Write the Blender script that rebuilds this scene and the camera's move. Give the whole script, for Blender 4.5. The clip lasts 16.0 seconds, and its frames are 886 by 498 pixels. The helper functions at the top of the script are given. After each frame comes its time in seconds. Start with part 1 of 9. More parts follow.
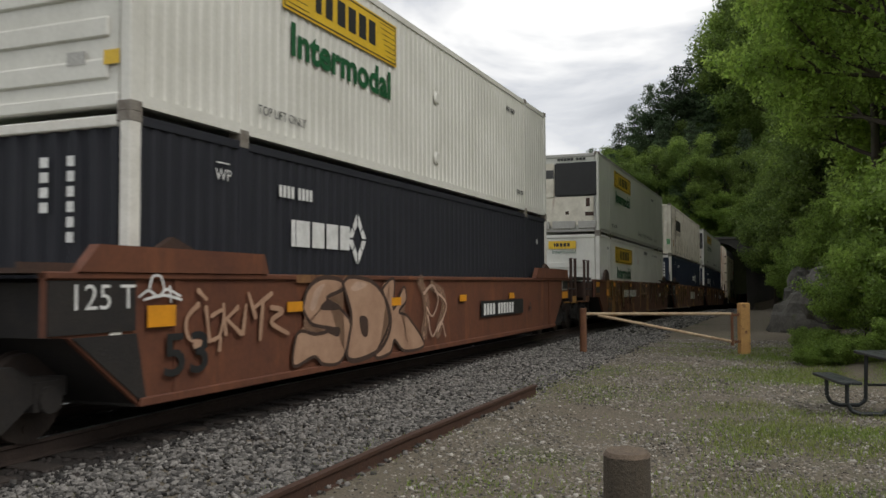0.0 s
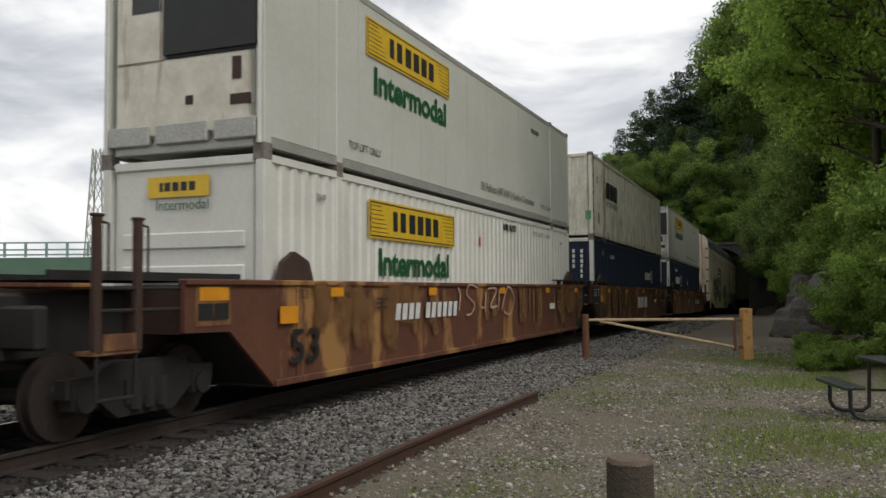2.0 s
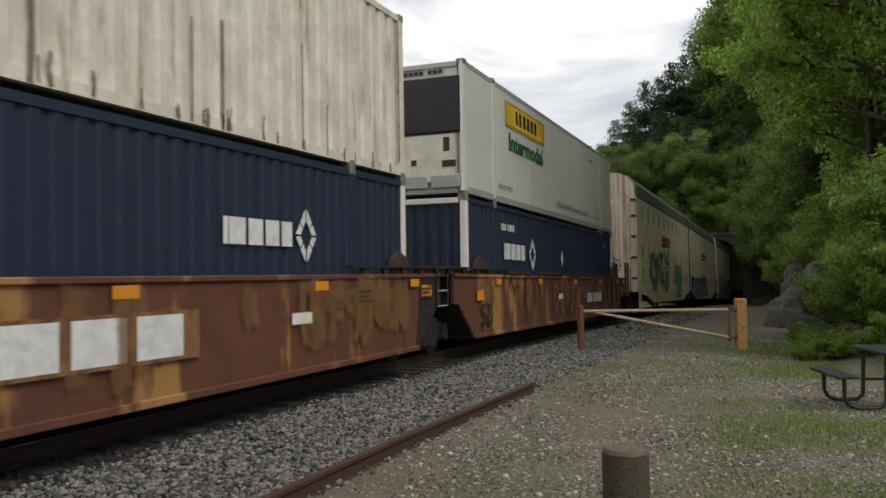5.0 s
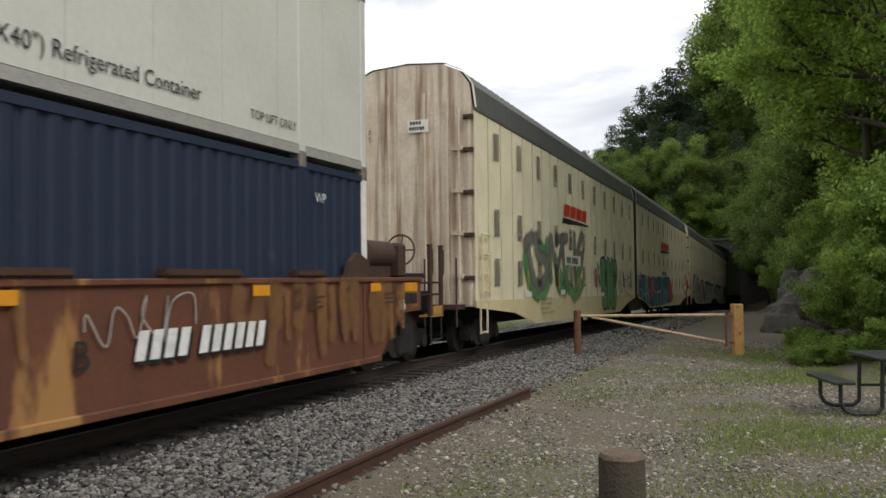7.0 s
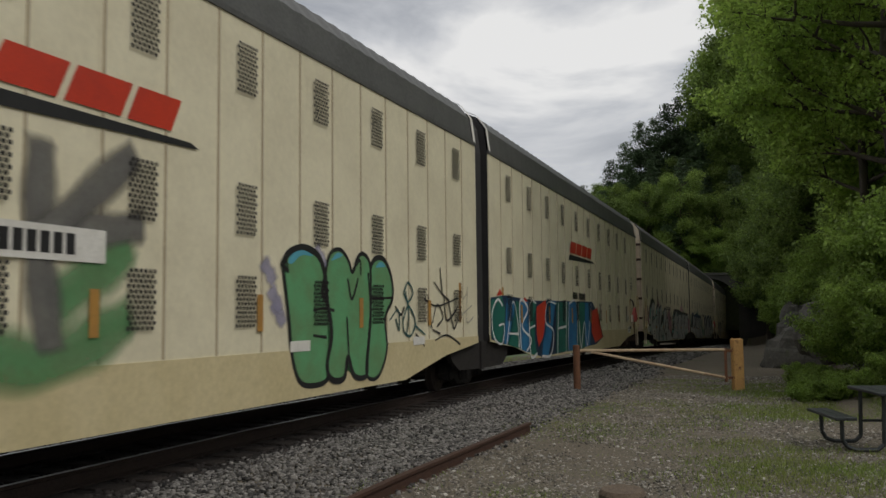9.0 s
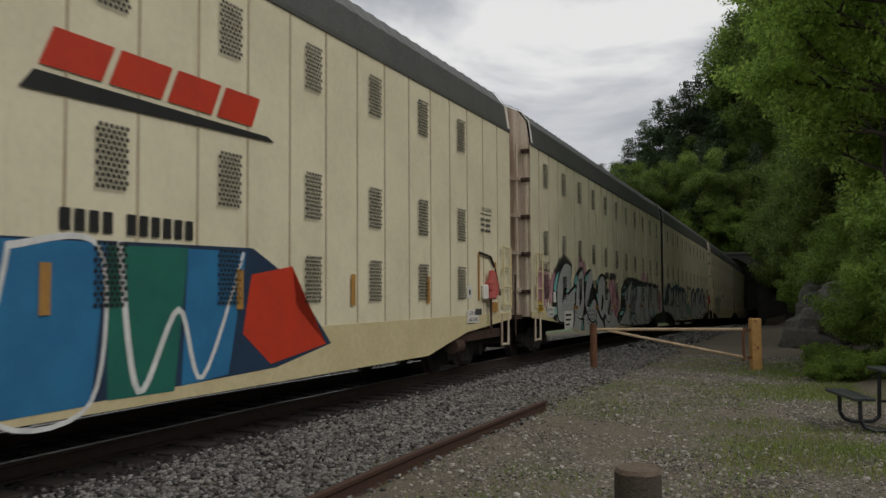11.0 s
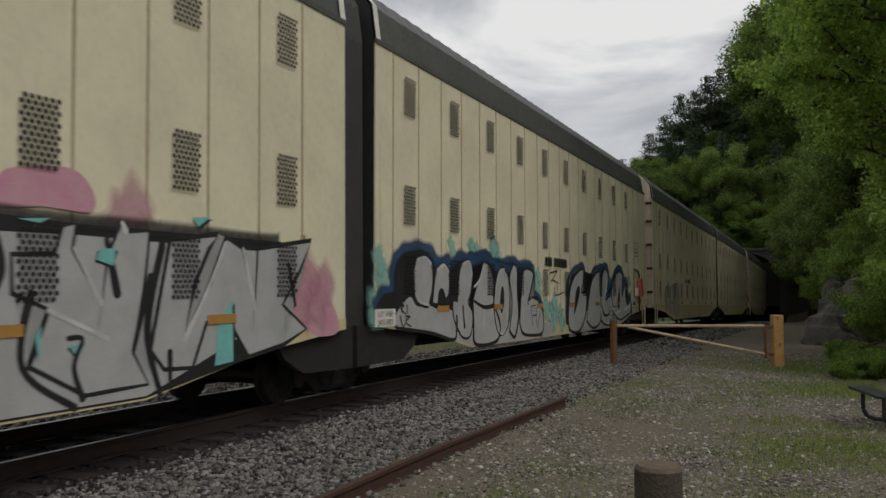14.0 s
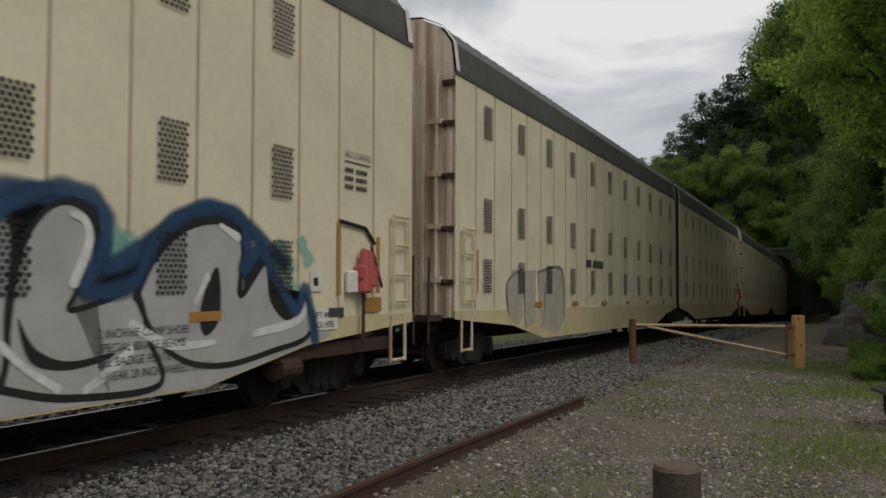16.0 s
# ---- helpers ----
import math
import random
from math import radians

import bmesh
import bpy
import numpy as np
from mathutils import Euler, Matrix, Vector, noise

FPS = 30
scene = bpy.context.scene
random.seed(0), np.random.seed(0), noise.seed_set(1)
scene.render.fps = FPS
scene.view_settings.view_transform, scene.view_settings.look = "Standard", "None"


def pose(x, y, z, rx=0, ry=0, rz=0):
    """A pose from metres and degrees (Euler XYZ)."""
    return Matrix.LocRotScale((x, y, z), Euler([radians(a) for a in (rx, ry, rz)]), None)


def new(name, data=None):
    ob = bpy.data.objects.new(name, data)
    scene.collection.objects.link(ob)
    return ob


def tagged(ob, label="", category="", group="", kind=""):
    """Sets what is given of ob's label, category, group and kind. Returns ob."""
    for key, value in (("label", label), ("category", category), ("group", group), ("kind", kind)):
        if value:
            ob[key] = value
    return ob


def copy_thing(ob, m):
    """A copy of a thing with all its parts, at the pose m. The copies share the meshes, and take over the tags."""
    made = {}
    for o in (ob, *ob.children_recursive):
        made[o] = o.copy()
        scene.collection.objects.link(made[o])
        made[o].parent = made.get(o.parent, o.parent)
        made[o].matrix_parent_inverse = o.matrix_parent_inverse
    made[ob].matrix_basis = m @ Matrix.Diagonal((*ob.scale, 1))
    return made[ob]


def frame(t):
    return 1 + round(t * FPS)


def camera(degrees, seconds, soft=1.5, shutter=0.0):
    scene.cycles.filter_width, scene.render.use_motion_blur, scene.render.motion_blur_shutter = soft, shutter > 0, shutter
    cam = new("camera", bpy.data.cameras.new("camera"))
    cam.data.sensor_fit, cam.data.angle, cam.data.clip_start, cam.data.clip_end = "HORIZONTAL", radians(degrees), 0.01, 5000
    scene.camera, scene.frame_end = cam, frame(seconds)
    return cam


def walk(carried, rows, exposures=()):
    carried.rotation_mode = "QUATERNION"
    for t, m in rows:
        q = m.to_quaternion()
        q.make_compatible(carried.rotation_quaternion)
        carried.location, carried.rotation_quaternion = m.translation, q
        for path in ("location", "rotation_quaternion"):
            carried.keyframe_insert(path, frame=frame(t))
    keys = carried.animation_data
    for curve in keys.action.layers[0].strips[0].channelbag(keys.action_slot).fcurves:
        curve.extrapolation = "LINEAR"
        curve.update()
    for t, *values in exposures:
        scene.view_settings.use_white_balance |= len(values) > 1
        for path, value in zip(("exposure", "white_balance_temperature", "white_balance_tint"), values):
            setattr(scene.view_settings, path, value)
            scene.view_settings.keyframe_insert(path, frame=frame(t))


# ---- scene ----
# The phone camera: held at one spot, turning a little. Rows: seconds, yaw, pitch, roll.
EYE_Z = 1.8
cam = camera(54.53, 16.0, soft=1.5, shutter=0.15)
TURNS = [
    (0.0, 0.00, 1.76, 0.43),
    (0.5, -0.20, 1.95, 0.57),
    (1.0, -0.26, 2.34, 0.57),
    (1.5, -0.20, 2.20, 0.69),
    (2.0, 0.13, 2.20, 0.65),
    (2.5, 0.32, 2.31, 0.65),
    (3.0, 0.44, 2.45, 0.79),
    (3.5, 0.26, 2.26, 0.85),
    (4.0, -0.02, 1.99, 0.88),
    (6.5, -0.26, 1.58, 1.04),
    (7.0, -0.40, 1.95, 0.79),
    (7.5, -0.43, 2.50, 0.52),
    (8.0, -0.33, 3.60, 0.43),
    (8.5, -0.40, 4.35, 0.55),
    (9.0, -0.48, 4.24, 0.76),
    (9.5, -0.38, 3.89, 0.78),
    (12.0, 1.41, 2.48, 0.38),
    (12.5, 1.67, 2.51, 0.50),
    (13.0, 1.90, 2.44, 0.47),
    (13.5, 1.95, 2.56, 0.43),
    (14.0, 1.94, 2.53, 0.37),
    (14.5, 2.60, 2.65, 0.22),
    (15.0, 3.18, 2.67, -0.11),
    (15.5, 3.48, 2.58, -0.34),
    (16.0, 3.18, 2.38, -0.04)]
EXPOSURES = [(0.0, -0.36), (2.0, -0.36), (4.0, -0.38), (6.5, 0.0), (7.0, 0.0), (7.7, -0.18), (8.0, -0.42), (8.5, -0.74), (9.0, -0.76), (12.0, -0.78), (16.0, -0.78)]
walk(cam, [(t, pose(0, 0, EYE_Z, 90 + pitch, roll, yaw)) for t, yaw, pitch, roll in TURNS], EXPOSURES)

# ---- light: an overcast spring afternoon ----
SUN_EL, SUN_ROT = 48, 128
world = bpy.data.worlds.new("overcast_sky")
scene.world = world
world.use_nodes = True
wt = world.node_tree
wt.nodes.clear()


def wnode(kind, **values):
    n = wt.nodes.new(kind)
    for k, v in values.items():
        n.inputs[k].default_value = v
    return n


sky = wt.nodes.new("ShaderNodeTexSky")
sky.sky_type, sky.sun_disc = "NISHITA", False
sky.sun_elevation, sky.sun_rotation = radians(SUN_EL), radians(SUN_ROT)
coord = wt.nodes.new("ShaderNodeTexCoord")
squash = wnode("ShaderNodeMapping", Scale=(1.0, 1.0, 2.4), Location=(5.3, 1.9, 0.6))
clouds = wnode("ShaderNodeTexNoise", Scale=3.3, Detail=7.0, Roughness=0.55, Distortion=0.5)
ramp = wt.nodes.new("ShaderNodeValToRGB")
ramp.color_ramp.elements[0].position, ramp.color_ramp.elements[0].color = 0.34, (0.64, 0.67, 0.73, 1)
ramp.color_ramp.elements[1].position, ramp.color_ramp.elements[1].color = 0.58, (1.46, 1.45, 1.43, 1)
middle = ramp.color_ramp.elements.new(0.46)
middle.color = (1.00, 1.02, 1.06, 1)
veil = wnode("ShaderNodeMix")
veil.data_type = "RGBA"
veil.inputs[0].default_value = 0.9
skyscale = wnode("ShaderNodeMix")
skyscale.data_type, skyscale.blend_type = "RGBA", "MULTIPLY"
skyscale.inputs[0].default_value = 1.0
skyscale.inputs[7].default_value = (0.09, 0.09, 0.09, 1)
back = wnode("ShaderNodeBackground", Strength=1.0)
wout = wt.nodes.new("ShaderNodeOutputWorld")
wt.links.new(coord.outputs["Generated"], squash.inputs["Vector"])
wt.links.new(squash.outputs[0], clouds.inputs["Vector"])
wt.links.new(clouds.outputs[0], ramp.inputs[0])
wt.links.new(sky.outputs[0], skyscale.inputs[6])
wt.links.new(skyscale.outputs[2], veil.inputs[6])
wt.links.new(ramp.outputs[0], veil.inputs[7])
wt.links.new(veil.outputs[2], back.inputs["Color"])
wt.links.new(back.outputs[0], wout.inputs[0])
sun_data = bpy.data.lights.new("sun", "SUN")
sun_data.energy, sun_data.angle, sun_data.color = 1.5, radians(25), (1.0, 0.96, 0.9)
sun = new("sun", sun_data)
sun.rotation_euler = (radians(90 - SUN_EL), 0, radians(180 - SUN_ROT))

# ---- the plan: u runs along the track away from the camera, p to the far side of it ----
HEADING, CENTRE = radians(21.81), 7.461
DX, DY = math.sin(HEADING), math.cos(HEADING)
RAIL_TOP = 0.266
SPEED, SLOWING = 10.472, 0.014935
PORTAL = 97.0


def drop(u):
    """How far track and ground lie below their level at the camera."""
    e = max(u - 10.0, 0.0)
    return 0.00954 * e + 0.0001695 * e * e if e < 100 else 2.649 + 0.03 * (e - 100)


def spot(u, p, z=0.0):
    """World place from the distance along the track, the distance across and the height over the level ground."""
    return Vector((DX * u - DY * p, DY * u + DX * p, z))


def on_track(u, w=0.0, z=0.0):
    return spot(u, CENTRE + w - 5.03e-5 * u * abs(u), RAIL_TOP + z - drop(u))


def shift(t):
    return SPEED * t - SLOWING * t * t


def smooth(x):
    x = min(max(x, 0.0), 1.0)
    return x * x * (3 - 2 * x)


# ---- mesh helpers ----
def box(bm, x0, x1, y0, y1, z0, z1):
    return bmesh.ops.create_cube(bm, size=1, matrix=Matrix.Translation(((x0 + x1) / 2, (y0 + y1) / 2, (z0 + z1) / 2))
                                 @ Matrix.Diagonal((x1 - x0, y1 - y0, z1 - z0, 1)))["verts"]


def rod(bm, a, b, r, r2=None, seg=8):
    a, b = Vector(a), Vector(b)
    d = b - a
    m = Matrix.Translation((a + b) / 2) @ d.to_track_quat("Z", "Y").to_matrix().to_4x4()
    return bmesh.ops.create_cone(bm, cap_ends=True, segments=seg, radius1=r, radius2=r if r2 is None else r2, depth=d.length, matrix=m)["verts"]


def prism(bm, outline, y0, y1):
    """A plate: an outline of (x, z) points from y0 to y1."""
    a = [bm.verts.new((x, y0, z)) for x, z in outline]
    b = [bm.verts.new((x, y1, z)) for x, z in outline]
    bm.faces.new(a)
    bm.faces.new(b[::-1])
    for i in range(len(a)):
        j = (i + 1) % len(a)
        bm.faces.new((a[j], a[i], b[i], b[j]))


def round_edges(bm, width, seg=1):
    bmesh.ops.recalc_face_normals(bm, faces=bm.faces)
    edges = [e for e in bm.edges if len(e.link_faces) == 2 and e.calc_face_angle(0) > 0.6]
    bmesh.ops.bevel(bm, geom=edges, offset=width, segments=seg, affect="EDGES", clamp_overlap=True)


def mesh_of(bm, material, name="mesh", shade=False):
    bmesh.ops.recalc_face_normals(bm, faces=bm.faces)
    me = bpy.data.meshes.new(name)
    bm.to_mesh(me)
    bm.free()
    me.materials.append(material)
    if shade:
        me.polygons.foreach_set("use_smooth", [True] * len(me.polygons))
    return me


def part(name, bm, material, parent=None, label="", shade=False):
    ob = new(name, bm if isinstance(bm, bpy.types.Mesh) else mesh_of(bm, material, name, shade))
    ob.parent = parent
    if label:
        ob["label"] = label
    return ob


def raw_mesh(name, verts, faces, material, shade=False):
    me = bpy.data.meshes.new(name)
    me.from_pydata([tuple(v) for v in verts], [], [tuple(f) for f in faces])
    me.materials.append(material)
    if shade:
        me.polygons.foreach_set("use_smooth", [True] * len(me.polygons))
    me.update()
    return me


# ---- materials ----
def paint(name, base, second=None, rough=0.6, metal=0.0, scale=3.0, grain=40.0, low=0.4, high=0.62, bump=0.1, stretch=(1, 1, 1), third=None,
          third_range=(0.6, 0.7), third_scale=1.0, third_stretch=(1, 1, 1), leaf=0.0, per_object=0.0, per_island=0.0, bump_scale=None, fine=0.12):
    """A surface with variation at two scales: patches of a second colour and a fine grain, and, where given, stains or rust of a third."""
    m = bpy.data.materials.new(name)
    m.use_nodes = True
    nt = m.node_tree
    b = nt.nodes["Principled BSDF"]
    b.inputs["Roughness"].default_value = rough
    b.inputs["Metallic"].default_value = metal

    def node(kind, **values):
        n = nt.nodes.new(kind)
        for k, v in values.items():
            n.inputs[k].default_value = v
        return n

    tc = node("ShaderNodeTexCoord")

    def noise_at(sc, detail, st=(1, 1, 1)):
        mp = node("ShaderNodeMapping", Scale=st)
        nz = node("ShaderNodeTexNoise", Scale=sc, Detail=detail, Roughness=0.6)
        nt.links.new(tc.outputs["Object"], mp.inputs["Vector"])
        nt.links.new(mp.outputs[0], nz.inputs["Vector"])
        return nz

    def ranged(src, lo, hi):
        r = node("ShaderNodeMapRange")
        r.inputs["From Min"].default_value, r.inputs["From Max"].default_value = lo, hi
        nt.links.new(src, r.inputs["Value"])
        return r.outputs[0]

    def mix(fac, a, c, mode="MIX"):
        x = node("ShaderNodeMix")
        x.data_type, x.blend_type = "RGBA", mode
        for sock, val in ((x.inputs[0], fac), (x.inputs[6], a), (x.inputs[7], c)):
            if isinstance(val, bpy.types.NodeSocket):
                nt.links.new(val, sock)
            elif isinstance(val, (int, float)):
                sock.default_value = val
            else:
                sock.default_value = (*val, 1)
        return x.outputs[2]

    second = second or tuple(c * 0.72 for c in base)
    col = mix(ranged(noise_at(scale, 5.0, stretch).outputs[0], low, high), base, second)
    g = noise_at(grain, 3.0)
    col = mix(fine * 4, col, mix(ranged(g.outputs[0], 0.3, 0.7), tuple(c * 0.6 for c in base), tuple(min(c * 1.35, 1) for c in base)), "MIX") if fine else col
    if third:
        col = mix(ranged(noise_at(third_scale, 7.0, third_stretch).outputs[0], *third_range), col, third)
    for amount, kind, sock in ((per_object, "ShaderNodeObjectInfo", "Random"), (per_island, "ShaderNodeNewGeometry", "Random Per Island")):
        if amount:
            r = node(kind)
            v = ranged(r.outputs[sock], 0.0, 1.0)
            mr = nt.nodes[-1]
            mr.inputs["To Min"].default_value, mr.inputs["To Max"].default_value = 1 - amount, 1 + amount
            hs = node("ShaderNodeHueSaturation")
            nt.links.new(v, hs.inputs["Value"])
            nt.links.new(col, hs.inputs["Color"])
            col = hs.outputs[0]
    nt.links.new(col, b.inputs["Base Color"])
    if bump:
        bp = node("ShaderNodeBump", Strength=min(bump * 3, 1.0), Distance=0.02)
        nt.links.new(noise_at(bump_scale or grain, 4.0).outputs[0], bp.inputs["Height"])
        nt.links.new(bp.outputs[0], b.inputs["Normal"])
    if leaf:
        tr = node("ShaderNodeBsdfTranslucent")
        nt.links.new(col, tr.inputs["Color"])
        ms = node("ShaderNodeMixShader")
        ms.inputs[0].default_value = leaf
        nt.links.new(b.outputs[0], ms.inputs[1])
        nt.links.new(tr.outputs[0], ms.inputs[2])
        nt.links.new(ms.outputs[0], nt.nodes["Material Output"].inputs[0])
    return m


WHITE_SMOOTH = paint("white_box_paint", (0.69, 0.68, 0.62), (0.60, 0.59, 0.53), 0.45, scale=0.8, grain=18, bump=0.02, fine=0.03, third=(0.38, 0.34, 0.26), third_range=(0.66, 0.86), third_scale=1.2, third_stretch=(2.0, 2.0, 0.25))
WHITE_WORN = paint("white_paint_with_rust", (0.70, 0.66, 0.56), (0.54, 0.50, 0.41), 0.6, scale=1.6, grain=14, bump=0.03, fine=0.04, third=(0.24, 0.12, 0.055), third_range=(0.57, 0.76), third_scale=2.2, third_stretch=(2.2, 2.2, 0.3))
GREY_WHITE = paint("grey_white_panel", (0.58, 0.58, 0.525), (0.53, 0.53, 0.475), 0.4, scale=0.7, grain=16, bump=0.015, fine=0.03)
NAVY = paint("navy_blue_paint", (0.006, 0.015, 0.038), (0.008, 0.017, 0.040), 0.75, scale=1.4, grain=20, bump=0.02, fine=0.05, third=(0.05, 0.05, 0.055), third_range=(0.66, 0.85), third_scale=2.0)
NAVY_DARK = paint("near_black_navy_paint", (0.009, 0.010, 0.016), (0.013, 0.014, 0.020), 0.75, scale=1.4, grain=20, bump=0.02, fine=0.05)
WELL = paint("rust_brown_car_paint", (0.135, 0.047, 0.022), (0.090, 0.032, 0.018), 0.75, scale=1.3, grain=16, bump=0.05, fine=0.07, third=(0.21, 0.075, 0.03), third_range=(0.56, 0.72), third_scale=1.5, third_stretch=(1.4, 1, 0.4))
WELL_PATCHY = paint("brown_paint_with_yellow_patches", (0.125, 0.045, 0.022), (0.085, 0.032, 0.018), 0.75, scale=1.3, grain=16, bump=0.05, fine=0.07, third=(0.33, 0.17, 0.055), third_range=(0.535, 0.60), third_scale=0.75, third_stretch=(1.2, 1, 0.42))
BLACK_STEEL = paint("grimy_black_steel", (0.015, 0.013, 0.012), (0.028, 0.022, 0.018), 0.8, 0.0, scale=5, grain=30, bump=0.12)
DARK_BROWN = paint("dark_brown_steel", (0.055, 0.028, 0.018), (0.035, 0.02, 0.015), 0.8, scale=3, grain=25, bump=0.1)
WHEEL_STEEL = paint("worn_wheel_steel", (0.045, 0.035, 0.03), (0.07, 0.05, 0.04), 0.65, 0.5, scale=6, grain=30, bump=0.1)
CREAM = paint("cream_rack_paint", (0.75, 0.69, 0.50), (0.66, 0.60, 0.43), 0.5, scale=0.9, grain=14, bump=0.015, fine=0.03, third=(0.40, 0.31, 0.19), third_range=(0.62, 0.85), third_scale=0.9, third_stretch=(2.5, 2.5, 0.22))
SEAM_GRIME = paint("grimy_seam_paint", (0.44, 0.37, 0.25), (0.34, 0.27, 0.17), 0.65, scale=1.2, grain=20, bump=0.03, fine=0.08)
CREAM_SILL = paint("tan_sill_paint", (0.60, 0.51, 0.30), (0.535, 0.45, 0.25), 0.6, scale=1.5, grain=14, bump=0.03, fine=0.05)
CREAM_END = paint("streaked_end_door_paint", (0.64, 0.55, 0.43), (0.52, 0.42, 0.31), 0.6, scale=1.5, grain=14, bump=0.03, fine=0.05, third=(0.20, 0.10, 0.05), third_range=(0.47, 0.70), third_scale=2.4, third_stretch=(2.6, 2.6, 0.12))
ROOF_GREY = paint("dark_galvanised_roof", (0.115, 0.115, 0.110), (0.085, 0.085, 0.082), 0.55, 0.3, scale=1.5, grain=20, bump=0.03)
HOLE = paint("dark_vent_holes", (0.012, 0.010, 0.009), rough=0.9, bump=0, fine=0)
RUBBER = paint("black_rubber_bellows", (0.018, 0.017, 0.017), (0.03, 0.028, 0.026), 0.6, scale=2, grain=30, bump=0.08)
YELLOW = paint("yellow_sign_paint", (0.72, 0.47, 0.03), (0.62, 0.40, 0.03), 0.5, scale=3, grain=30, bump=0, fine=0.04)
ORANGE = paint("orange_reflector", (0.72, 0.30, 0.02), (0.60, 0.25, 0.02), 0.4, scale=4, grain=30, bump=0, fine=0.04)
OCHRE = paint("faded_ochre_strip", (0.42, 0.22, 0.05), (0.34, 0.18, 0.05), 0.6, scale=4, grain=30, bump=0, fine=0.05)
PATCH_OCHRE = paint("peeling_ochre_paint", (0.235, 0.12, 0.045), (0.17, 0.08, 0.033), 0.75, scale=2.6, grain=20, bump=0.03, fine=0.06, third=(0.105, 0.042, 0.022), third_range=(0.46, 0.58), third_scale=2.2, third_stretch=(1.6, 1.6, 0.55))
GREEN_INK = paint("dark_green_lettering", (0.012, 0.10, 0.035), rough=0.5, bump=0, fine=0.04)
INK = paint("black_lettering", (0.018, 0.018, 0.018), rough=0.6, bump=0, fine=0.04)
FADED_INK = paint("faded_dark_lettering", (0.06, 0.06, 0.06), rough=0.7, bump=0, fine=0.05)
WHITE_INK = paint("white_lettering", (0.72, 0.72, 0.70), (0.55, 0.55, 0.53), rough=0.6, scale=6, bump=0, fine=0.05)
RED_INK = paint("red_lettering", (0.55, 0.045, 0.018), (0.46, 0.04, 0.02), rough=0.5, bump=0, fine=0.04)
TAN_SPRAY = paint("tan_spray_paint", (0.42, 0.26, 0.17), (0.33, 0.19, 0.12), rough=0.7, scale=3, bump=0, fine=0.06)
SILVER_SPRAY = paint("silver_spray_paint", (0.47, 0.47, 0.46), (0.40, 0.40, 0.39), rough=0.45, metal=0.1, scale=2.5, bump=0, fine=0.04)
GREEN_SPRAY = paint("green_spray_paint", (0.12, 0.33, 0.15), (0.13, 0.25, 0.11), rough=0.6, scale=2.2, bump=0, fine=0.05)
GREY_SPRAY = paint("dark_grey_spray_paint", (0.16, 0.155, 0.14), (0.22, 0.21, 0.18), rough=0.7, scale=2.5, bump=0, fine=0.05)
FADED_SPRAY = paint("faded_grey_spray_paint", (0.43, 0.40, 0.32), (0.34, 0.31, 0.25), rough=0.7, scale=2.5, bump=0, fine=0.06)
TEAL_SPRAY = paint("turquoise_spray_paint", (0.20, 0.52, 0.47), (0.16, 0.42, 0.42), rough=0.6, scale=2, bump=0, fine=0.05)
PINK_SPRAY = paint("pink_spray_paint", (0.55, 0.24, 0.33), (0.58, 0.34, 0.38), rough=0.6, scale=2, bump=0, fine=0.05)
BLUE_SPRAY = paint("deep_blue_spray_paint", (0.016, 0.04, 0.085), (0.012, 0.026, 0.055), rough=0.6, scale=2, bump=0, fine=0.05)
SKY_SPRAY = paint("light_blue_spray_paint", (0.10, 0.36, 0.45), (0.08, 0.30, 0.38), rough=0.6, scale=2, bump=0, fine=0.05)
CASTING = paint("scuffed_corner_casting", (0.22, 0.20, 0.17), (0.08, 0.055, 0.04), 0.75, scale=7, grain=30, bump=0.08)
GALV = paint("galvanised_steel", (0.42, 0.41, 0.38), (0.34, 0.33, 0.30), 0.5, 0.3, scale=5, grain=30, bump=0.03)
LABEL_WHITE = paint("white_placard", (0.72, 0.70, 0.64), (0.62, 0.60, 0.54), 0.6, scale=6, bump=0, fine=0.05)
LOT = paint("gravel_lot_with_sparse_grass", (0.140, 0.115, 0.084), (0.080, 0.078, 0.042), 0.95, scale=0.9, grain=34, low=0.40, high=0.60, bump=0.33, bump_scale=34, fine=0.2, third=(0.065, 0.085, 0.024), third_range=(0.54, 0.68), third_scale=0.33)
# Oily bed and stones, darkened further: shade under the train is in the colour.
TRACKBED = paint("oily_shaded_trackbed", (0.018, 0.014, 0.012), (0.030, 0.025, 0.021), 0.95, scale=4, grain=24, bump=0.3)
DARK_STONE = paint("oily_shaded_ballast", (0.024, 0.019, 0.017), (0.038, 0.031, 0.027), 0.9, scale=8, grain=60, bump=0.15, per_island=0.5)
STONE = paint("grey_ballast_stone", (0.165, 0.155, 0.142), (0.066, 0.061, 0.055), 0.9, scale=8, grain=60, bump=0.15, per_island=0.92)
GRAVEL = paint("lot_gravel_stone", (0.245, 0.222, 0.185), (0.10, 0.092, 0.076), 0.9, scale=8, grain=60, bump=0.15, per_island=0.8)
PALE_STONE = paint("pale_lot_stone", (0.36, 0.34, 0.30), (0.22, 0.20, 0.17), 0.9, scale=8, grain=60, bump=0.15, per_island=0.5)
RAIL = paint("rusty_rail", (0.07, 0.034, 0.021), (0.05, 0.027, 0.02), 0.8, 0.2, scale=6, grain=40, bump=0.15)
# Running rails: a darker copy of RAIL, with the train's shade in the colour.
TRACK_RAIL = paint("grimy_shaded_running_rail", (0.035, 0.023, 0.018), (0.05, 0.033, 0.025), 0.85, 0.1, scale=6, grain=40, bump=0.15)
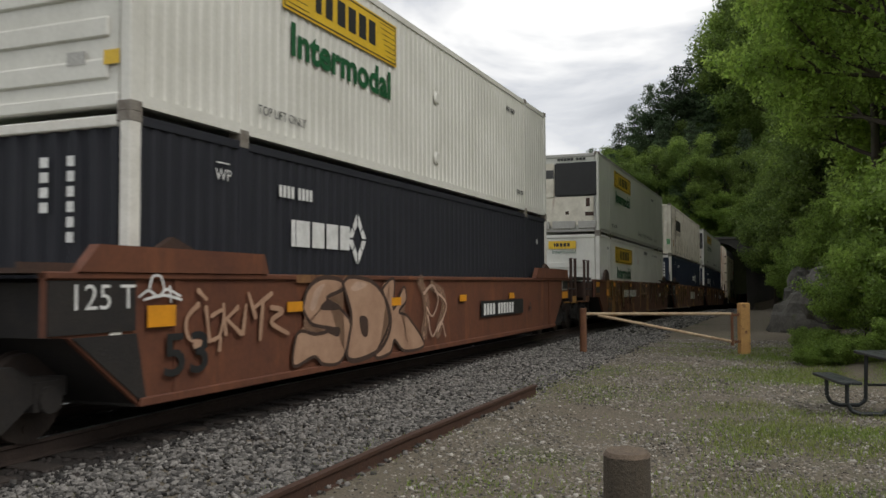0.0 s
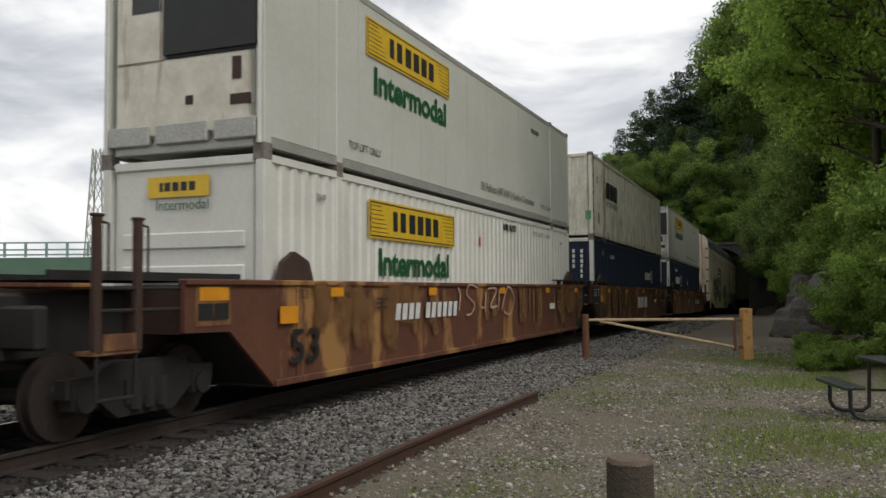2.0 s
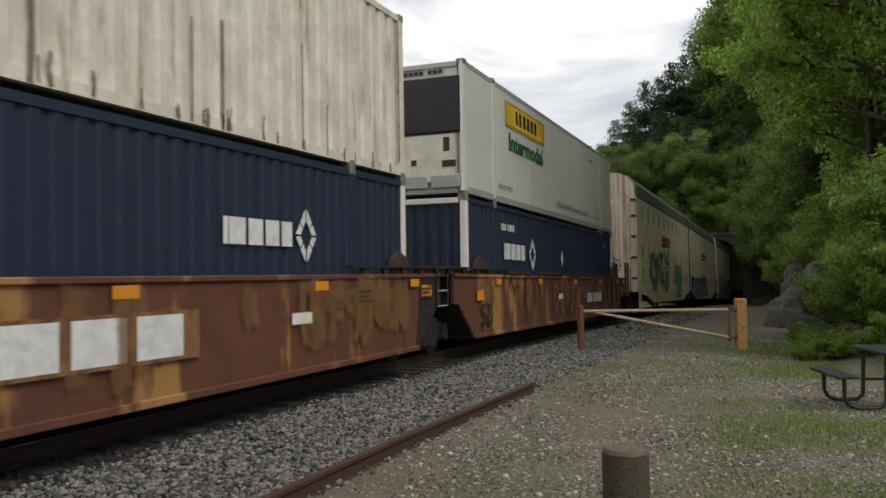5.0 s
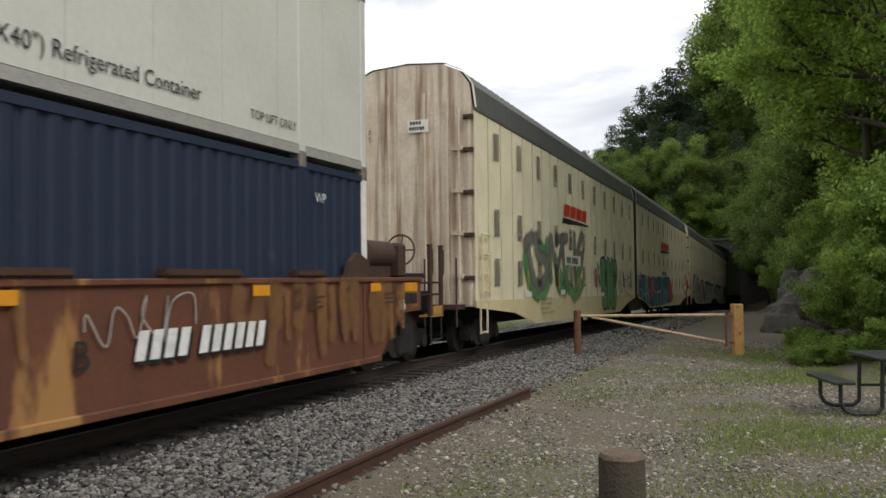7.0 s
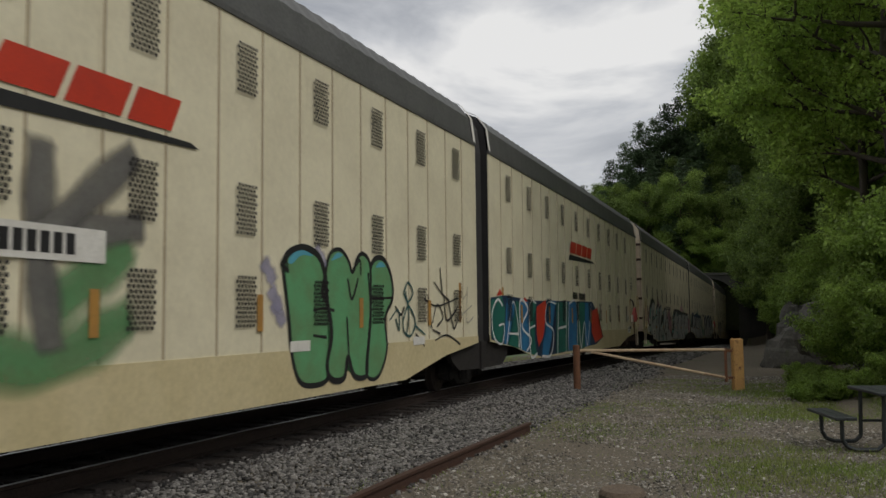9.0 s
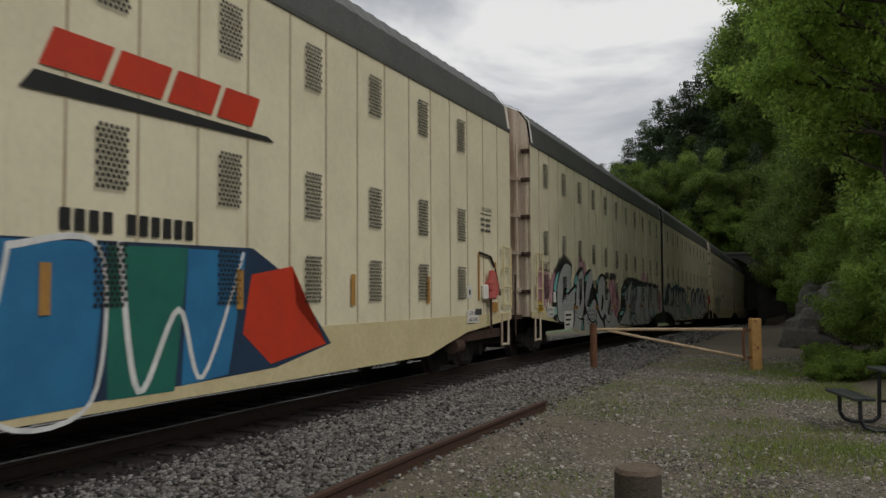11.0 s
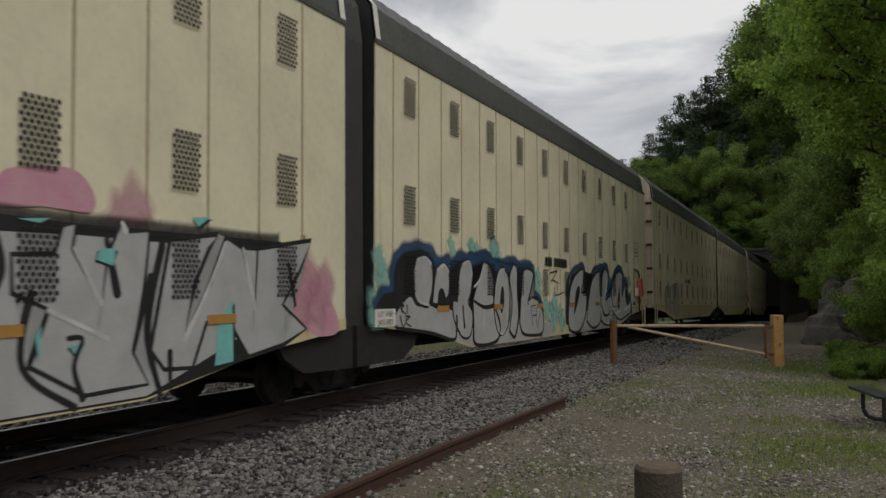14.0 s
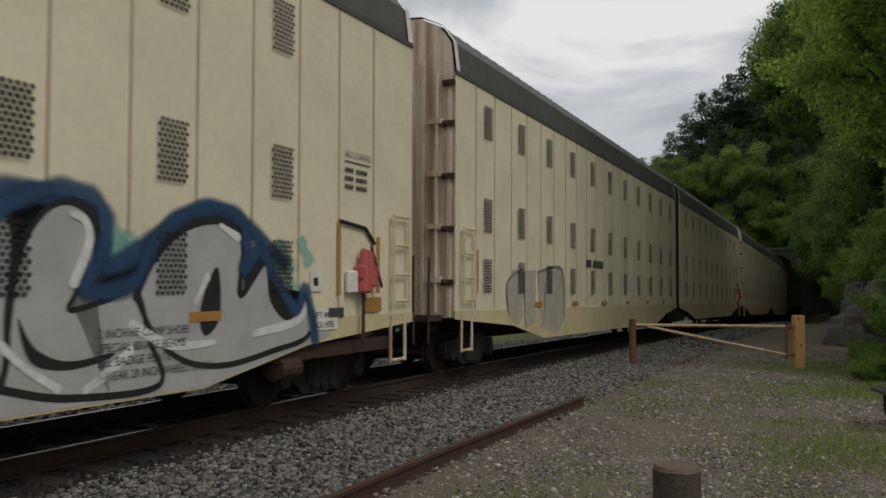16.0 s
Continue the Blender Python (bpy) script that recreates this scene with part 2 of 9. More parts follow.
RAIL_SHINE = paint("polished_rail_head", (0.22, 0.21, 0.20), rough=0.35, metal=0.9, bump=0.02, fine=0.05)
TIE = paint("creosoted_tie", (0.026, 0.019, 0.015), (0.040, 0.032, 0.027), 0.9, scale=5, grain=40, bump=0.2, stretch=(1, 6, 1), per_object=0.3)
GATE_YELLOW = paint("weathered_yellow_gate_paint", (0.52, 0.30, 0.10), (0.46, 0.24, 0.08), 0.7, scale=5, grain=30, bump=0.06, third=(0.15, 0.06, 0.03), third_range=(0.55, 0.68), third_scale=7)
GATE_RUST = paint("rusty_gate_post", (0.17, 0.075, 0.035), (0.11, 0.05, 0.03), 0.85, scale=5, grain=30, bump=0.1)
GATE_BAR = paint("faded_gate_rail", (0.50, 0.38, 0.24), (0.30, 0.17, 0.09), 0.7, scale=4, grain=30, bump=0.06)
POST_BARK = paint("weathered_post_wood", (0.075, 0.06, 0.042), (0.04, 0.034, 0.026), 0.95, scale=6, grain=50, bump=0.3, stretch=(4, 4, 0.5))
POST_TOP = paint("cut_post_end", (0.135, 0.10, 0.07), (0.085, 0.062, 0.045), 0.95, scale=9, grain=50, bump=0.2)
TABLE_PLASTIC = paint("dark_green_coated_metal", (0.012, 0.016, 0.016), (0.018, 0.022, 0.022), 0.5, scale=5, grain=40, bump=0.04)
ROCK = paint("grey_rock", (0.115, 0.108, 0.095), (0.045, 0.043, 0.036), 0.95, scale=1.6, grain=14, bump=0.35, third=(0.07, 0.085, 0.03), third_range=(0.56, 0.68), third_scale=2.2, bump_scale=5)
# Stained concrete; its base is darkened for the deep shade at the portal.
CONCRETE = paint("stained_shaded_portal_concrete", (0.085, 0.08, 0.07), (0.05, 0.047, 0.043), 0.95, scale=0.8, grain=10, bump=0.1, third=(0.05, 0.05, 0.045), third_range=(0.5, 0.75), third_scale=0.8, third_stretch=(2, 2, 0.3))
BORE = paint("sooty_bore_lining", (0.03, 0.028, 0.026), (0.045, 0.042, 0.04), 0.95, scale=1, grain=10, bump=0.1)
BARK = paint("grey_brown_bark", (0.075, 0.06, 0.045), (0.045, 0.037, 0.03), 0.95, scale=6, grain=30, bump=0.3, stretch=(3, 3, 0.5))
LEAF_BRIGHT = paint("spring_leaves", (0.37, 0.50, 0.105), (0.23, 0.35, 0.07), 0.6, scale=0.55, grain=6, bump=0, leaf=0.58, per_island=0.4, fine=0.08)
LEAF_MID = paint("green_leaves", (0.17, 0.24, 0.05), (0.10, 0.16, 0.036), 0.6, scale=0.4, grain=5, bump=0, leaf=0.5, per_island=0.4, per_object=0.25, fine=0.08)
LEAF_DARK = paint("dark_conifer_needles", (0.060, 0.100, 0.038), (0.042, 0.075, 0.030), 0.7, scale=0.4, grain=5, bump=0, leaf=0.15, per_island=0.4, per_object=0.25, fine=0.08)
SHRUB_LEAF = paint("shrub_leaves", (0.25, 0.36, 0.07), (0.14, 0.22, 0.045), 0.55, scale=0.9, grain=7, bump=0, leaf=0.58, per_island=0.4, fine=0.08)
GRASS = paint("grass_blades", (0.19, 0.27, 0.055), (0.25, 0.27, 0.085), 0.8, scale=0.6, grain=5, bump=0, leaf=0.5, per_island=0.4, fine=0.05)
WOOD_FLOOR = paint("leaf_littered_hillside", (0.055, 0.06, 0.024), (0.035, 0.042, 0.018), 0.95, scale=0.3, grain=4, bump=0.3, bump_scale=6)
FIELD = paint("far_meadow", (0.10, 0.15, 0.06), (0.13, 0.16, 0.08), 0.95, scale=0.1, grain=3, bump=0.1)
BRIDGE_GREEN = paint("pale_green_bridge_steel", (0.10, 0.17, 0.125), (0.085, 0.15, 0.11), 0.6, scale=0.5, grain=6, bump=0.02, fine=0.04)
BRIDGE_RAIL = paint("pale_bridge_railing", (0.24, 0.33, 0.33), (0.2, 0.28, 0.28), 0.5, scale=1, grain=6, bump=0, fine=0.04)

# ---- the ground: one sheet, falling slowly along the track, rising into the wooded hill ----
def hill_foot(u):
    """Where, across, the hill on the near side of the track begins."""
    return -3.5 + 3.5 * smooth((u - 4) / 14) + 3.2 * smooth((u - 16) / 80)


def hill_height(u, p):
    side = max(hill_foot(u) - 1.2 - p, 0.0)
    near = 0.55 * side + 0.25 * max(side - 6, 0) if u > 3 else 0.55 * side * smooth((u + 6) / 9)
    near *= smooth((u - 9) / 14)
    near = min(near, 34 + 3 * noise.noise((u * 0.03, p * 0.03, 2)))
    west = 42.0 - p
    far = smooth((u - PORTAL + 1) / 5) * 7.6 + max(min(west, 60), 0) * 0.42 * smooth((u - PORTAL) / 40) if u > PORTAL else 0.0
    far *= smooth(west / 18)
    return max(near, far)


def ground_height(u, p):
    c = CENTRE - 5.03e-5 * u * abs(u)
    w = abs(p - c)
    bed = (RAIL_TOP - 0.20) * (1 - smooth((w - 1.9) / 2.0))
    low = -2.6 * smooth((p - c - 7) / 14)
    rough = 0.035 * noise.noise((u * 0.35, p * 0.35, 0)) + 0.015 * noise.noise((u * 1.3, p * 1.3, 5))
    h = hill_height(u, p)
    if PORTAL - 2 < u and w < 3.6:
        h = 0.0
    if h > 0.3:
        rough += 0.7 * noise.noise((u * 0.12, p * 0.12, 1)) * min(h, 1.5)
    return bed - drop(u) + low + h + (rough if w > 2.2 else 0.0)


U_LINES = sorted(set([-2500, -1200, -600, -300, -150, -80, -45, -30] + [round(x, 2) for x in np.arange(-20, 30, 0.7)] + [round(x, 2) for x in np.arange(30, 96.5, 1.6)]
                     + [PORTAL - 0.6, PORTAL + 0.4, 98.5, 100, 102, 105] + list(range(108, 180, 5)) + [190, 215, 250, 300, 380, 500, 800, 1400, 2600]))
P_LINES = sorted(set([-2500, -1200, -600, -300, -180, -120] + list(range(-90, -20, 5)) + [round(x, 2) for x in np.arange(-20, 3, 0.8)] + [round(x, 2) for x in np.arange(3.2, 13, 0.45)]
                     + [14, 15, 16.5, 18, 20, 22, 24, 26, 28, 30, 33, 37, 42, 50, 60, 75, 95, 130, 180, 260, 400, 700, 1300, 2600]))


def sheet(name, u_lines, p_lines, height, material):
    verts = [spot(u, p, height(u, p)) for u in u_lines for p in p_lines]
    k = len(p_lines)
    faces = [(i * k + j, i * k + j + 1, (i + 1) * k + j + 1, (i + 1) * k + j) for i in range(len(u_lines) - 1) for j in range(k - 1)]
    return raw_mesh(name, verts, faces, material, True)


ground_mesh = sheet("ground", U_LINES, P_LINES, ground_height, LOT)
ground_mesh.materials.append(WOOD_FLOOR)
ground_mesh.materials.append(FIELD)
ground_mesh.materials.append(TRACKBED)
for poly in ground_mesh.polygons:
    c = poly.center
    u, p = c.x * DX + c.y * DY, -c.x * DY + c.y * DX
    # index 3: strip along the track, coloured for the shade below the cars
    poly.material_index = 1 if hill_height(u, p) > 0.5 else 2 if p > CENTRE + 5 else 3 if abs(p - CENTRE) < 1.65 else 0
ground = tagged(new("ground", ground_mesh), "gravel lot with sparse grass beside the railway embankment", "ground", kind="structure")

# hill over the tunnel
cap_lines = [x for x in U_LINES if PORTAL + 0.3 < x < 320]
hill = tagged(new("hill_over_tunnel", sheet("hill", cap_lines, [CENTRE - 6, CENTRE - 4.5, CENTRE - 3, CENTRE, CENTRE + 3, CENTRE + 4.5, CENTRE + 6],
              lambda u, p: hill_height(u, p) - drop(u) + 0.25, WOOD_FLOOR)), "leaf-littered hillside above the tunnel mouth", "hill", kind="structure")

# ---- tunnel portal and bore ----
ARCH_R, ARCH_SPRING = 2.95, 4.0


def arch(r, spring, n=14):
    return [(-r, -0.6), (-r, spring)] + [(-r * math.cos(math.pi * i / n), spring + r * math.sin(math.pi * i / n)) for i in range(1, n)] + [(r, spring), (r, -0.6)]


def build_portal():
    m = Matrix.Translation(on_track(PORTAL)) @ Matrix.Rotation(math.pi / 2 - HEADING, 4, "Z")
    bm = bmesh.new()
    ring = arch(ARCH_R, ARCH_SPRING)
    outer = [(-7.5, -0.6), (-7.5, 7.25)] + [(-7.5 + 15.0 * i / (len(ring) - 3), 7.25) for i in range(1, len(ring) - 3)] + [(7.5, 7.25), (7.5, -0.6)]
    fronts = []
    for x in (0.0, 0.9):
        fronts.append(([bm.verts.new((x, a, z)) for a, z in ring], [bm.verts.new((x, a, z)) for a, z in outer]))
    for i in range(len(ring) - 1):
        for a, b in fronts:
            bm.faces.new((a[i], a[i + 1], b[i + 1], b[i]))
        for k in (0, 1):
            bm.faces.new((fronts[0][k][i], fronts[0][k][i + 1], fronts[1][k][i + 1], fronts[1][k][i]))
    wall = tagged(part("tunnel_portal", bm, CONCRETE), "stained concrete tunnel portal wall, darkened for shade, with a dark arched mouth", "tunnel portal", kind="structure")
    wall.matrix_basis = m
    bm = bmesh.new()
    box(bm, -0.25, 1.1, -7.8, 7.8, 7.25, 7.55)
    round_edges(bm, 0.05)
    part("coping", bm, CONCRETE, wall)
    # arch ring of single stones
    bm = bmesh.new()
    for i in range(15):
        a0, a1 = math.pi * i / 15 + 0.008, math.pi * (i + 1) / 15 - 0.008
        pts = [(-r * math.cos(a), ARCH_SPRING + r * math.sin(a)) for r, a in ((ARCH_R, a0), (ARCH_R, a1), (ARCH_R + 0.3, a1), (ARCH_R + 0.3, a0))]
        va = [bm.verts.new((-0.08, y, z)) for y, z in pts]
        vb = [bm.verts.new((0.2, y, z)) for y, z in pts]
        bm.faces.new(va)
        for k in range(4):
            bm.faces.new((va[k], va[(k + 1) % 4], vb[(k + 1) % 4], vb[k]))
    part("arch_ring", bm, CONCRETE, wall)
    bm = bmesh.new()
    ra, rb = arch(ARCH_R + 0.02, ARCH_SPRING), arch(ARCH_R + 0.5, ARCH_SPRING)
    rows = []
    for x in (0.5, 210.0):
        fall = drop(PORTAL + x) - drop(PORTAL)
        rows.append([[bm.verts.new((x, a, z - fall)) for a, z in r] for r in (ra, rb)])
    for k in (0, 1):
        for i in range(len(ra) - 1):
            bm.faces.new((rows[0][k][i], rows[0][k][i + 1], rows[1][k][i + 1], rows[1][k][i]))
    bm.faces.new(rows[1][1])
    bore = tagged(part("tunnel_bore", bm, BORE), "dark soot-stained tunnel lining behind the portal", "tunnel", kind="structure")
    bore.matrix_basis = m


build_portal()

# ---- track ----
def rail_profile():
    return [(-0.075, 0), (0.075, 0), (0.075, 0.012), (0.012, 0.03), (0.010, 0.125), (0.037, 0.14), (0.037, 0.172), (-0.037, 0.172), (-0.037, 0.14), (-0.010, 0.125), (-0.012, 0.03), (-0.075, 0.012)]


def sweep(name, outline, places, material, shade=False):
    """An outline (across, up) carried along places, each a point and its sideways direction."""
    verts, faces, k = [], [], len(outline)
    for c, side in places:
        verts += [c + side * a + Vector((0, 0, b)) for a, b in outline]
    for i in range(len(places) - 1):
        faces += [(i * k + j, i * k + (j + 1) % k, (i + 1) * k + (j + 1) % k, (i + 1) * k + j) for j in range(k)]
    faces += [tuple(range(k))[::-1], tuple(range((len(places) - 1) * k, len(places) * k))]
    return raw_mesh(name, verts, faces, material, shade)


SIDE = Vector((-DY, DX, 0))
track = tagged(new("railway_track"), "single railway track with steel rails on dark ties in ballast", "railway track", kind="structure")
for w in (-0.755, 0.755):
    places = [(on_track(u, w, -0.172), SIDE) for u in list(range(-60, 10, 10)) + list(range(10, 211, 4))]
    part("rail", sweep("rail", rail_profile(), places, TRACK_RAIL), None, track)
    part("rail_head", sweep("rail_head", [(-0.03, 0.170), (0.03, 0.170), (0.03, 0.1745), (-0.03, 0.1745)], places, RAIL_SHINE), None, track, "polished running surface")
bm = bmesh.new()
box(bm, -0.115, 0.115, -1.3, 1.3, -0.17, 0)
round_edges(bm, 0.012)
tie_mesh = mesh_of(bm, TIE, "tie")
turn = Matrix.Rotation(math.pi / 2 - HEADING, 4, "Z")
rng = random.Random(4)
for i in range(160):
    u = -6 + 0.52 * i
    ob = part("tie", tie_mesh, None, track)
    ob.matrix_basis = Matrix.Translation(on_track(u, rng.uniform(-0.03, 0.03), -0.172)) @ turn

# the length of old rail lying on the lot
stub = [spot(-4, 3.74), spot(12.82, 3.62)]
places = [(Vector((c.x, c.y, ground_height(u, 3.7) - 0.015)), SIDE) for u, c in [(u, stub[0].lerp(stub[1], (u + 4) / 16.82)) for u in (-4, 0, 4, 8, 12.82)]]
old_rail = tagged(new("old_rail", sweep("old_rail", rail_profile(), places, RAIL)), "rusty length of old rail lying on the gravel", "rail")

# ---- the train ----
MOVING = []      # things with the distance along the track of their near end, and their truck distances
WHEELS = []      # wheelsets, with their place on the truck and their radius


def letters(parent, text, x, z, size, material, side=-1.3, end=None, name="lettering", spacing=1.0, offset=0.0, shear=0.0, vertical=False, lift=0.004, width=None):
    """Words lying 4 mm proud of a side (or, with end, of a near end wall). x and z: their lower left corner."""
    cu = bpy.data.curves.new(name, "FONT")
    cu.body, cu.size, cu.space_character, cu.offset, cu.shear = "\n".join(text) if vertical else text, size, spacing, offset, shear
    cu.resolution_u = 3
    cu.space_line = 0.85
    tmp = bpy.data.objects.new("tmp", cu)
    me = bpy.data.meshes.new_from_object(tmp)
    bpy.data.objects.remove(tmp)
    bpy.data.curves.remove(cu)
    me.materials.clear()
    me.materials.append(material)
    ob = part(name, me, None, parent)
    sx = 1.0
    if width and me.vertices:
        xs = [v.co.x for v in me.vertices]
        sx = width / max(max(xs) - min(xs), 0.01)
    scale = Matrix.Diagonal((sx, 1, 1, 1))
    me.transform(scale)
    if end is None:
        ob.matrix_basis = pose(x, side - lift, z, 90, 0, 0)
    else:
        ob.matrix_basis = pose(end - lift, x, z, 90, 0, -90)
    return ob


def bars(parent, x, z, widths, height, material, side=-1.3, end=None, name="mark", gap=0.35, lift=0.003, slant=0.0):
    """Plain bars in place of a mark or a number: a list of widths in metres, a negative one being a space."""
    ob = None
    for wd in widths:
        if wd > 0:
            vs = [(x, z), (x + wd, z), (x + wd + slant * height, z + height), (x + slant * height, z + height)]
            bm = bmesh.new()
            if end is None:
                bm.faces.new([bm.verts.new((a, side - lift, b)) for a, b in vs])
            else:
                bm.faces.new([bm.verts.new((end - lift, -a, b)) for a, b in vs])
            ob = part(name, bm, material, parent)
        x += abs(wd) + (gap * wd if wd > 0 else 0)
    return ob


def plate(parent, x0, x1, z0, z1, material, side=-1.3, name="plate", lift=0.002, thick=0.006, end=None, label=""):
    bm = bmesh.new()
    if end is None:
        box(bm, x0, x1, side - lift - thick, side - lift + 0.003, z0, z1)
    else:
        box(bm, end - lift - thick, end, -x1, -x0, z0, z1)
    return part(name, bm, material, parent, label)


def blob(bm, pts, side, lift, steps=6):
    """A rounded patch through points (x, z) of an outline."""
    out, n = [], len(pts)
    for i in range(n):
        p0, p1, p2, p3 = (Vector(pts[(i + k) % n]) for k in (-1, 0, 1, 2))
        for s in range(steps):
            t = s / steps
            out.append(0.5 * (2 * p1 + (p2 - p0) * t + (2 * p0 - 5 * p1 + 4 * p2 - p3) * t * t + (3 * p1 - p0 - 3 * p2 + p3) * t ** 3))
    bm.faces.new([bm.verts.new((q.x, side - lift, q.y)) for q in out])


def corrugated(bm, along, a0, a1, z0, z1, face, pitch, depth, sign):
    """A folded sheet between a0 and a1. along 'x': a side at y = face; 'y': an end at x = face. sign: which way is out."""
    n = max(int((a1 - a0) / pitch), 1)
    step = (a1 - a0) / n
    line = []
    for i in range(n):
        s = a0 + i * step
        line += [(s, 0.0), (s + step * 0.34, 0.0), (s + step * 0.5, -depth), (s + step * 0.84, -depth)]
    line.append((a1, 0.0))
    rows = []
    for z in (z0, z1):
        rows.append([bm.verts.new((a, face + sign * d, z) if along == "x" else (face + sign * d, a, z)) for a, d in line])
    for i in range(len(line) - 1):
        bm.faces.new((rows[0][i], rows[0][i + 1], rows[1][i + 1], rows[1][i]))


C_L, C_W, C_H = 16.15, 2.59, 2.895
HW = C_W / 2


def container(u0, z, side_mat, frame_mat, label, side_pitch=0.28, depth=0.03, ends="panel", end_frame=None, smooth_side=False, rail_mat=None):
    """A 53-foot container: corner frame, folded or flat sides, roof, end. Its origin lies on the track's centre line, on the railhead."""
    ob = new("shipping_container")
    tagged(ob, label, "container", group="containers on the train")
    end_frame, rail_mat = end_frame or frame_mat, rail_mat or frame_mat
    bm = bmesh.new()
    box(bm, 0.1, C_L - 0.1, -HW + 0.06, HW - 0.06, z + 0.12, z + C_H - 0.05)
    part("core", bm, side_mat, ob)
    for sgn, face in ((-1, -HW + 0.012), (1, HW - 0.012)):
        bm = bmesh.new()
        if smooth_side:
            k = 13
            for i in range(k - 1):
                a, b = 0.16 + (C_L - 0.32) * i / k, 0.16 + (C_L - 0.32) * (i + 1) / k - 0.006
                box(bm, a, b, face - 0.005 if sgn < 0 else face - 0.02, face + 0.02 if sgn < 0 else face + 0.005, z + 0.2, z + C_H - 0.1)
                part("wall_panel", bm, side_mat, ob)
                bm = bmesh.new()
            box(bm, 0.16 + (C_L - 0.32) * (k - 1) / k, C_L - 0.16, face - 0.005 if sgn < 0 else face - 0.02, face + 0.02 if sgn < 0 else face + 0.005, z + 0.2, z + C_H - 0.1)
        else:
            corrugated(bm, "x", 0.16, C_L - 0.16, z + 0.17, z + C_H - 0.1, face, side_pitch, depth, sgn)
        part("wall_panel" if smooth_side else "side_wall", bm, side_mat, ob)
        bm = bmesh.new()
        y0, y1 = (-HW, -HW + 0.09) if sgn < 0 else (HW - 0.09, HW)
        box(bm, 0.12, C_L - 0.12, y0 - 0.002, y1, z + 0.06, z + 0.19)
        part("bottom_rail", bm, rail_mat, ob)
        bm = bmesh.new()
        box(bm, 0.12, C_L - 0.12, y0 - 0.002, y1, z + C_H - 0.13, z + C_H - 0.03)
        part("top_rail", bm, rail_mat, ob)
        for x, wd, m in ((0.0, 0.17, end_frame), (1.98 - 0.09, 0.18, side_mat), (C_L - 1.98 - 0.09, 0.18, side_mat), (C_L - 0.17, 0.17, end_frame)):
            bm = bmesh.new()
            box(bm, x, x + wd, y0 - 0.006, y1 + 0.04, z + 0.06, z + C_H - 0.03)
            round_edges(bm, 0.012)
            part("post", bm, m, ob)
            for zz in (z - 0.004, z + C_H - 0.11):
                bm = bmesh.new()
                box(bm, x - 0.003 if x < 1 else x, x + 0.18, y0 - 0.012, y1 + 0.08, zz, zz + 0.118)
                round_edges(bm, 0.01)
                part("corner_casting", bm, CASTING, ob, "dark scuffed corner casting")
    bm = bmesh.new()
    box(bm, 0.05, C_L - 0.05, -HW + 0.05, HW - 0.05, z + C_H - 0.075, z + C_H - 0.04)
    part("roof", bm, side_mat, ob)
    # near end
    bm = bmesh.new()
    if ends == "folded":
        corrugated(bm, "y", -HW + 0.17, HW - 0.17, z + 0.18, z + C_H - 0.12, 0.03, 0.26, 0.04, -1)
        part("end_wall", bm, side_mat, ob)
    elif ends == "ribbed":
        box(bm, 0.04, 0.12, -HW + 0.17, HW - 0.17, z + 0.18, z + C_H - 0.12)
        for i in range(4):
            zz = z + 0.35 + i * 0.44
            box(bm, 0.005, 0.05, -HW + 0.3, HW - 0.3, zz, zz + 0.22)
        round_edges(bm, 0.02)
        part("end_wall", bm, side_mat, ob)
    else:
        box(bm, 0.04, 0.12, -HW + 0.17, HW - 0.17, z + 0.18, z + C_H - 0.12)
        part("end_wall", bm, side_mat, ob)
    for zz, hh in ((z + 0.06, 0.14), (z + C_H - 0.15, 0.12)):
        bm = bmesh.new()
        box(bm, 0.0, 0.14, -HW + 0.16, HW - 0.16, zz, zz + hh)
        round_edges(bm, 0.015)
        part("end_rail", bm, end_frame if z < 2 or ends == "folded" else rail_mat, ob)
    bm = bmesh.new()
    box(bm, C_L - 0.1, C_L - 0.01, -HW + 0.16, HW - 0.16, z + 0.02, z + C_H - 0.02)
    part("door_end", bm, side_mat, ob)
    MOVING.append((ob, u0, -1.68, 17.83))
    return ob


def wheelset_mesh(r):
    bm = bmesh.new()
    for s in (-1, 1):
        y = s * 0.755
        rod(bm, (0, y - 0.065, 0), (0, y + 0.065, 0), r, seg=28)
        rod(bm, (0, y - s * 0.075, 0), (0, y - s * 0.045, 0), r + 0.028, seg=28)
        rod(bm, (0, y + s * 0.05, 0), (0, y + s * 0.09, 0), r * 0.55, r * 0.35, seg=16)
        for k in range(4):
            a = k * math.pi / 2
            rod(bm, (r * 0.68 * math.cos(a), y + s * 0.06, r * 0.68 * math.sin(a)), (r * 0.68 * math.cos(a), y + s * 0.075, r * 0.68 * math.sin(a)), 0.05, seg=8)
    rod(bm, (0, -1.06, 0), (0, 1.06, 0), 0.08, seg=10)
    return mesh_of(bm, WHEEL_STEEL, "wheelset")


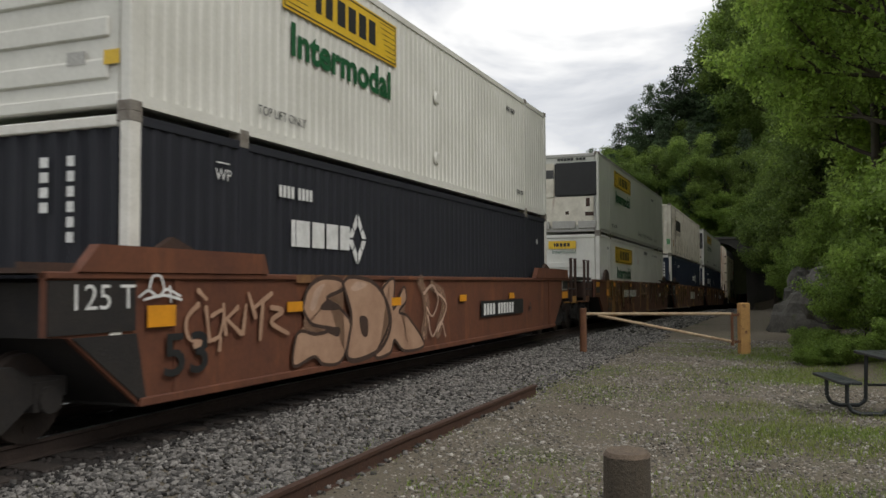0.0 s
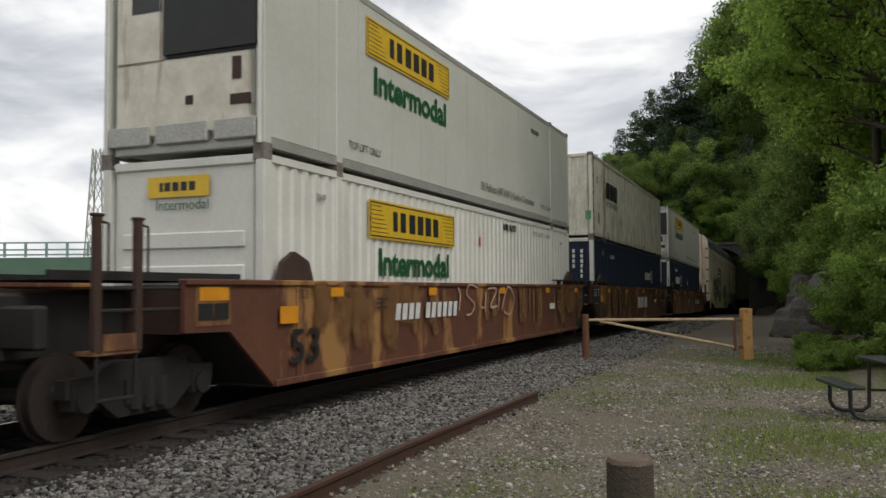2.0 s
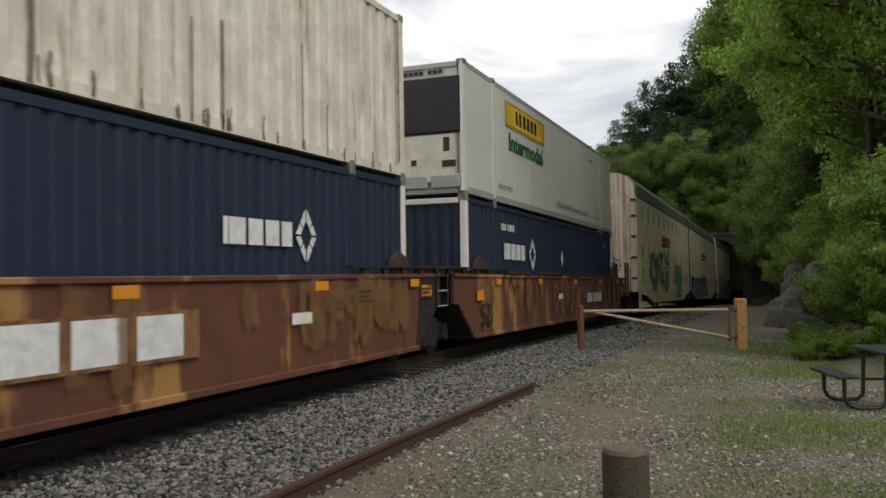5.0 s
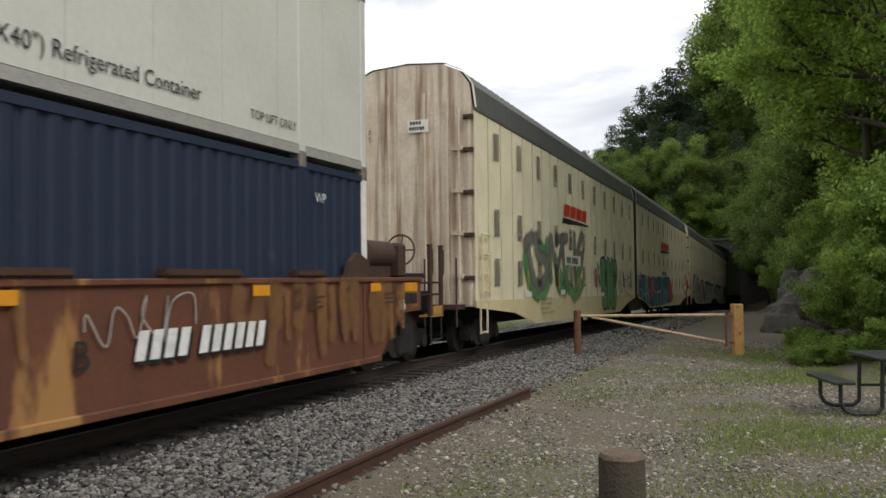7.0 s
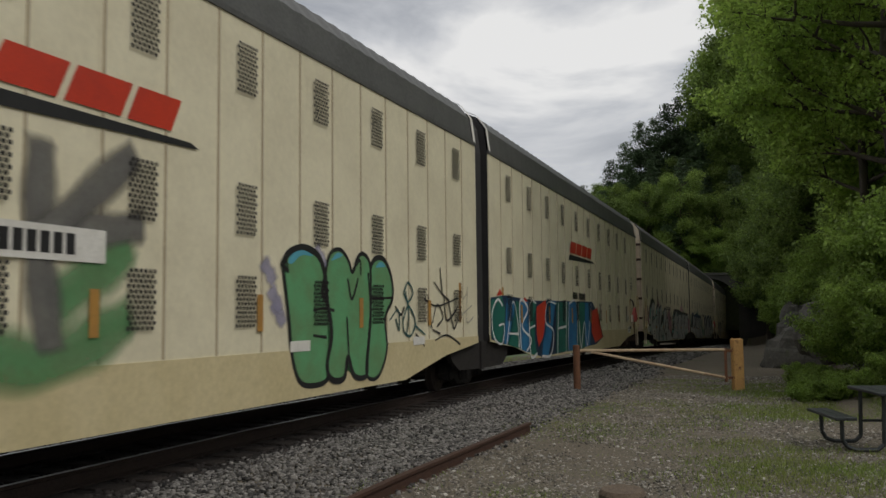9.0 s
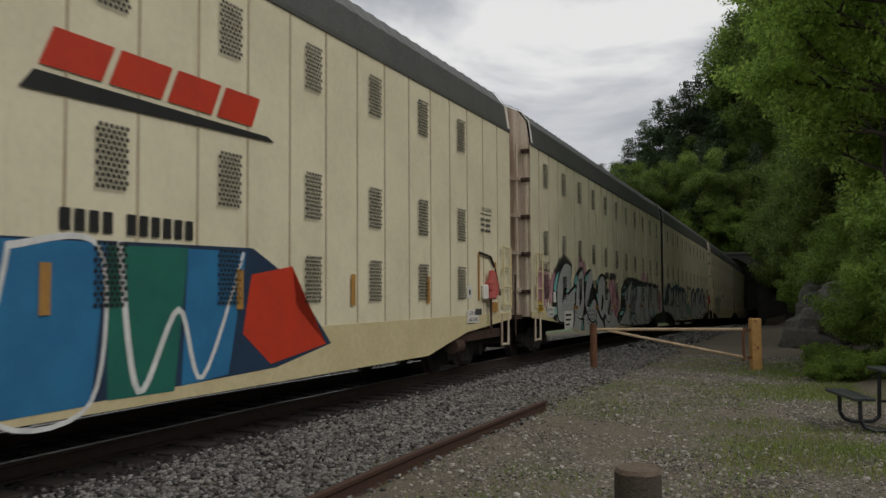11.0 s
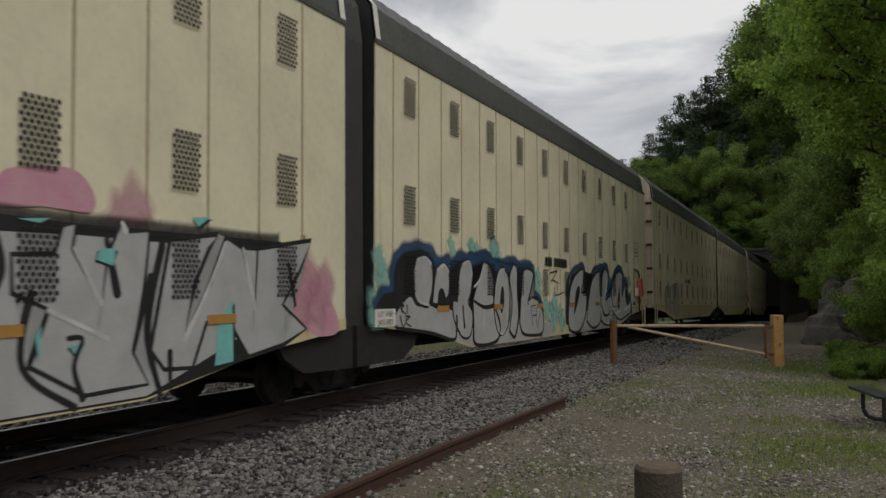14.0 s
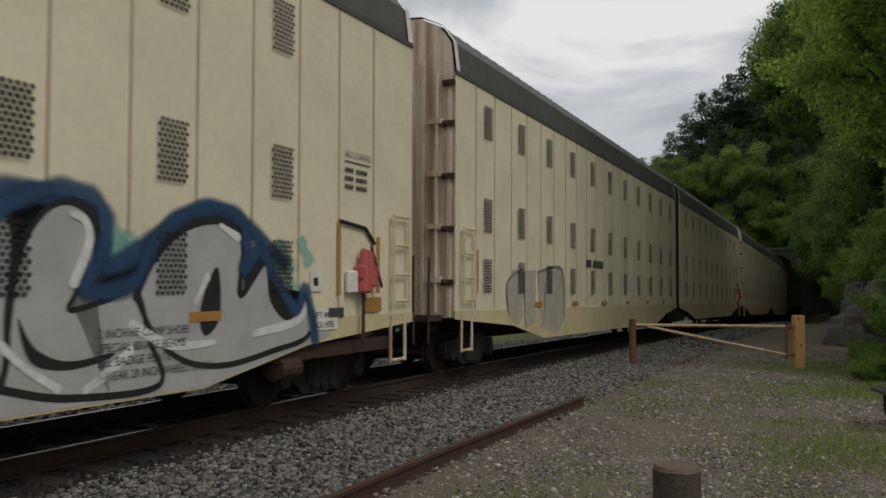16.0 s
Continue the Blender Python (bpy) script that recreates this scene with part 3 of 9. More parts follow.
def truck_mesh(r):
    bm = bmesh.new()
    for s in (-1, 1):
        y = s * 1.0
        side = [(-1.12, r + 0.02), (-1.12, r + 0.2), (-0.72, r + 0.22), (-0.5, r + 0.33), (0.5, r + 0.33), (0.72, r + 0.22), (1.12, r + 0.2), (1.12, r + 0.02), (0.72, r - 0.02), (0.42, r - 0.24), (-0.42, r - 0.24), (-0.72, r - 0.02)]
        prism(bm, side, y - 0.07, y + 0.07)
        box(bm, -0.34, -0.06, y - 0.085 * 1.2, y + 0.085 * 1.2, r - 0.12, r + 0.14)
        box(bm, 0.06, 0.34, y - 0.085 * 1.2, y + 0.085 * 1.2, r - 0.12, r + 0.14)
        for k in (-0.2, 0.0, 0.2):
            rod(bm, (k, y - s * 0.0 + s * 0.09, r - 0.17), (k, y + s * 0.09, r + 0.15), 0.075, seg=10)
        for k in (-0.89, 0.89):
            rod(bm, (k, y + s * 0.04, r), (k, y + s * 0.13, r), 0.13, seg=12)
            box(bm, k - 0.16, k + 0.16, y - 0.09, y + 0.09, r - 0.1, r + 0.17)
    box(bm, -0.22, 0.22, -1.12, 1.12, r - 0.04, r + 0.3)
    rod(bm, (0, 0, r + 0.2), (0, 0, r + 0.5), 0.2, seg=14)
    for k in (-0.45, 0.45):
        box(bm, k - 0.06, k + 0.06, -0.95, 0.95, r - 0.16, r - 0.02)
    return mesh_of(bm, BLACK_STEEL, "truck")


WHEELSET = {r: wheelset_mesh(r) for r in (0.42, 0.36)}
TRUCK = {r: truck_mesh(r) for r in (0.42, 0.36)}


def truck(parent, x, r):
    tr = part("truck", TRUCK[r], None, parent, "grimy black truck side frames with coil springs")
    tr.matrix_basis = pose(x, 0, 0)
    for k in (-0.89, 0.89):
        w = part("wheelset", WHEELSET[r], None, tr, "steel wheels on an axle")
        WHEELS.append((w, k, r))


WELL_W = 1.45


def well_car(u0, material, label, near_coupler, far_coupler, near_black=False):
    """One unit of an articulated well car; x from the near end of its container."""
    ob = new("well_car")
    tagged(ob, label, "well car", group="well cars of the train")
    x1 = C_L
    xn, xf = -1.75 if near_coupler else -1.22, x1 + (1.75 if far_coupler else 1.08)
    outline = [(-0.05, 0.30), (x1 + 0.05, 0.30), (x1 + 0.95, 1.0), (xf, 1.02), (xf, 1.58), (xn, 1.58), (xn, 1.02), (-0.95, 1.0)]
    for s in (-1, 1):
        bm = bmesh.new()
        # side built of single plates between stiffeners
        prism(bm, outline, s * WELL_W - 0.03, s * WELL_W + 0.03)
        part("side_sill", bm, material, ob)
        bm = bmesh.new()
        box(bm, xn, xf, s * (WELL_W + 0.005) - 0.07, s * (WELL_W + 0.005) + 0.07, 1.53, 1.60)
        round_edges(bm, 0.012)
        part("top_chord", bm, material, ob)
        bm = bmesh.new()
        box(bm, -0.05, x1 + 0.05, s * (WELL_W + 0.005) - 0.07, s * (WELL_W + 0.005) + 0.07, 0.27, 0.36)
        round_edges(bm, 0.012)
        part("bottom_chord", bm, material, ob)
    bm = bmesh.new()
    box(bm, -0.05, x1 + 0.05, -WELL_W, WELL_W, 0.27, 0.31)
    part("well_floor", bm, BLACK_STEEL, ob)
    for k in range(5):
        bm = bmesh.new()
        x = 1.6 + k * (x1 - 3.2) / 4
        box(bm, x - 0.15, x + 0.15, -WELL_W, WELL_W, 0.29, 0.37)
        part("floor_beam", bm, BLACK_STEEL, ob)
    # end platforms over the trucks
    for near in (True, False):
        sgn = -1 if near else 1
        edge = 0.0 if near else x1
        coupled = near_coupler if near else far_coupler
        reach = 3.3 if coupled else 1.66
        lo, hi = sorted((edge + sgn * 0.12, edge + sgn * reach))
        bm = bmesh.new()
        box(bm, lo, hi, -0.45, 0.45, 0.72, 1.25)
        lo2, hi2 = sorted((edge + sgn * 0.1, edge + sgn * (1.7 if coupled else 1.05)))
        box(bm, lo2, hi2, -1.38, 1.38, 1.0, 1.5)
        part("bolster", bm, DARK_BROWN if not near_black else BLACK_STEEL, ob)
        bm = bmesh.new()
        lo3, hi3 = sorted((edge + sgn * 0.05, edge + sgn * (reach - 0.2)))
        half = 0.98 if coupled else 1.44
        box(bm, lo3, hi3, -half, half, 1.585, 1.63)
        for y in (-half, half - 0.04):
            box(bm, lo3, hi3, y, y + 0.04, 1.63, 1.68)
        part("platform", bm, BLACK_STEEL if coupled else DARK_BROWN, ob, "dark walkway grating over the truck")
        if coupled:
            bm = bmesh.new()
            xe = edge + sgn * reach
            lo4, hi4 = sorted((xe, xe - sgn * 0.16))
            box(bm, lo4, hi4, -1.05, 1.05, 0.92, 1.34)
            box(bm, *sorted((edge + sgn * 1.7, xe)), -0.62, 0.62, 0.80, 1.46)
            round_edges(bm, 0.03)
            part("end_sill", bm, BLACK_STEEL, ob, "grimy black draft sill")
            for y in (-1.40, 1.40):
                out = -1 if y < 0 else 1
                for d in (2.38, 2.93):
                    xp = edge + sgn * d
                    bm = bmesh.new()
                    box(bm, xp - 0.045, xp + 0.045, y - 0.035, y + 0.035, 0.88, 2.2)
                    box(bm, xp - 0.06, xp + 0.06, y - 0.045, y + 0.045, 2.18, 2.21)
                    round_edges(bm, 0.008)
                    part("corner_post", bm, DARK_BROWN, ob, "upright brown steel post")
                    bm = bmesh.new()
                    for a, b in (((0.04, 2.14), (0.15, 2.12)), ((0.15, 2.12), (0.15, 1.66)), ((0.15, 1.66), (0.04, 1.62))):
                        rod(bm, (xp + a[0], y, a[1]), (xp + b[0], y, b[1]), 0.013, seg=6)
                    part("grab_iron", bm, BLACK_STEEL, ob)
                bm = bmesh.new()
                box(bm, *sorted((edge + sgn * 2.36, edge + sgn * 2.98)), *sorted((y + out * 0.03, y - out * 0.22)), 0.86, 0.90)
                box(bm, *sorted((edge + sgn * 2.44, edge + sgn * 2.88)), *sorted((y + out * 0.02, y + out * 0.045)), 0.90, 1.06)
                part("step_board", bm, PATCH_OCHRE if near else OCHRE, ob, "worn yellow step board")
                bm = bmesh.new()
                for z in (1.28, 1.50):
                    rod(bm, (edge + sgn * 1.5, y, z), (edge + sgn * 2.93, y, z), 0.02, seg=6)
                for xx in (2.40, 2.92):
                    rod(bm, (edge + sgn * xx, y, 0.42), (edge + sgn * xx, y, 0.88), 0.018, seg=6)
                rod(bm, (edge + sgn * 2.40, y, 0.43), (edge + sgn * 2.92, y, 0.43), 0.018, seg=6)
                part("handrail", bm, BLACK_STEEL, ob, "dark steel handrails and step at the car end")
            bm = bmesh.new()
            box(bm, *sorted((xe, xe + sgn * 0.34)), -0.11, 0.11, 0.74, 0.98)
            box(bm, *sorted((xe + sgn * 0.2, xe + sgn * 0.36)), -0.2, 0.14, 0.7, 1.02)
            round_edges(bm, 0.03)
            part("coupler", bm, BLACK_STEEL, ob)
        # container guide, folded plates at the corner of the well
        for s in (-1, 1):
            bm = bmesh.new()
            xg = edge - sgn * 0.55
            vs = [(xg - 0.42, 1.60), (xg + 0.42, 1.60), (xg + 0.3, 1.86), (xg - 0.05, 1.98), (xg - 0.32, 1.84)]
            prism(bm, vs, s * (WELL_W - 0.04) - 0.04, s * (WELL_W - 0.04) + 0.04)
            part("container_guide", bm, DARK_BROWN, ob)
    truck(ob, -1.68 if not near_coupler else -1.85, 0.42)
    if far_coupler:
        truck(ob, x1 + 1.85, 0.42)
    # stiffeners on the visible sides
    for s in (-1, 1):
        for x in (0.5, x1 - 0.5):
            bm = bmesh.new()
            box(bm, x - 0.04, x + 0.04, s * (WELL_W + 0.02) - 0.03, s * (WELL_W + 0.02) + 0.03, 0.33, 1.55)
            part("stiffener", bm, material, ob)
    for x, q in ((0.0, -1), (x1, 1)):
        bm = bmesh.new()
        prism(bm, [(x + q * 0.05, 0.30), (x + q * 0.95, 1.0), (x + q * 0.95, 1.06), (x + q * 0.05, 0.36)], -WELL_W + 0.04, WELL_W - 0.04)
        prism(bm, [(x + q * 0.06, 0.4), (x + q * 0.06, 1.55), (x + q * 0.10, 1.55), (x + q * 0.10, 0.4)], -WELL_W + 0.04, WELL_W - 0.04)
        part("well_end", bm, BLACK_STEEL, ob)
    MOVING.append((ob, u0, -1.68, 17.83))
    return ob

RACK_L, RW = 20.65, 1.525
EAVE, APEX = 5.18, 6.25


def roof_line(n=8, grow=0.0):
    """Half-round roof edge from the near eave over the top to the far one, as (y, z)."""
    pts = []
    for i in range(n + 1):
        a = math.pi * i / n
        c, s = math.cos(a), math.sin(a)
        pts.append((-(RW + grow) * math.copysign(abs(c) ** 0.62, c), EAVE + (APEX - EAVE + grow) * abs(s) ** 0.72))
    return pts


def vent_mesh():
    """A perforated panel: rows of round holes, dark inside."""
    bm = bmesh.new()
    rows, cols = 12, 6
    for r in range(rows):
        for c in range(cols):
            x = -0.185 + 0.068 * c + (0.034 if r % 2 else 0.0)
            z = -0.285 + 0.052 * r
            bmesh.ops.create_circle(bm, cap_ends=True, segments=8, radius=0.0248, matrix=Matrix.Translation((x, 0, z)) @ Matrix.Rotation(math.pi / 2, 4, "X"))
    return mesh_of(bm, HOLE, "vent")


VENT = vent_mesh()


def autorack(u0, label, first, vent_x=1.40, side_mat=None):
    """One unit of a two-unit enclosed car carrier; x from its near end. first: the unit with doors at its near end and bellows at the far end."""
    ob = new("autorack_car")
    tagged(ob, label, "autorack car", group="autorack cars of the train")
    side_mat = side_mat or CREAM
    L = RACK_L
    near_up, far_up = (2.78, 1.9) if first else (1.9, 2.78)
    seams = [0.0] + [vent_x - 0.54 + 0.9 * k for k in range(22)] + [L]
    for s in (-1, 1):
        for a, b in zip(seams, seams[1:]):
            if b - a < 0.05:
                continue
            bm = bmesh.new()
            box(bm, a + 0.006, b - 0.006, s * RW - 0.012, s * RW + 0.012, 1.12, EAVE)
            part("side_panel", bm, side_mat, ob)
        bm = bmesh.new()
        prism(bm, [(0.0, 0.98), (near_up, 0.80), (near_up + 1.86, 0.48), (L - far_up - 1.86, 0.48), (L - far_up, 0.80), (L, 0.98), (L, 1.12), (0, 1.12)], s * (RW + 0.012) - 0.012, s * (RW + 0.012) + 0.012)
        part("side_sill", bm, CREAM_SILL, ob)
        bm = bmesh.new()
        box(bm, 0, L, s * (RW + 0.014) - 0.02, s * (RW + 0.014) + 0.02, EAVE - 0.04, EAVE + 0.03)
        part("eave_strip", bm, ROOF_GREY, ob)
        bm = bmesh.new()
        for a in seams[1:-1]:
            box(bm, a - 0.014, a + 0.014, s * (RW + 0.01) - 0.014, s * (RW + 0.01) + 0.014, 1.13, EAVE - 0.04)
        part("seam_strip", bm, SEAM_GRIME, ob, "grimy riveted seam")
    bm = bmesh.new()
    box(bm, 0.05, L - 0.05, -RW + 0.03, RW - 0.03, 1.0, 1.1)
    box(bm, 3.6, L - 3.6, -0.5, 0.5, 0.5, 1.0)
    part("deck", bm, BLACK_STEEL, ob)
    # roof of folded sheets
    line = roof_line()
    bm = bmesh.new()
    n = 46
    rows = []
    for i in range(n * 2 + 1):
        x = 0.1 + (L - 0.2) * i / (n * 2)
        up = 0.018 if i % 2 else 0.0
        rows.append([bm.verts.new((x, y, z + up)) for y, z in line])
    for i in range(len(rows) - 1):
        for j in range(len(line) - 1):
            bm.faces.new((rows[i][j], rows[i][j + 1], rows[i + 1][j + 1], rows[i + 1][j]))
    part("roof", bm, ROOF_GREY, ob, "grey ribbed curved metal roof")
    for x0 in (0.0, L - 0.14):
        bm = bmesh.new()
        a = [(y, z) for y, z in roof_line(grow=0.03)]
        va = [[bm.verts.new((x, y, z)) for y, z in a] for x in (x0, x0 + 0.14)]
        for j in range(len(a) - 1):
            bm.faces.new((va[0][j], va[0][j + 1], va[1][j + 1], va[1][j]))
        part("roof_hoop", bm, LABEL_WHITE, ob, "pale hoop at the roof end")
    # vents, in three rows
    for k in range(11 if first else 10):
        for z in (4.55, 2.84, 1.74):
            v = part("vent", VENT, None, ob)
            v.matrix_basis = pose(vent_x + 1.8 * k, -RW - 0.042, z)
    # end with doors, or plain behind the bellows
    door_x = 0.0 if first else L
    for at in (0.0, L):
        sgn = -1 if at == 0.0 else 1
        bm = bmesh.new()
        poly = [(-RW + 0.02, 1.0)] + [(y * 0.985, z) for y, z in line] + [(RW - 0.02, 1.0)]
        front = [bm.verts.new((at + (0.02 if sgn < 0 else -0.02), y, z)) for y, z in poly]
        bm.faces.new(front)
        part("end_door" if at == door_x else "end_wall", bm, CREAM_END if at == door_x else RUBBER, ob)
        if at == door_x:
            bm = bmesh.new()
            for y, wd in ((-1.45, 0.06), (-0.95, 0.05), (-0.42, 0.05), (0.42, 0.05), (0.95, 0.05), (1.40, 0.06)):
                box(bm, at - 0.03, at + 0.03, y, y + wd, 1.02, EAVE + 0.45 * (1 - (y / RW) ** 2))
            part("door_rib", bm, CREAM_END, ob)
            for y in (-1.2, 1.1):
                bm = bmesh.new()
                rod(bm, (at + sgn * 0.06, y, 1.1), (at + sgn * 0.06, y, EAVE), 0.03)
                for zz in (1.6, 2.5, 3.4, 4.3):
                    box(bm, at - 0.09, at + 0.09, y - 0.1, y + 0.14, zz, zz + 0.09)
                part("door_bar", bm, CREAM_END, ob)
            # steps and ladder at the corner
            xl = 0.22 if first else L - 0.72
            bm = bmesh.new()
            for xx in (xl, xl + 0.48):
                rod(bm, (xx, -RW - 0.09, 1.2), (xx, -RW - 0.09, 2.55), 0.022)
            for zz in (1.3, 1.68, 2.1, 2.52):
                rod(bm, (xl, -RW - 0.09, zz), (xl + 0.48, -RW - 0.09, zz), 0.02)
            part("ladder", bm, CREAM_SILL, ob, "cream steel side ladder")
            bm = bmesh.new()
            for xx in (xl + 0.02, xl + 0.46):
                rod(bm, (xx, -RW - 0.03, 0.42), (xx, -RW - 0.03, 1.1), 0.025)
            rod(bm, (xl + 0.02, -RW - 0.03, 0.45), (xl + 0.46, -RW - 0.03, 0.45), 0.025)
            part("stirrup_step", bm, CREAM_END, ob)
            bm = bmesh.new()
            lo, hi = sorted((at, at + sgn * 0.55))
            box(bm, lo, hi, -1.3, 1.3, 0.95, 1.05)
            for y in (-1.3, -0.6, 0.6, 1.3):
                rod(bm, (at + sgn * 0.52, y, 0.6), (at + sgn * 0.52, y, 2.0), 0.022)
            box(bm, *sorted((at - sgn * 0.4, at + sgn * 1.0)), -0.2, 0.2, 0.66, 0.95)
            part("end_platform", bm, DARK_BROWN, ob)
    if first:
        # rubber bellows between the two units
        bm = bmesh.new()
        prof = [(-RW + 0.1, 1.0)] + [(y * 0.93, z - 0.06) for y, z in line] + [(RW - 0.1, 1.0)]
        rows = []
        for i in range(9):
            k = 0.0 if i % 2 else -0.07
            rows.append([bm.verts.new((L + 0.01 + 0.78 * i / 8, y * (1 + k / RW), z + (k if z > 3 else 0))) for y, z in prof])
        for i in range(8):
            for j in range(len(prof) - 1):
                bm.faces.new((rows[i][j], rows[i][j + 1], rows[i + 1][j + 1], rows[i + 1][j]))
        part("bellows", bm, RUBBER, ob, "black folded rubber bellows between car halves")
        truck(ob, 1.75, 0.36)
        truck(ob, L + 0.4, 0.36)
    for s in (-1, 1):
        bm = bmesh.new()
        prism(bm, [(L - 1.55, 0.97), (L - 1.3, 0.66), (L - 0.9, 0.46), (L + 0.35, 0.42), (L + 0.35, 1.0), (L - 0.2, 1.0)] if first else [(1.75, 0.95), (1.5, 0.64), (1.1, 0.44), (-0.35, 0.42), (-0.35, 1.0), (0.2, 1.0)], s * 1.40 - 0.05, s * 1.40 + 0.05)
        part("truck_skirt", bm, BLACK_STEEL, ob, "black skirt plate over the shared truck")
    if not first:
        truck(ob, L - 1.75, 0.36)
    for x, mirrored in ((0.95, False), (L - 1.05, True)):
        plate(ob, x - 0.05, x + 0.05, 1.42, 2.2, OCHRE, -RW - 0.012, "ochre_strip")
    MOVING.append((ob, u0, 1.75 if first else -0.4, L + 0.4 if first else L - 1.75))
    return ob


# ---- consist, from the part nearest to the camera ----
U_A, U_B, U_C, U_D, U_R = 6.85, 30.1, 49.62, 68.8, 89.5
well_a = well_car(U_A, WELL, "rust-brown well car unit sprayed with tan graffiti", False, True, near_black=True)
well_b = well_car(U_B, WELL_PATCHY, "rust-brown well car unit with peeling yellow paint patches", True, False)
well_c = well_car(U_C, WELL_PATCHY, "rust-brown well car unit with black end plates", False, False, near_black=True)
well_d = well_car(U_D, WELL_PATCHY, "rust-brown well car unit with peeling paint", False, True)
LOW, HIGH = 0.36, 3.257
box_a1 = container(U_A, LOW, NAVY_DARK, NAVY_DARK, "dark navy steel container with white corner posts, in the well", end_frame=LABEL_WHITE, ends="folded", side_pitch=0.24, depth=0.016)
box_a2 = container(U_A, HIGH, WHITE_SMOOTH, WHITE_SMOOTH, "white ribbed container with yellow sign, stacked on navy container", side_pitch=0.2, depth=0.014, ends="ribbed")
box_b1 = container(U_B, LOW, WHITE_SMOOTH, WHITE_SMOOTH, "white ribbed container with yellow signs, in the well", ends="ribbed")
box_b2 = container(U_B, HIGH, GREY_WHITE, GREY_WHITE, "pale grey refrigerated container with black cooling unit", smooth_side=True, rail_mat=GALV, ends="panel")
box_c1 = container(U_C, LOW, NAVY, NAVY, "blue steel container with white corner posts, in the well", end_frame=LABEL_WHITE, ends="folded")
box_c2 = container(U_C, HIGH, WHITE_WORN, WHITE_WORN, "rust-streaked white container, stacked on blue container", side_pitch=0.34, depth=0.035, ends="folded")
box_d1 = container(U_D, LOW, NAVY, NAVY, "blue steel container with white logo bars, in the well", end_frame=LABEL_WHITE, ends="folded")
box_d2 = container(U_D, HIGH, GREY_WHITE, GREY_WHITE, "pale refrigerated container with small black words, on blue container", smooth_side=True, rail_mat=GALV, ends="panel")
GAP = 0.82
CAR = 2 * RACK_L + GAP + 1.52
racks = []
for i in range(4):
    note = ("cream autorack car unit with green graffiti and red logo bars", "cream autorack car unit with silver and turquoise graffiti", "cream autorack car unit with faded grey graffiti", "cream autorack car unit deep in the tunnel mouth")[i]
    racks.append(autorack(U_R + i * (CAR + 0.05), note, True, 1.22 if i == 1 else 1.40))
    racks.append(autorack(U_R + i * (CAR + 0.05) + RACK_L + GAP, note.replace("autorack car unit", "rear autorack car unit"), False, 1.10 if i == 1 else 1.40))

# ---- trees and undergrowth ----
def leaf_cloud(rs, centres, per, spread, size, droop=0.0, flat=0.75):
    """Leaves as small folded diamonds round many centres: arrays of vertices and faces."""
    c = np.repeat(np.asarray(centres, float), per, axis=0)
    n = len(c)
    off = rs.normal(0, 1, (n, 3))
    off /= np.maximum(np.linalg.norm(off, axis=1, keepdims=True), 1e-6)
    off *= (spread * rs.uniform(0.15, 1.0, (n, 1)) ** 0.6) * np.array([1, 1, flat])
    c = c + off
    d = rs.normal(0, 1, (n, 3)) + off * 0.8
    d[:, 2] -= droop
    d /= np.linalg.norm(d, axis=1, keepdims=True)
    up = rs.normal(0, 0.55, (n, 3)) + np.array([0, 0, 1.0])
    s = np.cross(d, up)
    s /= np.maximum(np.linalg.norm(s, axis=1, keepdims=True), 1e-6)
    k = size * rs.uniform(0.6, 1.25, (n, 1))
    lift = np.cross(s, d) * k * 0.12
    v = np.stack([c - d * k * 0.5, c + s * k * 0.34 + lift, c + d * k * 0.6, c - s * k * 0.34 + lift], 1).reshape(-1, 3)
    f = np.arange(n * 4).reshape(-1, 4)
    return v, f


def quick_mesh(name, v, f, material):
    me = bpy.data.meshes.new(name)
    me.vertices.add(len(v))
    me.vertices.foreach_set("co", np.asarray(v, np.float32).ravel())
    k = f.shape[1]
    me.loops.add(f.size)
    me.loops.foreach_set("vertex_index", f.astype(np.int32).ravel())
    me.polygons.add(len(f))
    me.polygons.foreach_set("loop_start", np.arange(0, f.size, k, dtype=np.int32))
    me.update(calc_edges=True)
    me.materials.append(material)
    return me


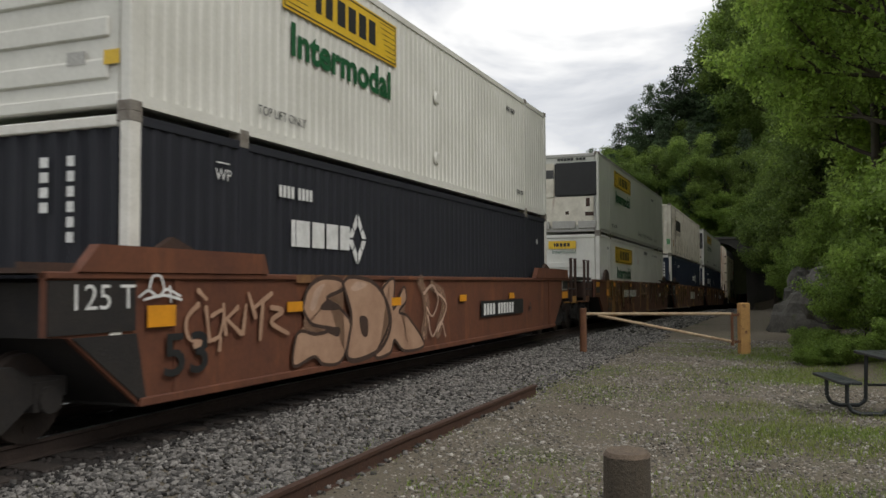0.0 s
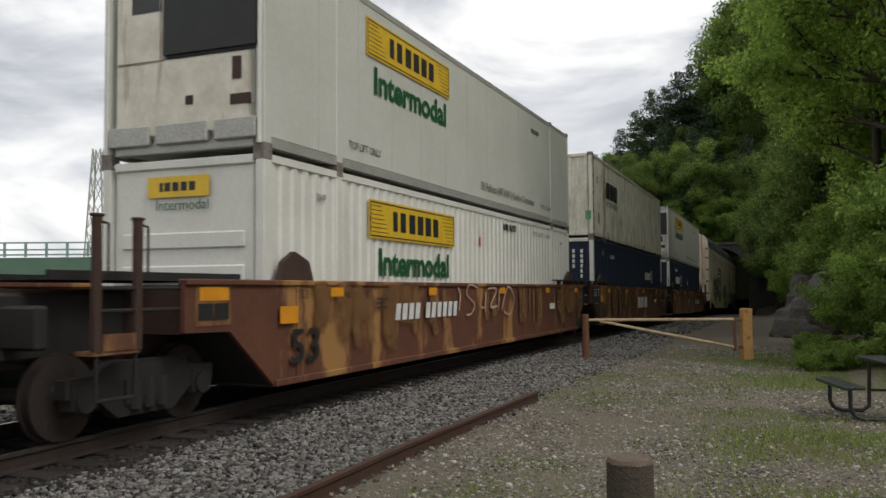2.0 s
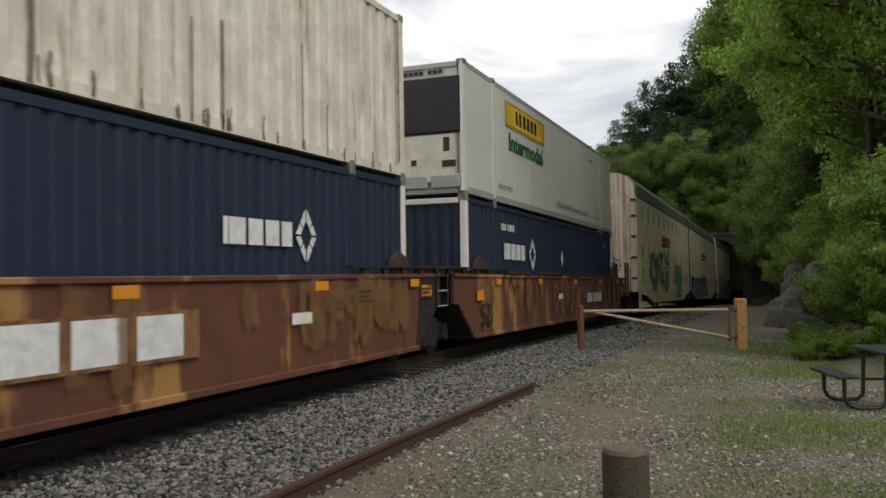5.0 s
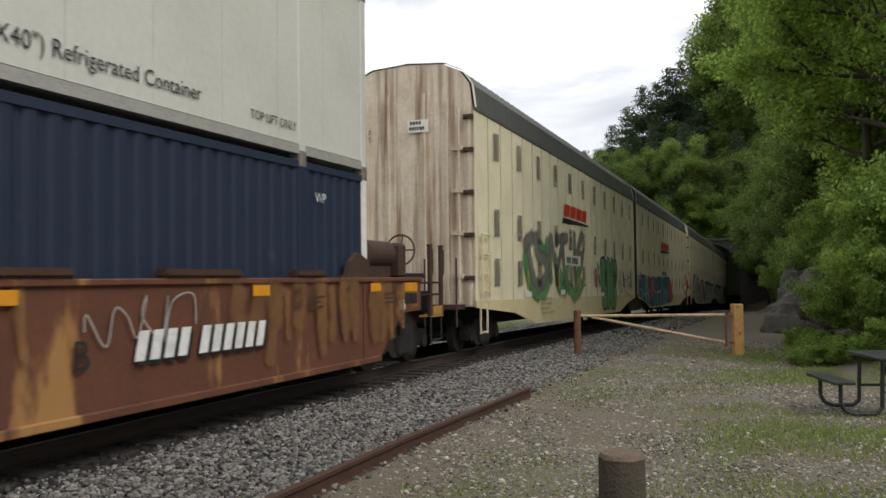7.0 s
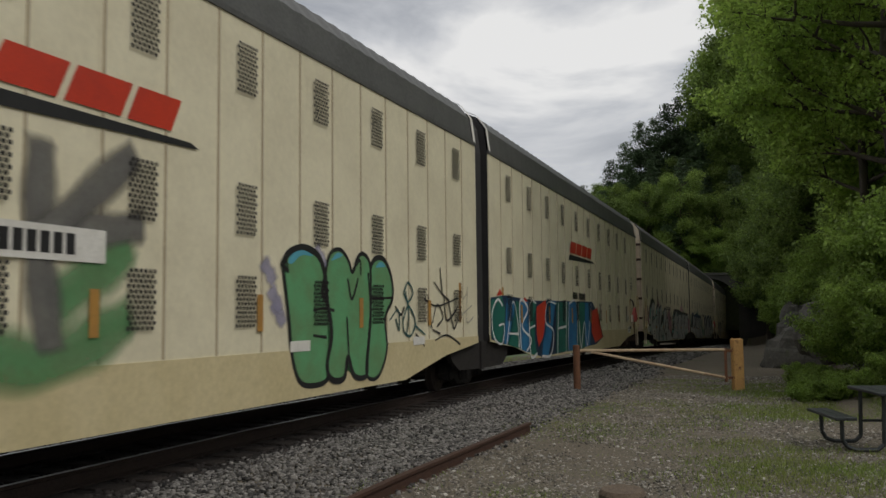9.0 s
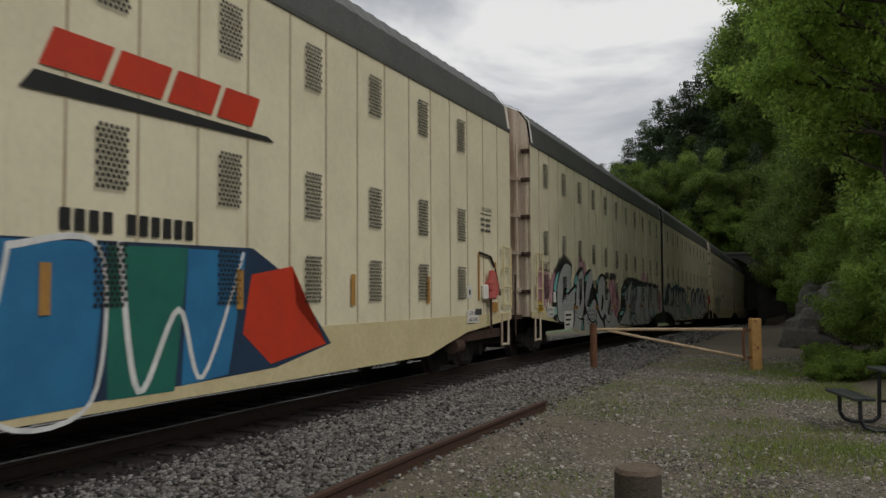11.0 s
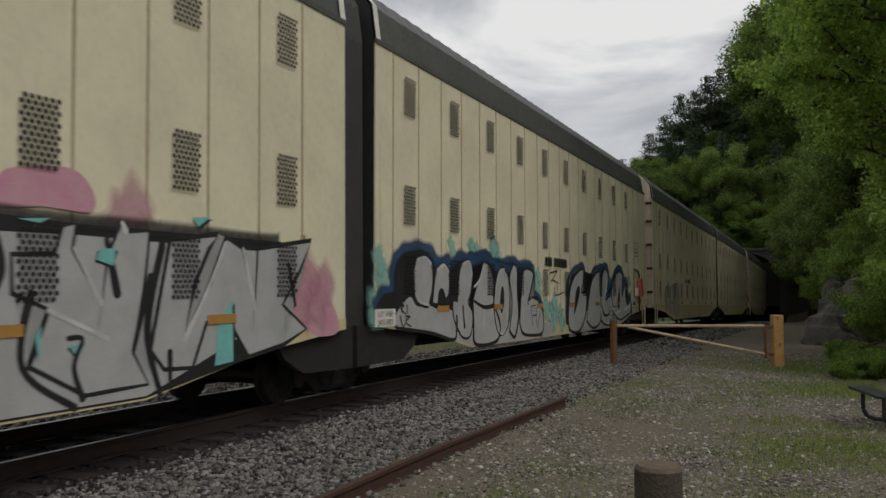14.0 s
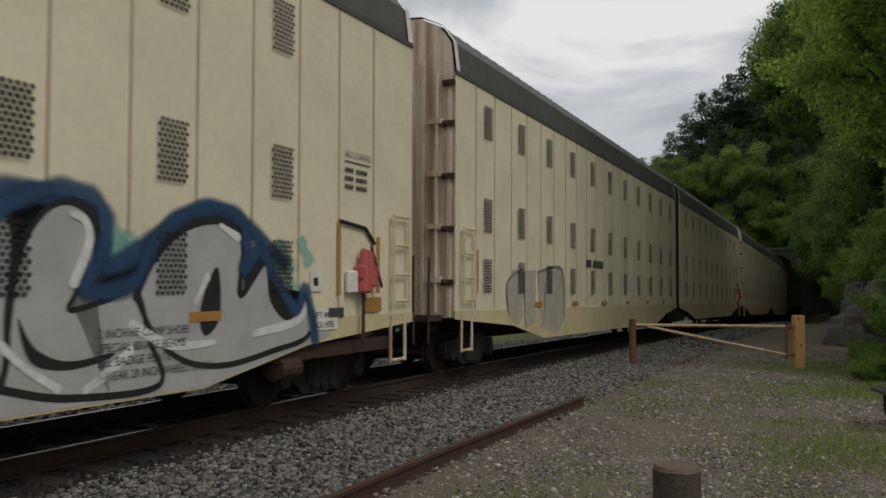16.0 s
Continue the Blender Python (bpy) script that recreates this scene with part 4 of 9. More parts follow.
def grow(rnd, base, height, reach, limbs, lean=(0, 0), low=0.3, levels=2):
    """Trunk and limbs: segments (a, b, r_a, r_b) and the places where leaves sit."""
    segs, tips = [], []
    top = Vector((lean[0], lean[1], height))
    pts = [Vector((0, 0, 0)).lerp(top, k / 6) + Vector((rnd.uniform(-0.02, 0.02), rnd.uniform(-0.02, 0.02), 0)) * height * min(k, 1) for k in range(7)]
    r0 = height * 0.017
    for k in range(6):
        segs.append((pts[k], pts[k + 1], r0 * (1 - k / 6.6), r0 * (1 - (k + 1) / 6.6)))

    def branch(a, d, length, r, level):
        b = a
        n = 4
        for k in range(n):
            d = (d + Vector((rnd.uniform(-0.25, 0.25), rnd.uniform(-0.25, 0.25), rnd.uniform(-0.1, 0.18)))).normalized()
            c = b + d * length / n
            segs.append((b, c, r * (1 - k / (n + 0.6)), r * (1 - (k + 1) / (n + 0.6))))
            b = c
            if k >= 1:
                tips.append(c)
            if level > 0 and k >= 1:
                for _ in range(2):
                    dd = (d + Vector((rnd.uniform(-1, 1), rnd.uniform(-1, 1), rnd.uniform(-0.4, 0.6)))).normalized()
                    branch(c, dd, length * rnd.uniform(0.35, 0.55), r * 0.45, level - 1)
        tips.append(b)

    for i in range(limbs):
        h = low + (1 - low) * (i + rnd.random()) / limbs
        a = Vector((0, 0, 0)).lerp(top, min(h, 0.97))
        ang = i * 2.4 + rnd.uniform(-0.5, 0.5)
        f = math.sin(math.pi * min(0.16 + 0.8 * (h - low) / (1 - low), 1))
        branch(a, Vector((math.cos(ang), math.sin(ang), rnd.uniform(0.1, 0.55))).normalized(), reach * (0.45 + 0.6 * f) * rnd.uniform(0.8, 1.1), r0 * 0.4, levels)
    return segs, tips


def limb_mesh(segs, min_r, material):
    v, f = [], []
    for a, b, ra, rb in segs:
        if ra < min_r:
            continue
        d = (b - a).normalized()
        x = d.orthogonal().normalized()
        y = d.cross(x)
        k, n = len(v), 6
        for c, r in ((a, ra), (b, max(rb, 0.004))):
            v += [c + (x * math.cos(2 * math.pi * i / n) + y * math.sin(2 * math.pi * i / n)) * r for i in range(n)]
        f += [(k + i, k + (i + 1) % n, k + n + (i + 1) % n, k + n + i) for i in range(n)]
    return raw_mesh("trunk", v, f, material, True)


def broadleaf(seed, height, reach, limbs, leaf, per, spread, material, levels=2, low=0.3, min_r=0.012, lean=(0, 0)):
    rnd, rs = random.Random(seed), np.random.RandomState(seed)
    segs, tips = grow(rnd, None, height, reach, limbs, lean, low, levels)
    v, f = leaf_cloud(rs, [tuple(t) for t in tips], per, spread, leaf, droop=0.25)
    return limb_mesh(segs, min_r, BARK), quick_mesh("crown", v, f, material)


def conifer(seed, height, reach, material, whorls=16, needles=26, size=0.42):
    rnd, rs = random.Random(seed), np.random.RandomState(seed)
    segs = [(Vector((0, 0, height * k / 5)), Vector((0, 0, height * (k + 1) / 5)), height * 0.012 * (1 - k / 5.2), height * 0.012 * (1 - (k + 1) / 5.2)) for k in range(5)]
    cs = []
    for i in range(whorls):
        t = i / (whorls - 1)
        z = height * (0.18 + 0.82 * t) + rnd.uniform(-0.3, 0.3)
        n = 6 if t < 0.8 else 4
        for k in range(n):
            a = 2 * math.pi * k / n + rnd.uniform(0, 1.2)
            z += rnd.uniform(-0.25, 0.25)
            L = reach * (1 - t) ** 0.75 * rnd.uniform(0.65, 1.15) + 0.25
            d = Vector((math.cos(a), math.sin(a), rnd.uniform(-0.05, 0.3)))
            segs.append((Vector((0, 0, z)), Vector((0, 0, z)) + d * L, 0.04, 0.01))
            m = max(int(L / 0.55), 1)
            cs += [tuple(Vector((0, 0, z)) + d * L * (j + 1) / m) for j in range(m)]
    v, f = leaf_cloud(rs, cs, needles, 0.85, size, droop=-0.2, flat=0.55)
    return limb_mesh(segs, 0.008, BARK), quick_mesh("crown", v, f, material)


def plant(name, meshes, label, category, group=""):
    ob = new(name)
    tagged(ob, label, category, group)
    part("trunk" if "shrub" not in name else "stems", meshes[0], None, ob)
    part("crown" if "shrub" not in name else "foliage", meshes[1], None, ob)
    return ob


def base_at(u, p):
    return spot(u, p, ground_height(u, p) - 0.1)


def at_xy(x, y):
    u, p = x * DX + y * DY, -x * DY + y * DX
    return base_at(u, p)


# the two large trees that hang over the lot
for seed, x, y, h, reach, limbs, leaf, per, spread, lab, lean in (
        (11, 15.1, 27.8, 17.0, 4.1, 32, 0.185, 13, 0.6, "tall spring-green broadleaf tree on the bank beside the lot", (0, 0)),
        (12, 13.2, 19.2, 14.5, 3.9, 19, 0.13, 12, 0.58, "large leaning broadleaf tree with bare dark limbs over the bank", (-0.6, 0.3)),
        (13, 18.6, 36.5, 16.0, 4.4, 24, 0.20, 22, 0.75, "tall broadleaf tree behind the bank in full spring leaf", (0, 0))):
    t = plant("broadleaf_tree", broadleaf(seed, h, reach, limbs, leaf, per, spread, LEAF_BRIGHT, low=0.30 if seed != 12 else 0.36, lean=lean), lab, "tree", "trees on the bank")
    t.location = at_xy(x, y)

# woods on the hill
WOOD = [("broadleaf_tree", broadleaf(21, 13, 4.3, 20, 0.26, 42, 1.2, LEAF_MID, levels=1, low=0.2, min_r=0.03), "green broadleaf tree in the hillside wood"),
        ("broadleaf_tree", broadleaf(22, 15, 4.0, 21, 0.26, 42, 1.2, LEAF_MID, levels=1, low=0.25, min_r=0.03), "green broadleaf tree in the hillside wood"),
        ("broadleaf_tree", broadleaf(23, 11, 3.8, 18, 0.26, 42, 1.1, LEAF_BRIGHT, levels=1, low=0.15, min_r=0.03), "bright spring-leaved tree in the hillside wood"),
        ("pine_tree", conifer(24, 16, 3.4, LEAF_DARK, whorls=26, needles=40, size=0.26), "dark pine tree on the wooded ridge"),
        ("pine_tree", conifer(25, 18, 3.0, LEAF_DARK, whorls=28, needles=40, size=0.26), "dark pine tree on the wooded ridge")]
first_of = {}


def wood_tree(kind, u, p, scale, turn_deg):
    m = Matrix.Translation(base_at(u, p) if not (abs(p - CENTRE) < 6 and u > PORTAL) else spot(u, p, hill_height(u, p) - drop(u))) @ Matrix.Rotation(radians(turn_deg), 4, "Z") @ Matrix.Scale(scale, 4)
    if kind not in first_of:
        first_of[kind] = plant(WOOD[kind][0], WOOD[kind][1], WOOD[kind][2], "tree", "trees of the wood")
        first_of[kind].matrix_basis = m
    else:
        c = copy_thing(first_of[kind], m)
        c.scale = (scale, scale, scale)


rnd = random.Random(77)
# the ridge line above the tunnel: bearing from the camera, height angle of the top
for az, el, far, kind in ((9.9, 9.0, 122, 4), (10.9, 8.6, 118, 3), (11.7, 10.2, 124, 3), (12.7, 11.2, 120, 4), (13.7, 12.3, 124, 3), (14.6, 12.2, 126, 4), (15.4, 12.9, 120, 3), (16.2, 13.3, 124, 3), (17.0, 13.3, 122, 4), (17.9, 14.2, 118, 3), (18.8, 14.5, 122, 0), (19.8, 15.2, 118, 1), (21, 16, 116, 0), (22.5, 16.5, 112, 1)):
    a = radians(az)
    x, y = far * math.sin(a), far * math.cos(a)
    u, p = x * DX + y * DY, -x * DY + y * DX
    g = hill_height(u, p) - drop(u)
    wood_tree(kind, u, p, max((EYE_Z + far * math.tan(radians(el)) - g) / (16 if kind == 3 else 18 if kind == 4 else 14), 0.6), rnd.uniform(0, 360))
for k in range(62):
    u, p = rnd.uniform(PORTAL + 4, 118), rnd.uniform(-4, 25)
    if math.degrees(math.atan2(DX * u - DY * p, DY * u + DX * p)) > 10.8:
        wood_tree(rnd.choice((0, 1, 1, 3, 3, 4, 2)), u, p, rnd.uniform(0.5, 0.72), rnd.uniform(0, 360))
for k in range(46):
    u = rnd.uniform(38, 100)
    p = hill_foot(u) - rnd.uniform(5.0, 17)
    wood_tree(rnd.choice((0, 0, 1, 1, 2)), u, p, rnd.uniform(0.7, 1.1), rnd.uniform(0, 360))

# trees that overhang the cutting before the tunnel mouth
for kind, u, p, scale in ((0, 94.5, 1.2, 0.8), (1, 90, -0.6, 0.8), (0, 86, 0.2, 0.75), (1, 80, -0.8, 0.75), (0, 93, 15.5, 0.8), (0, 74, -1.6, 0.75), (1, 67, -2.2, 0.7), (3, 95.5, -1.5, 0.8), (3, 89, -3.5, 0.85)):
    wood_tree(kind, u, p, scale, rnd.uniform(0, 360))

# shrubs along the foot of the hill
SHRUB = [("shrub", broadleaf(31, 2.6, 1.7, 13, 0.105, 60, 0.42, SHRUB_LEAF, levels=1, low=0.02, min_r=0.005), "dense green shrub at the foot of the bank"),
         ("shrub", broadleaf(32, 1.9, 1.5, 12, 0.09, 60, 0.38, SHRUB_LEAF, levels=1, low=0.02, min_r=0.005), "spreading leafy shrub at the foot of the bank"),
         ("low_shrub", broadleaf(33, 0.55, 0.95, 12, 0.075, 46, 0.22, SHRUB_LEAF, levels=1, low=0.02, min_r=0.004), "low green undergrowth at the edge of the lot")]
shrub_first = {}


def shrub(kind, x, y, scale, turn_deg):
    m = Matrix.Translation(at_xy(x, y)) @ Matrix.Rotation(radians(turn_deg), 4, "Z") @ Matrix.Scale(scale, 4)
    if kind not in shrub_first:
        shrub_first[kind] = plant(SHRUB[kind][0], SHRUB[kind][1], SHRUB[kind][2], "shrub", "shrubs along the bank")
        shrub_first[kind].matrix_basis = m
    else:
        c = copy_thing(shrub_first[kind], m)
        c.scale = (scale, scale, scale)


for kind, x, y, sc in ((0, 10.6, 18.9, 1.0), (0, 12.2, 19.6, 1.1), (1, 9.6, 17.4, 0.8), (1, 11.2, 17.0, 1.0), (0, 13.2, 18.0, 1.1), (1, 9.9, 20.2, 0.7), (1, 11.2, 22.0, 0.9), (0, 13.0, 22.4, 1.1), (1, 11.0, 15.2, 0.9), (1, 12.4, 15.0, 1.1),
                       (2, 7.7, 17.8, 0.45), (2, 8.4, 17.4, 0.6), (2, 9.0, 16.0, 0.7), (2, 8.5, 18.6, 0.6), (2, 9.7, 14.8, 0.8), (2, 8.6, 16.5, 0.5), (2, 9.3, 20.4, 0.6), (2, 9.6, 22.0, 0.6), (2, 10.2, 13.6, 0.8)):
    shrub(kind, x, y, sc, rnd.uniform(0, 360))
for k in range(40):
    u = rnd.uniform(27, 95)
    q = spot(u, hill_foot(u) - rnd.uniform(2.9, 5.6))
    shrub(rnd.choice((0, 1, 1, 2)), q.x, q.y, rnd.uniform(0.7, 1.3), rnd.uniform(0, 360))
for k in range(26):
    u = rnd.uniform(PORTAL + 1.5, PORTAL + 9)
    q = spot(u, rnd.uniform(-1, 16))
    z = hill_height(u, -q.x * DY + q.y * DX) - drop(u)
    m = Matrix.Translation((q.x, q.y, z)) @ Matrix.Rotation(rnd.uniform(0, 6), 4, "Z") @ Matrix.Scale(rnd.uniform(0.9, 1.6), 4)
    c = copy_thing(shrub_first[rnd.choice((0, 1))], m)
    c.scale = m.to_scale()


# ---- rock outcrops on the bank ----
def boulder(x, y, sx, sy, sz, seed, label="weathered grey rock outcrop half hidden by shrubs", up=0.0):
    bm = bmesh.new()
    bmesh.ops.create_icosphere(bm, subdivisions=4, radius=1)
    for v in bm.verts:
        q = v.co * 1.1 + Vector((seed * 3.1, 0, 0))
        v.co *= 1 + 0.28 * noise.noise(q * 1.0) + 0.14 * noise.noise(q * 2.6) + 0.05 * noise.noise(q * 7)
        for ax, k in ((0, 5.0), (2, 4.0)):
            s = round(v.co[ax] * k) / k
            v.co[ax] = v.co[ax] * 0.6 + s * 0.4
        v.co = Vector((v.co.x * sx, v.co.y * sy, v.co.z * sz))
    ob = tagged(part("rock", bm, ROCK), label, "rock", "rocks of the bank")
    ob.location = at_xy(x, y) + Vector((0, 0, up))
    ob.rotation_euler = (0, 0, seed * 1.3)


for i, (x, y, sx, sy, sz, up) in enumerate(((11.9, 26.4, 1.0, 0.9, 0.95, 1.2), (13.2, 30.5, 1.4, 1.2, 1.4, 0.4), (16.4, 38, 1.5, 1.3, 1.8, 0.4), (21, 48, 1.7, 1.5, 2.2, 0.5), (27.5, 62, 2.0, 1.6, 2.6, 0.5))):
    boulder(x, y, sx, sy, sz, i + 1, up=up)
boulder(5.95, 11.0, 0.16, 0.11, 0.09, 12, "small pale rock beside the picnic table", 0.12)


# ---- loose stone: ballast and lot gravel, and grass ----
def stones(name, label, count, place, size, material, seed, squash=0.7):
    rs = np.random.RandomState(seed)
    base = np.array([(x, y, z) for x in (-1, 1) for y in (-1, 1) for z in (-1, 1)], float) * 0.62
    quads = np.array([(0, 1, 3, 2), (4, 6, 7, 5), (0, 4, 5, 1), (2, 3, 7, 6), (0, 2, 6, 4), (1, 5, 7, 3)])
    c = place(rs, count)
    n = len(c)
    v = base[None] * (1 + rs.uniform(-0.45, 0.45, (n, 8, 3)))
    v *= (size * rs.uniform(0.55, 1.35, n))[:, None, None] * np.array([1, 1, squash])
    a, b = rs.uniform(0, 6.28, n), rs.uniform(-0.6, 0.6, n)
    ca, sa, cb, sb = np.cos(a), np.sin(a), np.cos(b), np.sin(b)
    x, y, z = v[..., 0], v[..., 1], v[..., 2]
    y, z = y * cb[:, None] - z * sb[:, None], y * sb[:, None] + z * cb[:, None]
    x, y = x * ca[:, None] - y * sa[:, None], x * sa[:, None] + y * ca[:, None]
    v = np.stack([x, y, z], -1) + c[:, None]
    f = (quads[None] + (np.arange(n) * 8)[:, None, None]).reshape(-1, 4)
    return tagged(new(name, quick_mesh(name, v.reshape(-1, 3), f, material)), label, "ballast" if "ballast" in name else "gravel", kind="stuff")


def on_ground(us, ps, lift):
    return np.array([tuple(spot(u, p, ground_height(u, p) + lift)) for u, p in zip(us, ps)])


def ballast_near(rs, n):
    us = rs.uniform(0, 1, n) ** 1.35 * 30 - 1.0
    ps = CENTRE - rs.uniform(1.55, 3.72, n) - 0.3 * rs.uniform(-1, 1, n) ** 3
    return on_ground(us, ps, 0.012)


def ballast_bed(rs, n):
    us = rs.uniform(0, 1, n) ** 1.2 * 45 - 2.0
    return on_ground(us, CENTRE + rs.uniform(-1.75, 1.7, n), 0.0)


def ballast_far(rs, n):
    us = rs.uniform(28, 96, n)
    return on_ground(us, CENTRE - rs.uniform(1.5, 3.5, n) - us * 0.004, 0.01)


def ballast_back(rs, n):
    return on_ground(rs.uniform(-2, 40, n), CENTRE + rs.uniform(1.6, 3.2, n), 0.012)


def lot_gravel(rs, n):
    us, ps = rs.uniform(0, 1, n) ** 1.5 * 26 + 1.5, rs.uniform(-3.2, 4.4, n)
    keep = np.array([noise.noise((u * 0.4, p * 0.4, 9)) for u, p in zip(us, ps)]) + rs.uniform(-0.5, 0.5, n) > -0.38
    return on_ground(us[keep], ps[keep], 0.002)


stones("ballast_stones", "loose grey ballast stones along the track", 36000, ballast_near, 0.029, STONE, 1)
stones("ballast_stones", "loose grey ballast stones along the far track", 7000, ballast_far, 0.06, STONE, 2)
stones("ballast_stones", "loose grey ballast stones behind the track", 5000, ballast_back, 0.045, STONE, 3)
# near-black stones carry the shade between and beside the rails
stones("ballast_stones", "oily ballast between the rails, darkened for the train's shade", 9000, ballast_bed, 0.042, DARK_STONE, 9)
stones("gravel_stones", "scattered pale stones on the lot", 5200, lot_gravel, 0.026, PALE_STONE, 14, 0.6)
stones("gravel_stones", "small mixed gravel strewn over the lot", 105000, lot_gravel, 0.0145, GRAVEL, 4, 0.55)


def grass(name, label, n, seed, spread, tall, keep_above):
    rs = np.random.RandomState(seed)
    us, ps = spread(rs, n)
    val = np.array([noise.noise((u * 0.33, p * 0.33, 3)) + 0.5 * noise.noise((u * 1.1, p * 1.1, 6)) for u, p in zip(us, ps)])
    keep = val + rs.uniform(-0.25, 0.25, n) > keep_above
    c = on_ground(us[keep], ps[keep], -0.005)
    m = len(c)
    a = rs.uniform(0, 6.28, m)
    h = tall * rs.uniform(0.4, 1.3, m)
    wv = np.stack([np.cos(a), np.sin(a), 0 * a], 1) * 0.006
    lean = rs.normal(0, 0.45, (m, 2)) * h[:, None]
    top = c + np.concatenate([lean, h[:, None]], 1)
    v = np.stack([c - wv, c + wv, top], 1).reshape(-1, 3)
    tagged(new(name, quick_mesh(name, v, np.arange(m * 3).reshape(-1, 3), GRASS)), label, "grass", kind="stuff")


grass("grass", "thin grass growing through the gravel", 70000, 5, lambda rs, n: (rs.uniform(3, 26, n), rs.uniform(-2.5, 4.2, n)), 0.045, 0.12)
grass("grass", "short green grass round the picnic table", 60000, 6, lambda rs, n: (rs.uniform(7, 24, n), 0.7 - 4.5 * rs.uniform(0, 1, n) + 1.2 * rs.normal(0, 0.5, n)), 0.075, 0.0)
grass("grass", "rough grass on the far side of the track", 26000, 7, lambda rs, n: (rs.uniform(-3, 40, n), CENTRE + rs.uniform(3.0, 12, n)), 0.16, -0.5)


# ---- gate across the lot ----
def build_gate():
    gate = tagged(new("barrier_gate"), "weathered yellow steel barrier gate with rusty posts", "gate")
    left, right = at_xy(3.4, 20.95), at_xy(7.2, 20.65)
    bm = bmesh.new()
    rod(bm, left, left + Vector((0, 0, 1.17)), 0.085, seg=14)
    round_edges(bm, 0.012)
    part("hinge_post", bm, GATE_RUST, gate, "rusty brown gate post")
    bm = bmesh.new()
    box(bm, right.x - 0.12, right.x + 0.12, right.y - 0.12, right.y + 0.12, right.z, right.z + 1.32)
    round_edges(bm, 0.02)
    part("latch_post", bm, GATE_YELLOW, gate, "yellow painted square post")
    a, b = left + Vector((0.08, 0, 1.03)), right + Vector((-0.3, 0, 1.06))
    bm = bmesh.new()
    rod(bm, a, b, 0.036, seg=10)
    part("top_bar", bm, GATE_BAR, gate)
    bm = bmesh.new()
    rod(bm, a.lerp(b, 0.08) - Vector((0, 0, 0.03)), right + Vector((-0.22, 0, 0.38)), 0.034, seg=10)
    part("brace_bar", bm, GATE_BAR, gate)
    bm = bmesh.new()
    rod(bm, right + Vector((-0.28, 0, 0.3)), right + Vector((-0.28, 0, 1.09)), 0.034, seg=10)
    part("end_upright", bm, GATE_RUST, gate)
    for z in (0.36, 1.0):
        bm = bmesh.new()
        box(bm, right.x - 0.26, right.x - 0.1, right.y - 0.03, right.y + 0.03, right.z + z, right.z + z + 0.06)
        part("latch", bm, GATE_RUST, gate)


build_gate()


# ---- timber bollard ----
def build_post():
    post = tagged(new("timber_post"), "weathered round timber post with a sawn top", "post")
    c = at_xy(1.17, 5.55)
    bm = bmesh.new()
    rings = []
    for k, (z, r) in enumerate(((-0.05, 0.158), (0.15, 0.152), (0.4, 0.150), (0.6, 0.148), (0.685, 0.147))):
        rings.append([bm.verts.new((r * (1 + 0.035 * noise.noise((math.cos(a) * 2, math.sin(a) * 2, z * 0.4))) * math.cos(a), r * (1 + 0.035 * noise.noise((math.cos(a) * 2, math.sin(a) * 2, z * 0.4))) * math.sin(a), z)) for a in [2 * math.pi * i / 40 for i in range(40)]])
    for k in range(4):
        for i in range(40):
            bm.faces.new((rings[k][i], rings[k][(i + 1) % 40], rings[k + 1][(i + 1) % 40], rings[k + 1][i]))
    p = part("shaft", bm, POST_BARK, post, shade=True)
    bm = bmesh.new()
    bmesh.ops.create_cone(bm, cap_ends=True, segments=40, radius1=0.150, radius2=0.132, depth=0.028, matrix=Matrix.Translation((0, 0, 0.699)) @ Matrix.Rotation(0.03, 4, "X"))
    part("sawn_top", bm, POST_TOP, post)
    post.location = Vector((c.x, c.y, c.z + 0.05))


build_post()


# ---- picnic table ----
def build_table():
    t = tagged(new("picnic_table"), "dark green metal picnic table with attached bench on the grass", "picnic table")
    org = at_xy(5.78, 11.2) + Vector((0, 0, 0.12))
    for name, x, wd, z, lab in (("tabletop", 0.12, 0.74, 0.75, "dark slatted tabletop"), ("bench", -0.66, 0.27, 0.45, "dark bench plank"), ("bench", 0.9, 0.27, 0.45, "dark bench plank")):
        bm = bmesh.new()
        n = 5 if wd > 0.5 else 2
        for i in range(n):
            x0 = x - wd / 2 + wd * i / n
            box(bm, x0 + 0.004, x0 + wd / n - 0.004, -0.55, 0.55, z - 0.04, z)
        round_edges(bm, 0.008)
        part(name, bm, TABLE_PLASTIC, t, lab)
    for y in (-0.38, 0.38):
        path = [(-0.66, 0.41), (-0.66, 0.16), (-0.61, 0.07), (-0.5, 0.03), (-0.24, 0.03), (-0.16, 0.1), (-0.14, 0.71)]
        for sx in (1, -1):
            pp = [(0.12 + sx * (px - 0.12), pz) for px, pz in path]
            bm = bmesh.new()
            for (ax, az), (bx, bz) in zip(pp, pp[1:]):
                rod(bm, (ax, y, az), (bx, y, bz), 0.027, seg=8)
            part("leg_frame", bm, TABLE_PLASTIC, t, "bent tube leg frame")
    bm = bmesh.new()
    rod(bm, (0.12, -0.38, 0.3), (0.12, 0.02, 0.70), 0.018)
    rod(bm, (0.12, 0.38, 0.3), (0.12, 0.04, 0.70), 0.018)
    rod(bm, (-0.14, -0.38, 0.3), (0.38, -0.38, 0.3), 0.018)
    rod(bm, (-0.14, 0.38, 0.3), (0.38, 0.38, 0.3), 0.018)
    part("brace", bm, TABLE_PLASTIC, t)
    t.matrix_basis = Matrix.Translation(org) @ Matrix.Rotation(radians(-6), 4, "Z")


build_table()


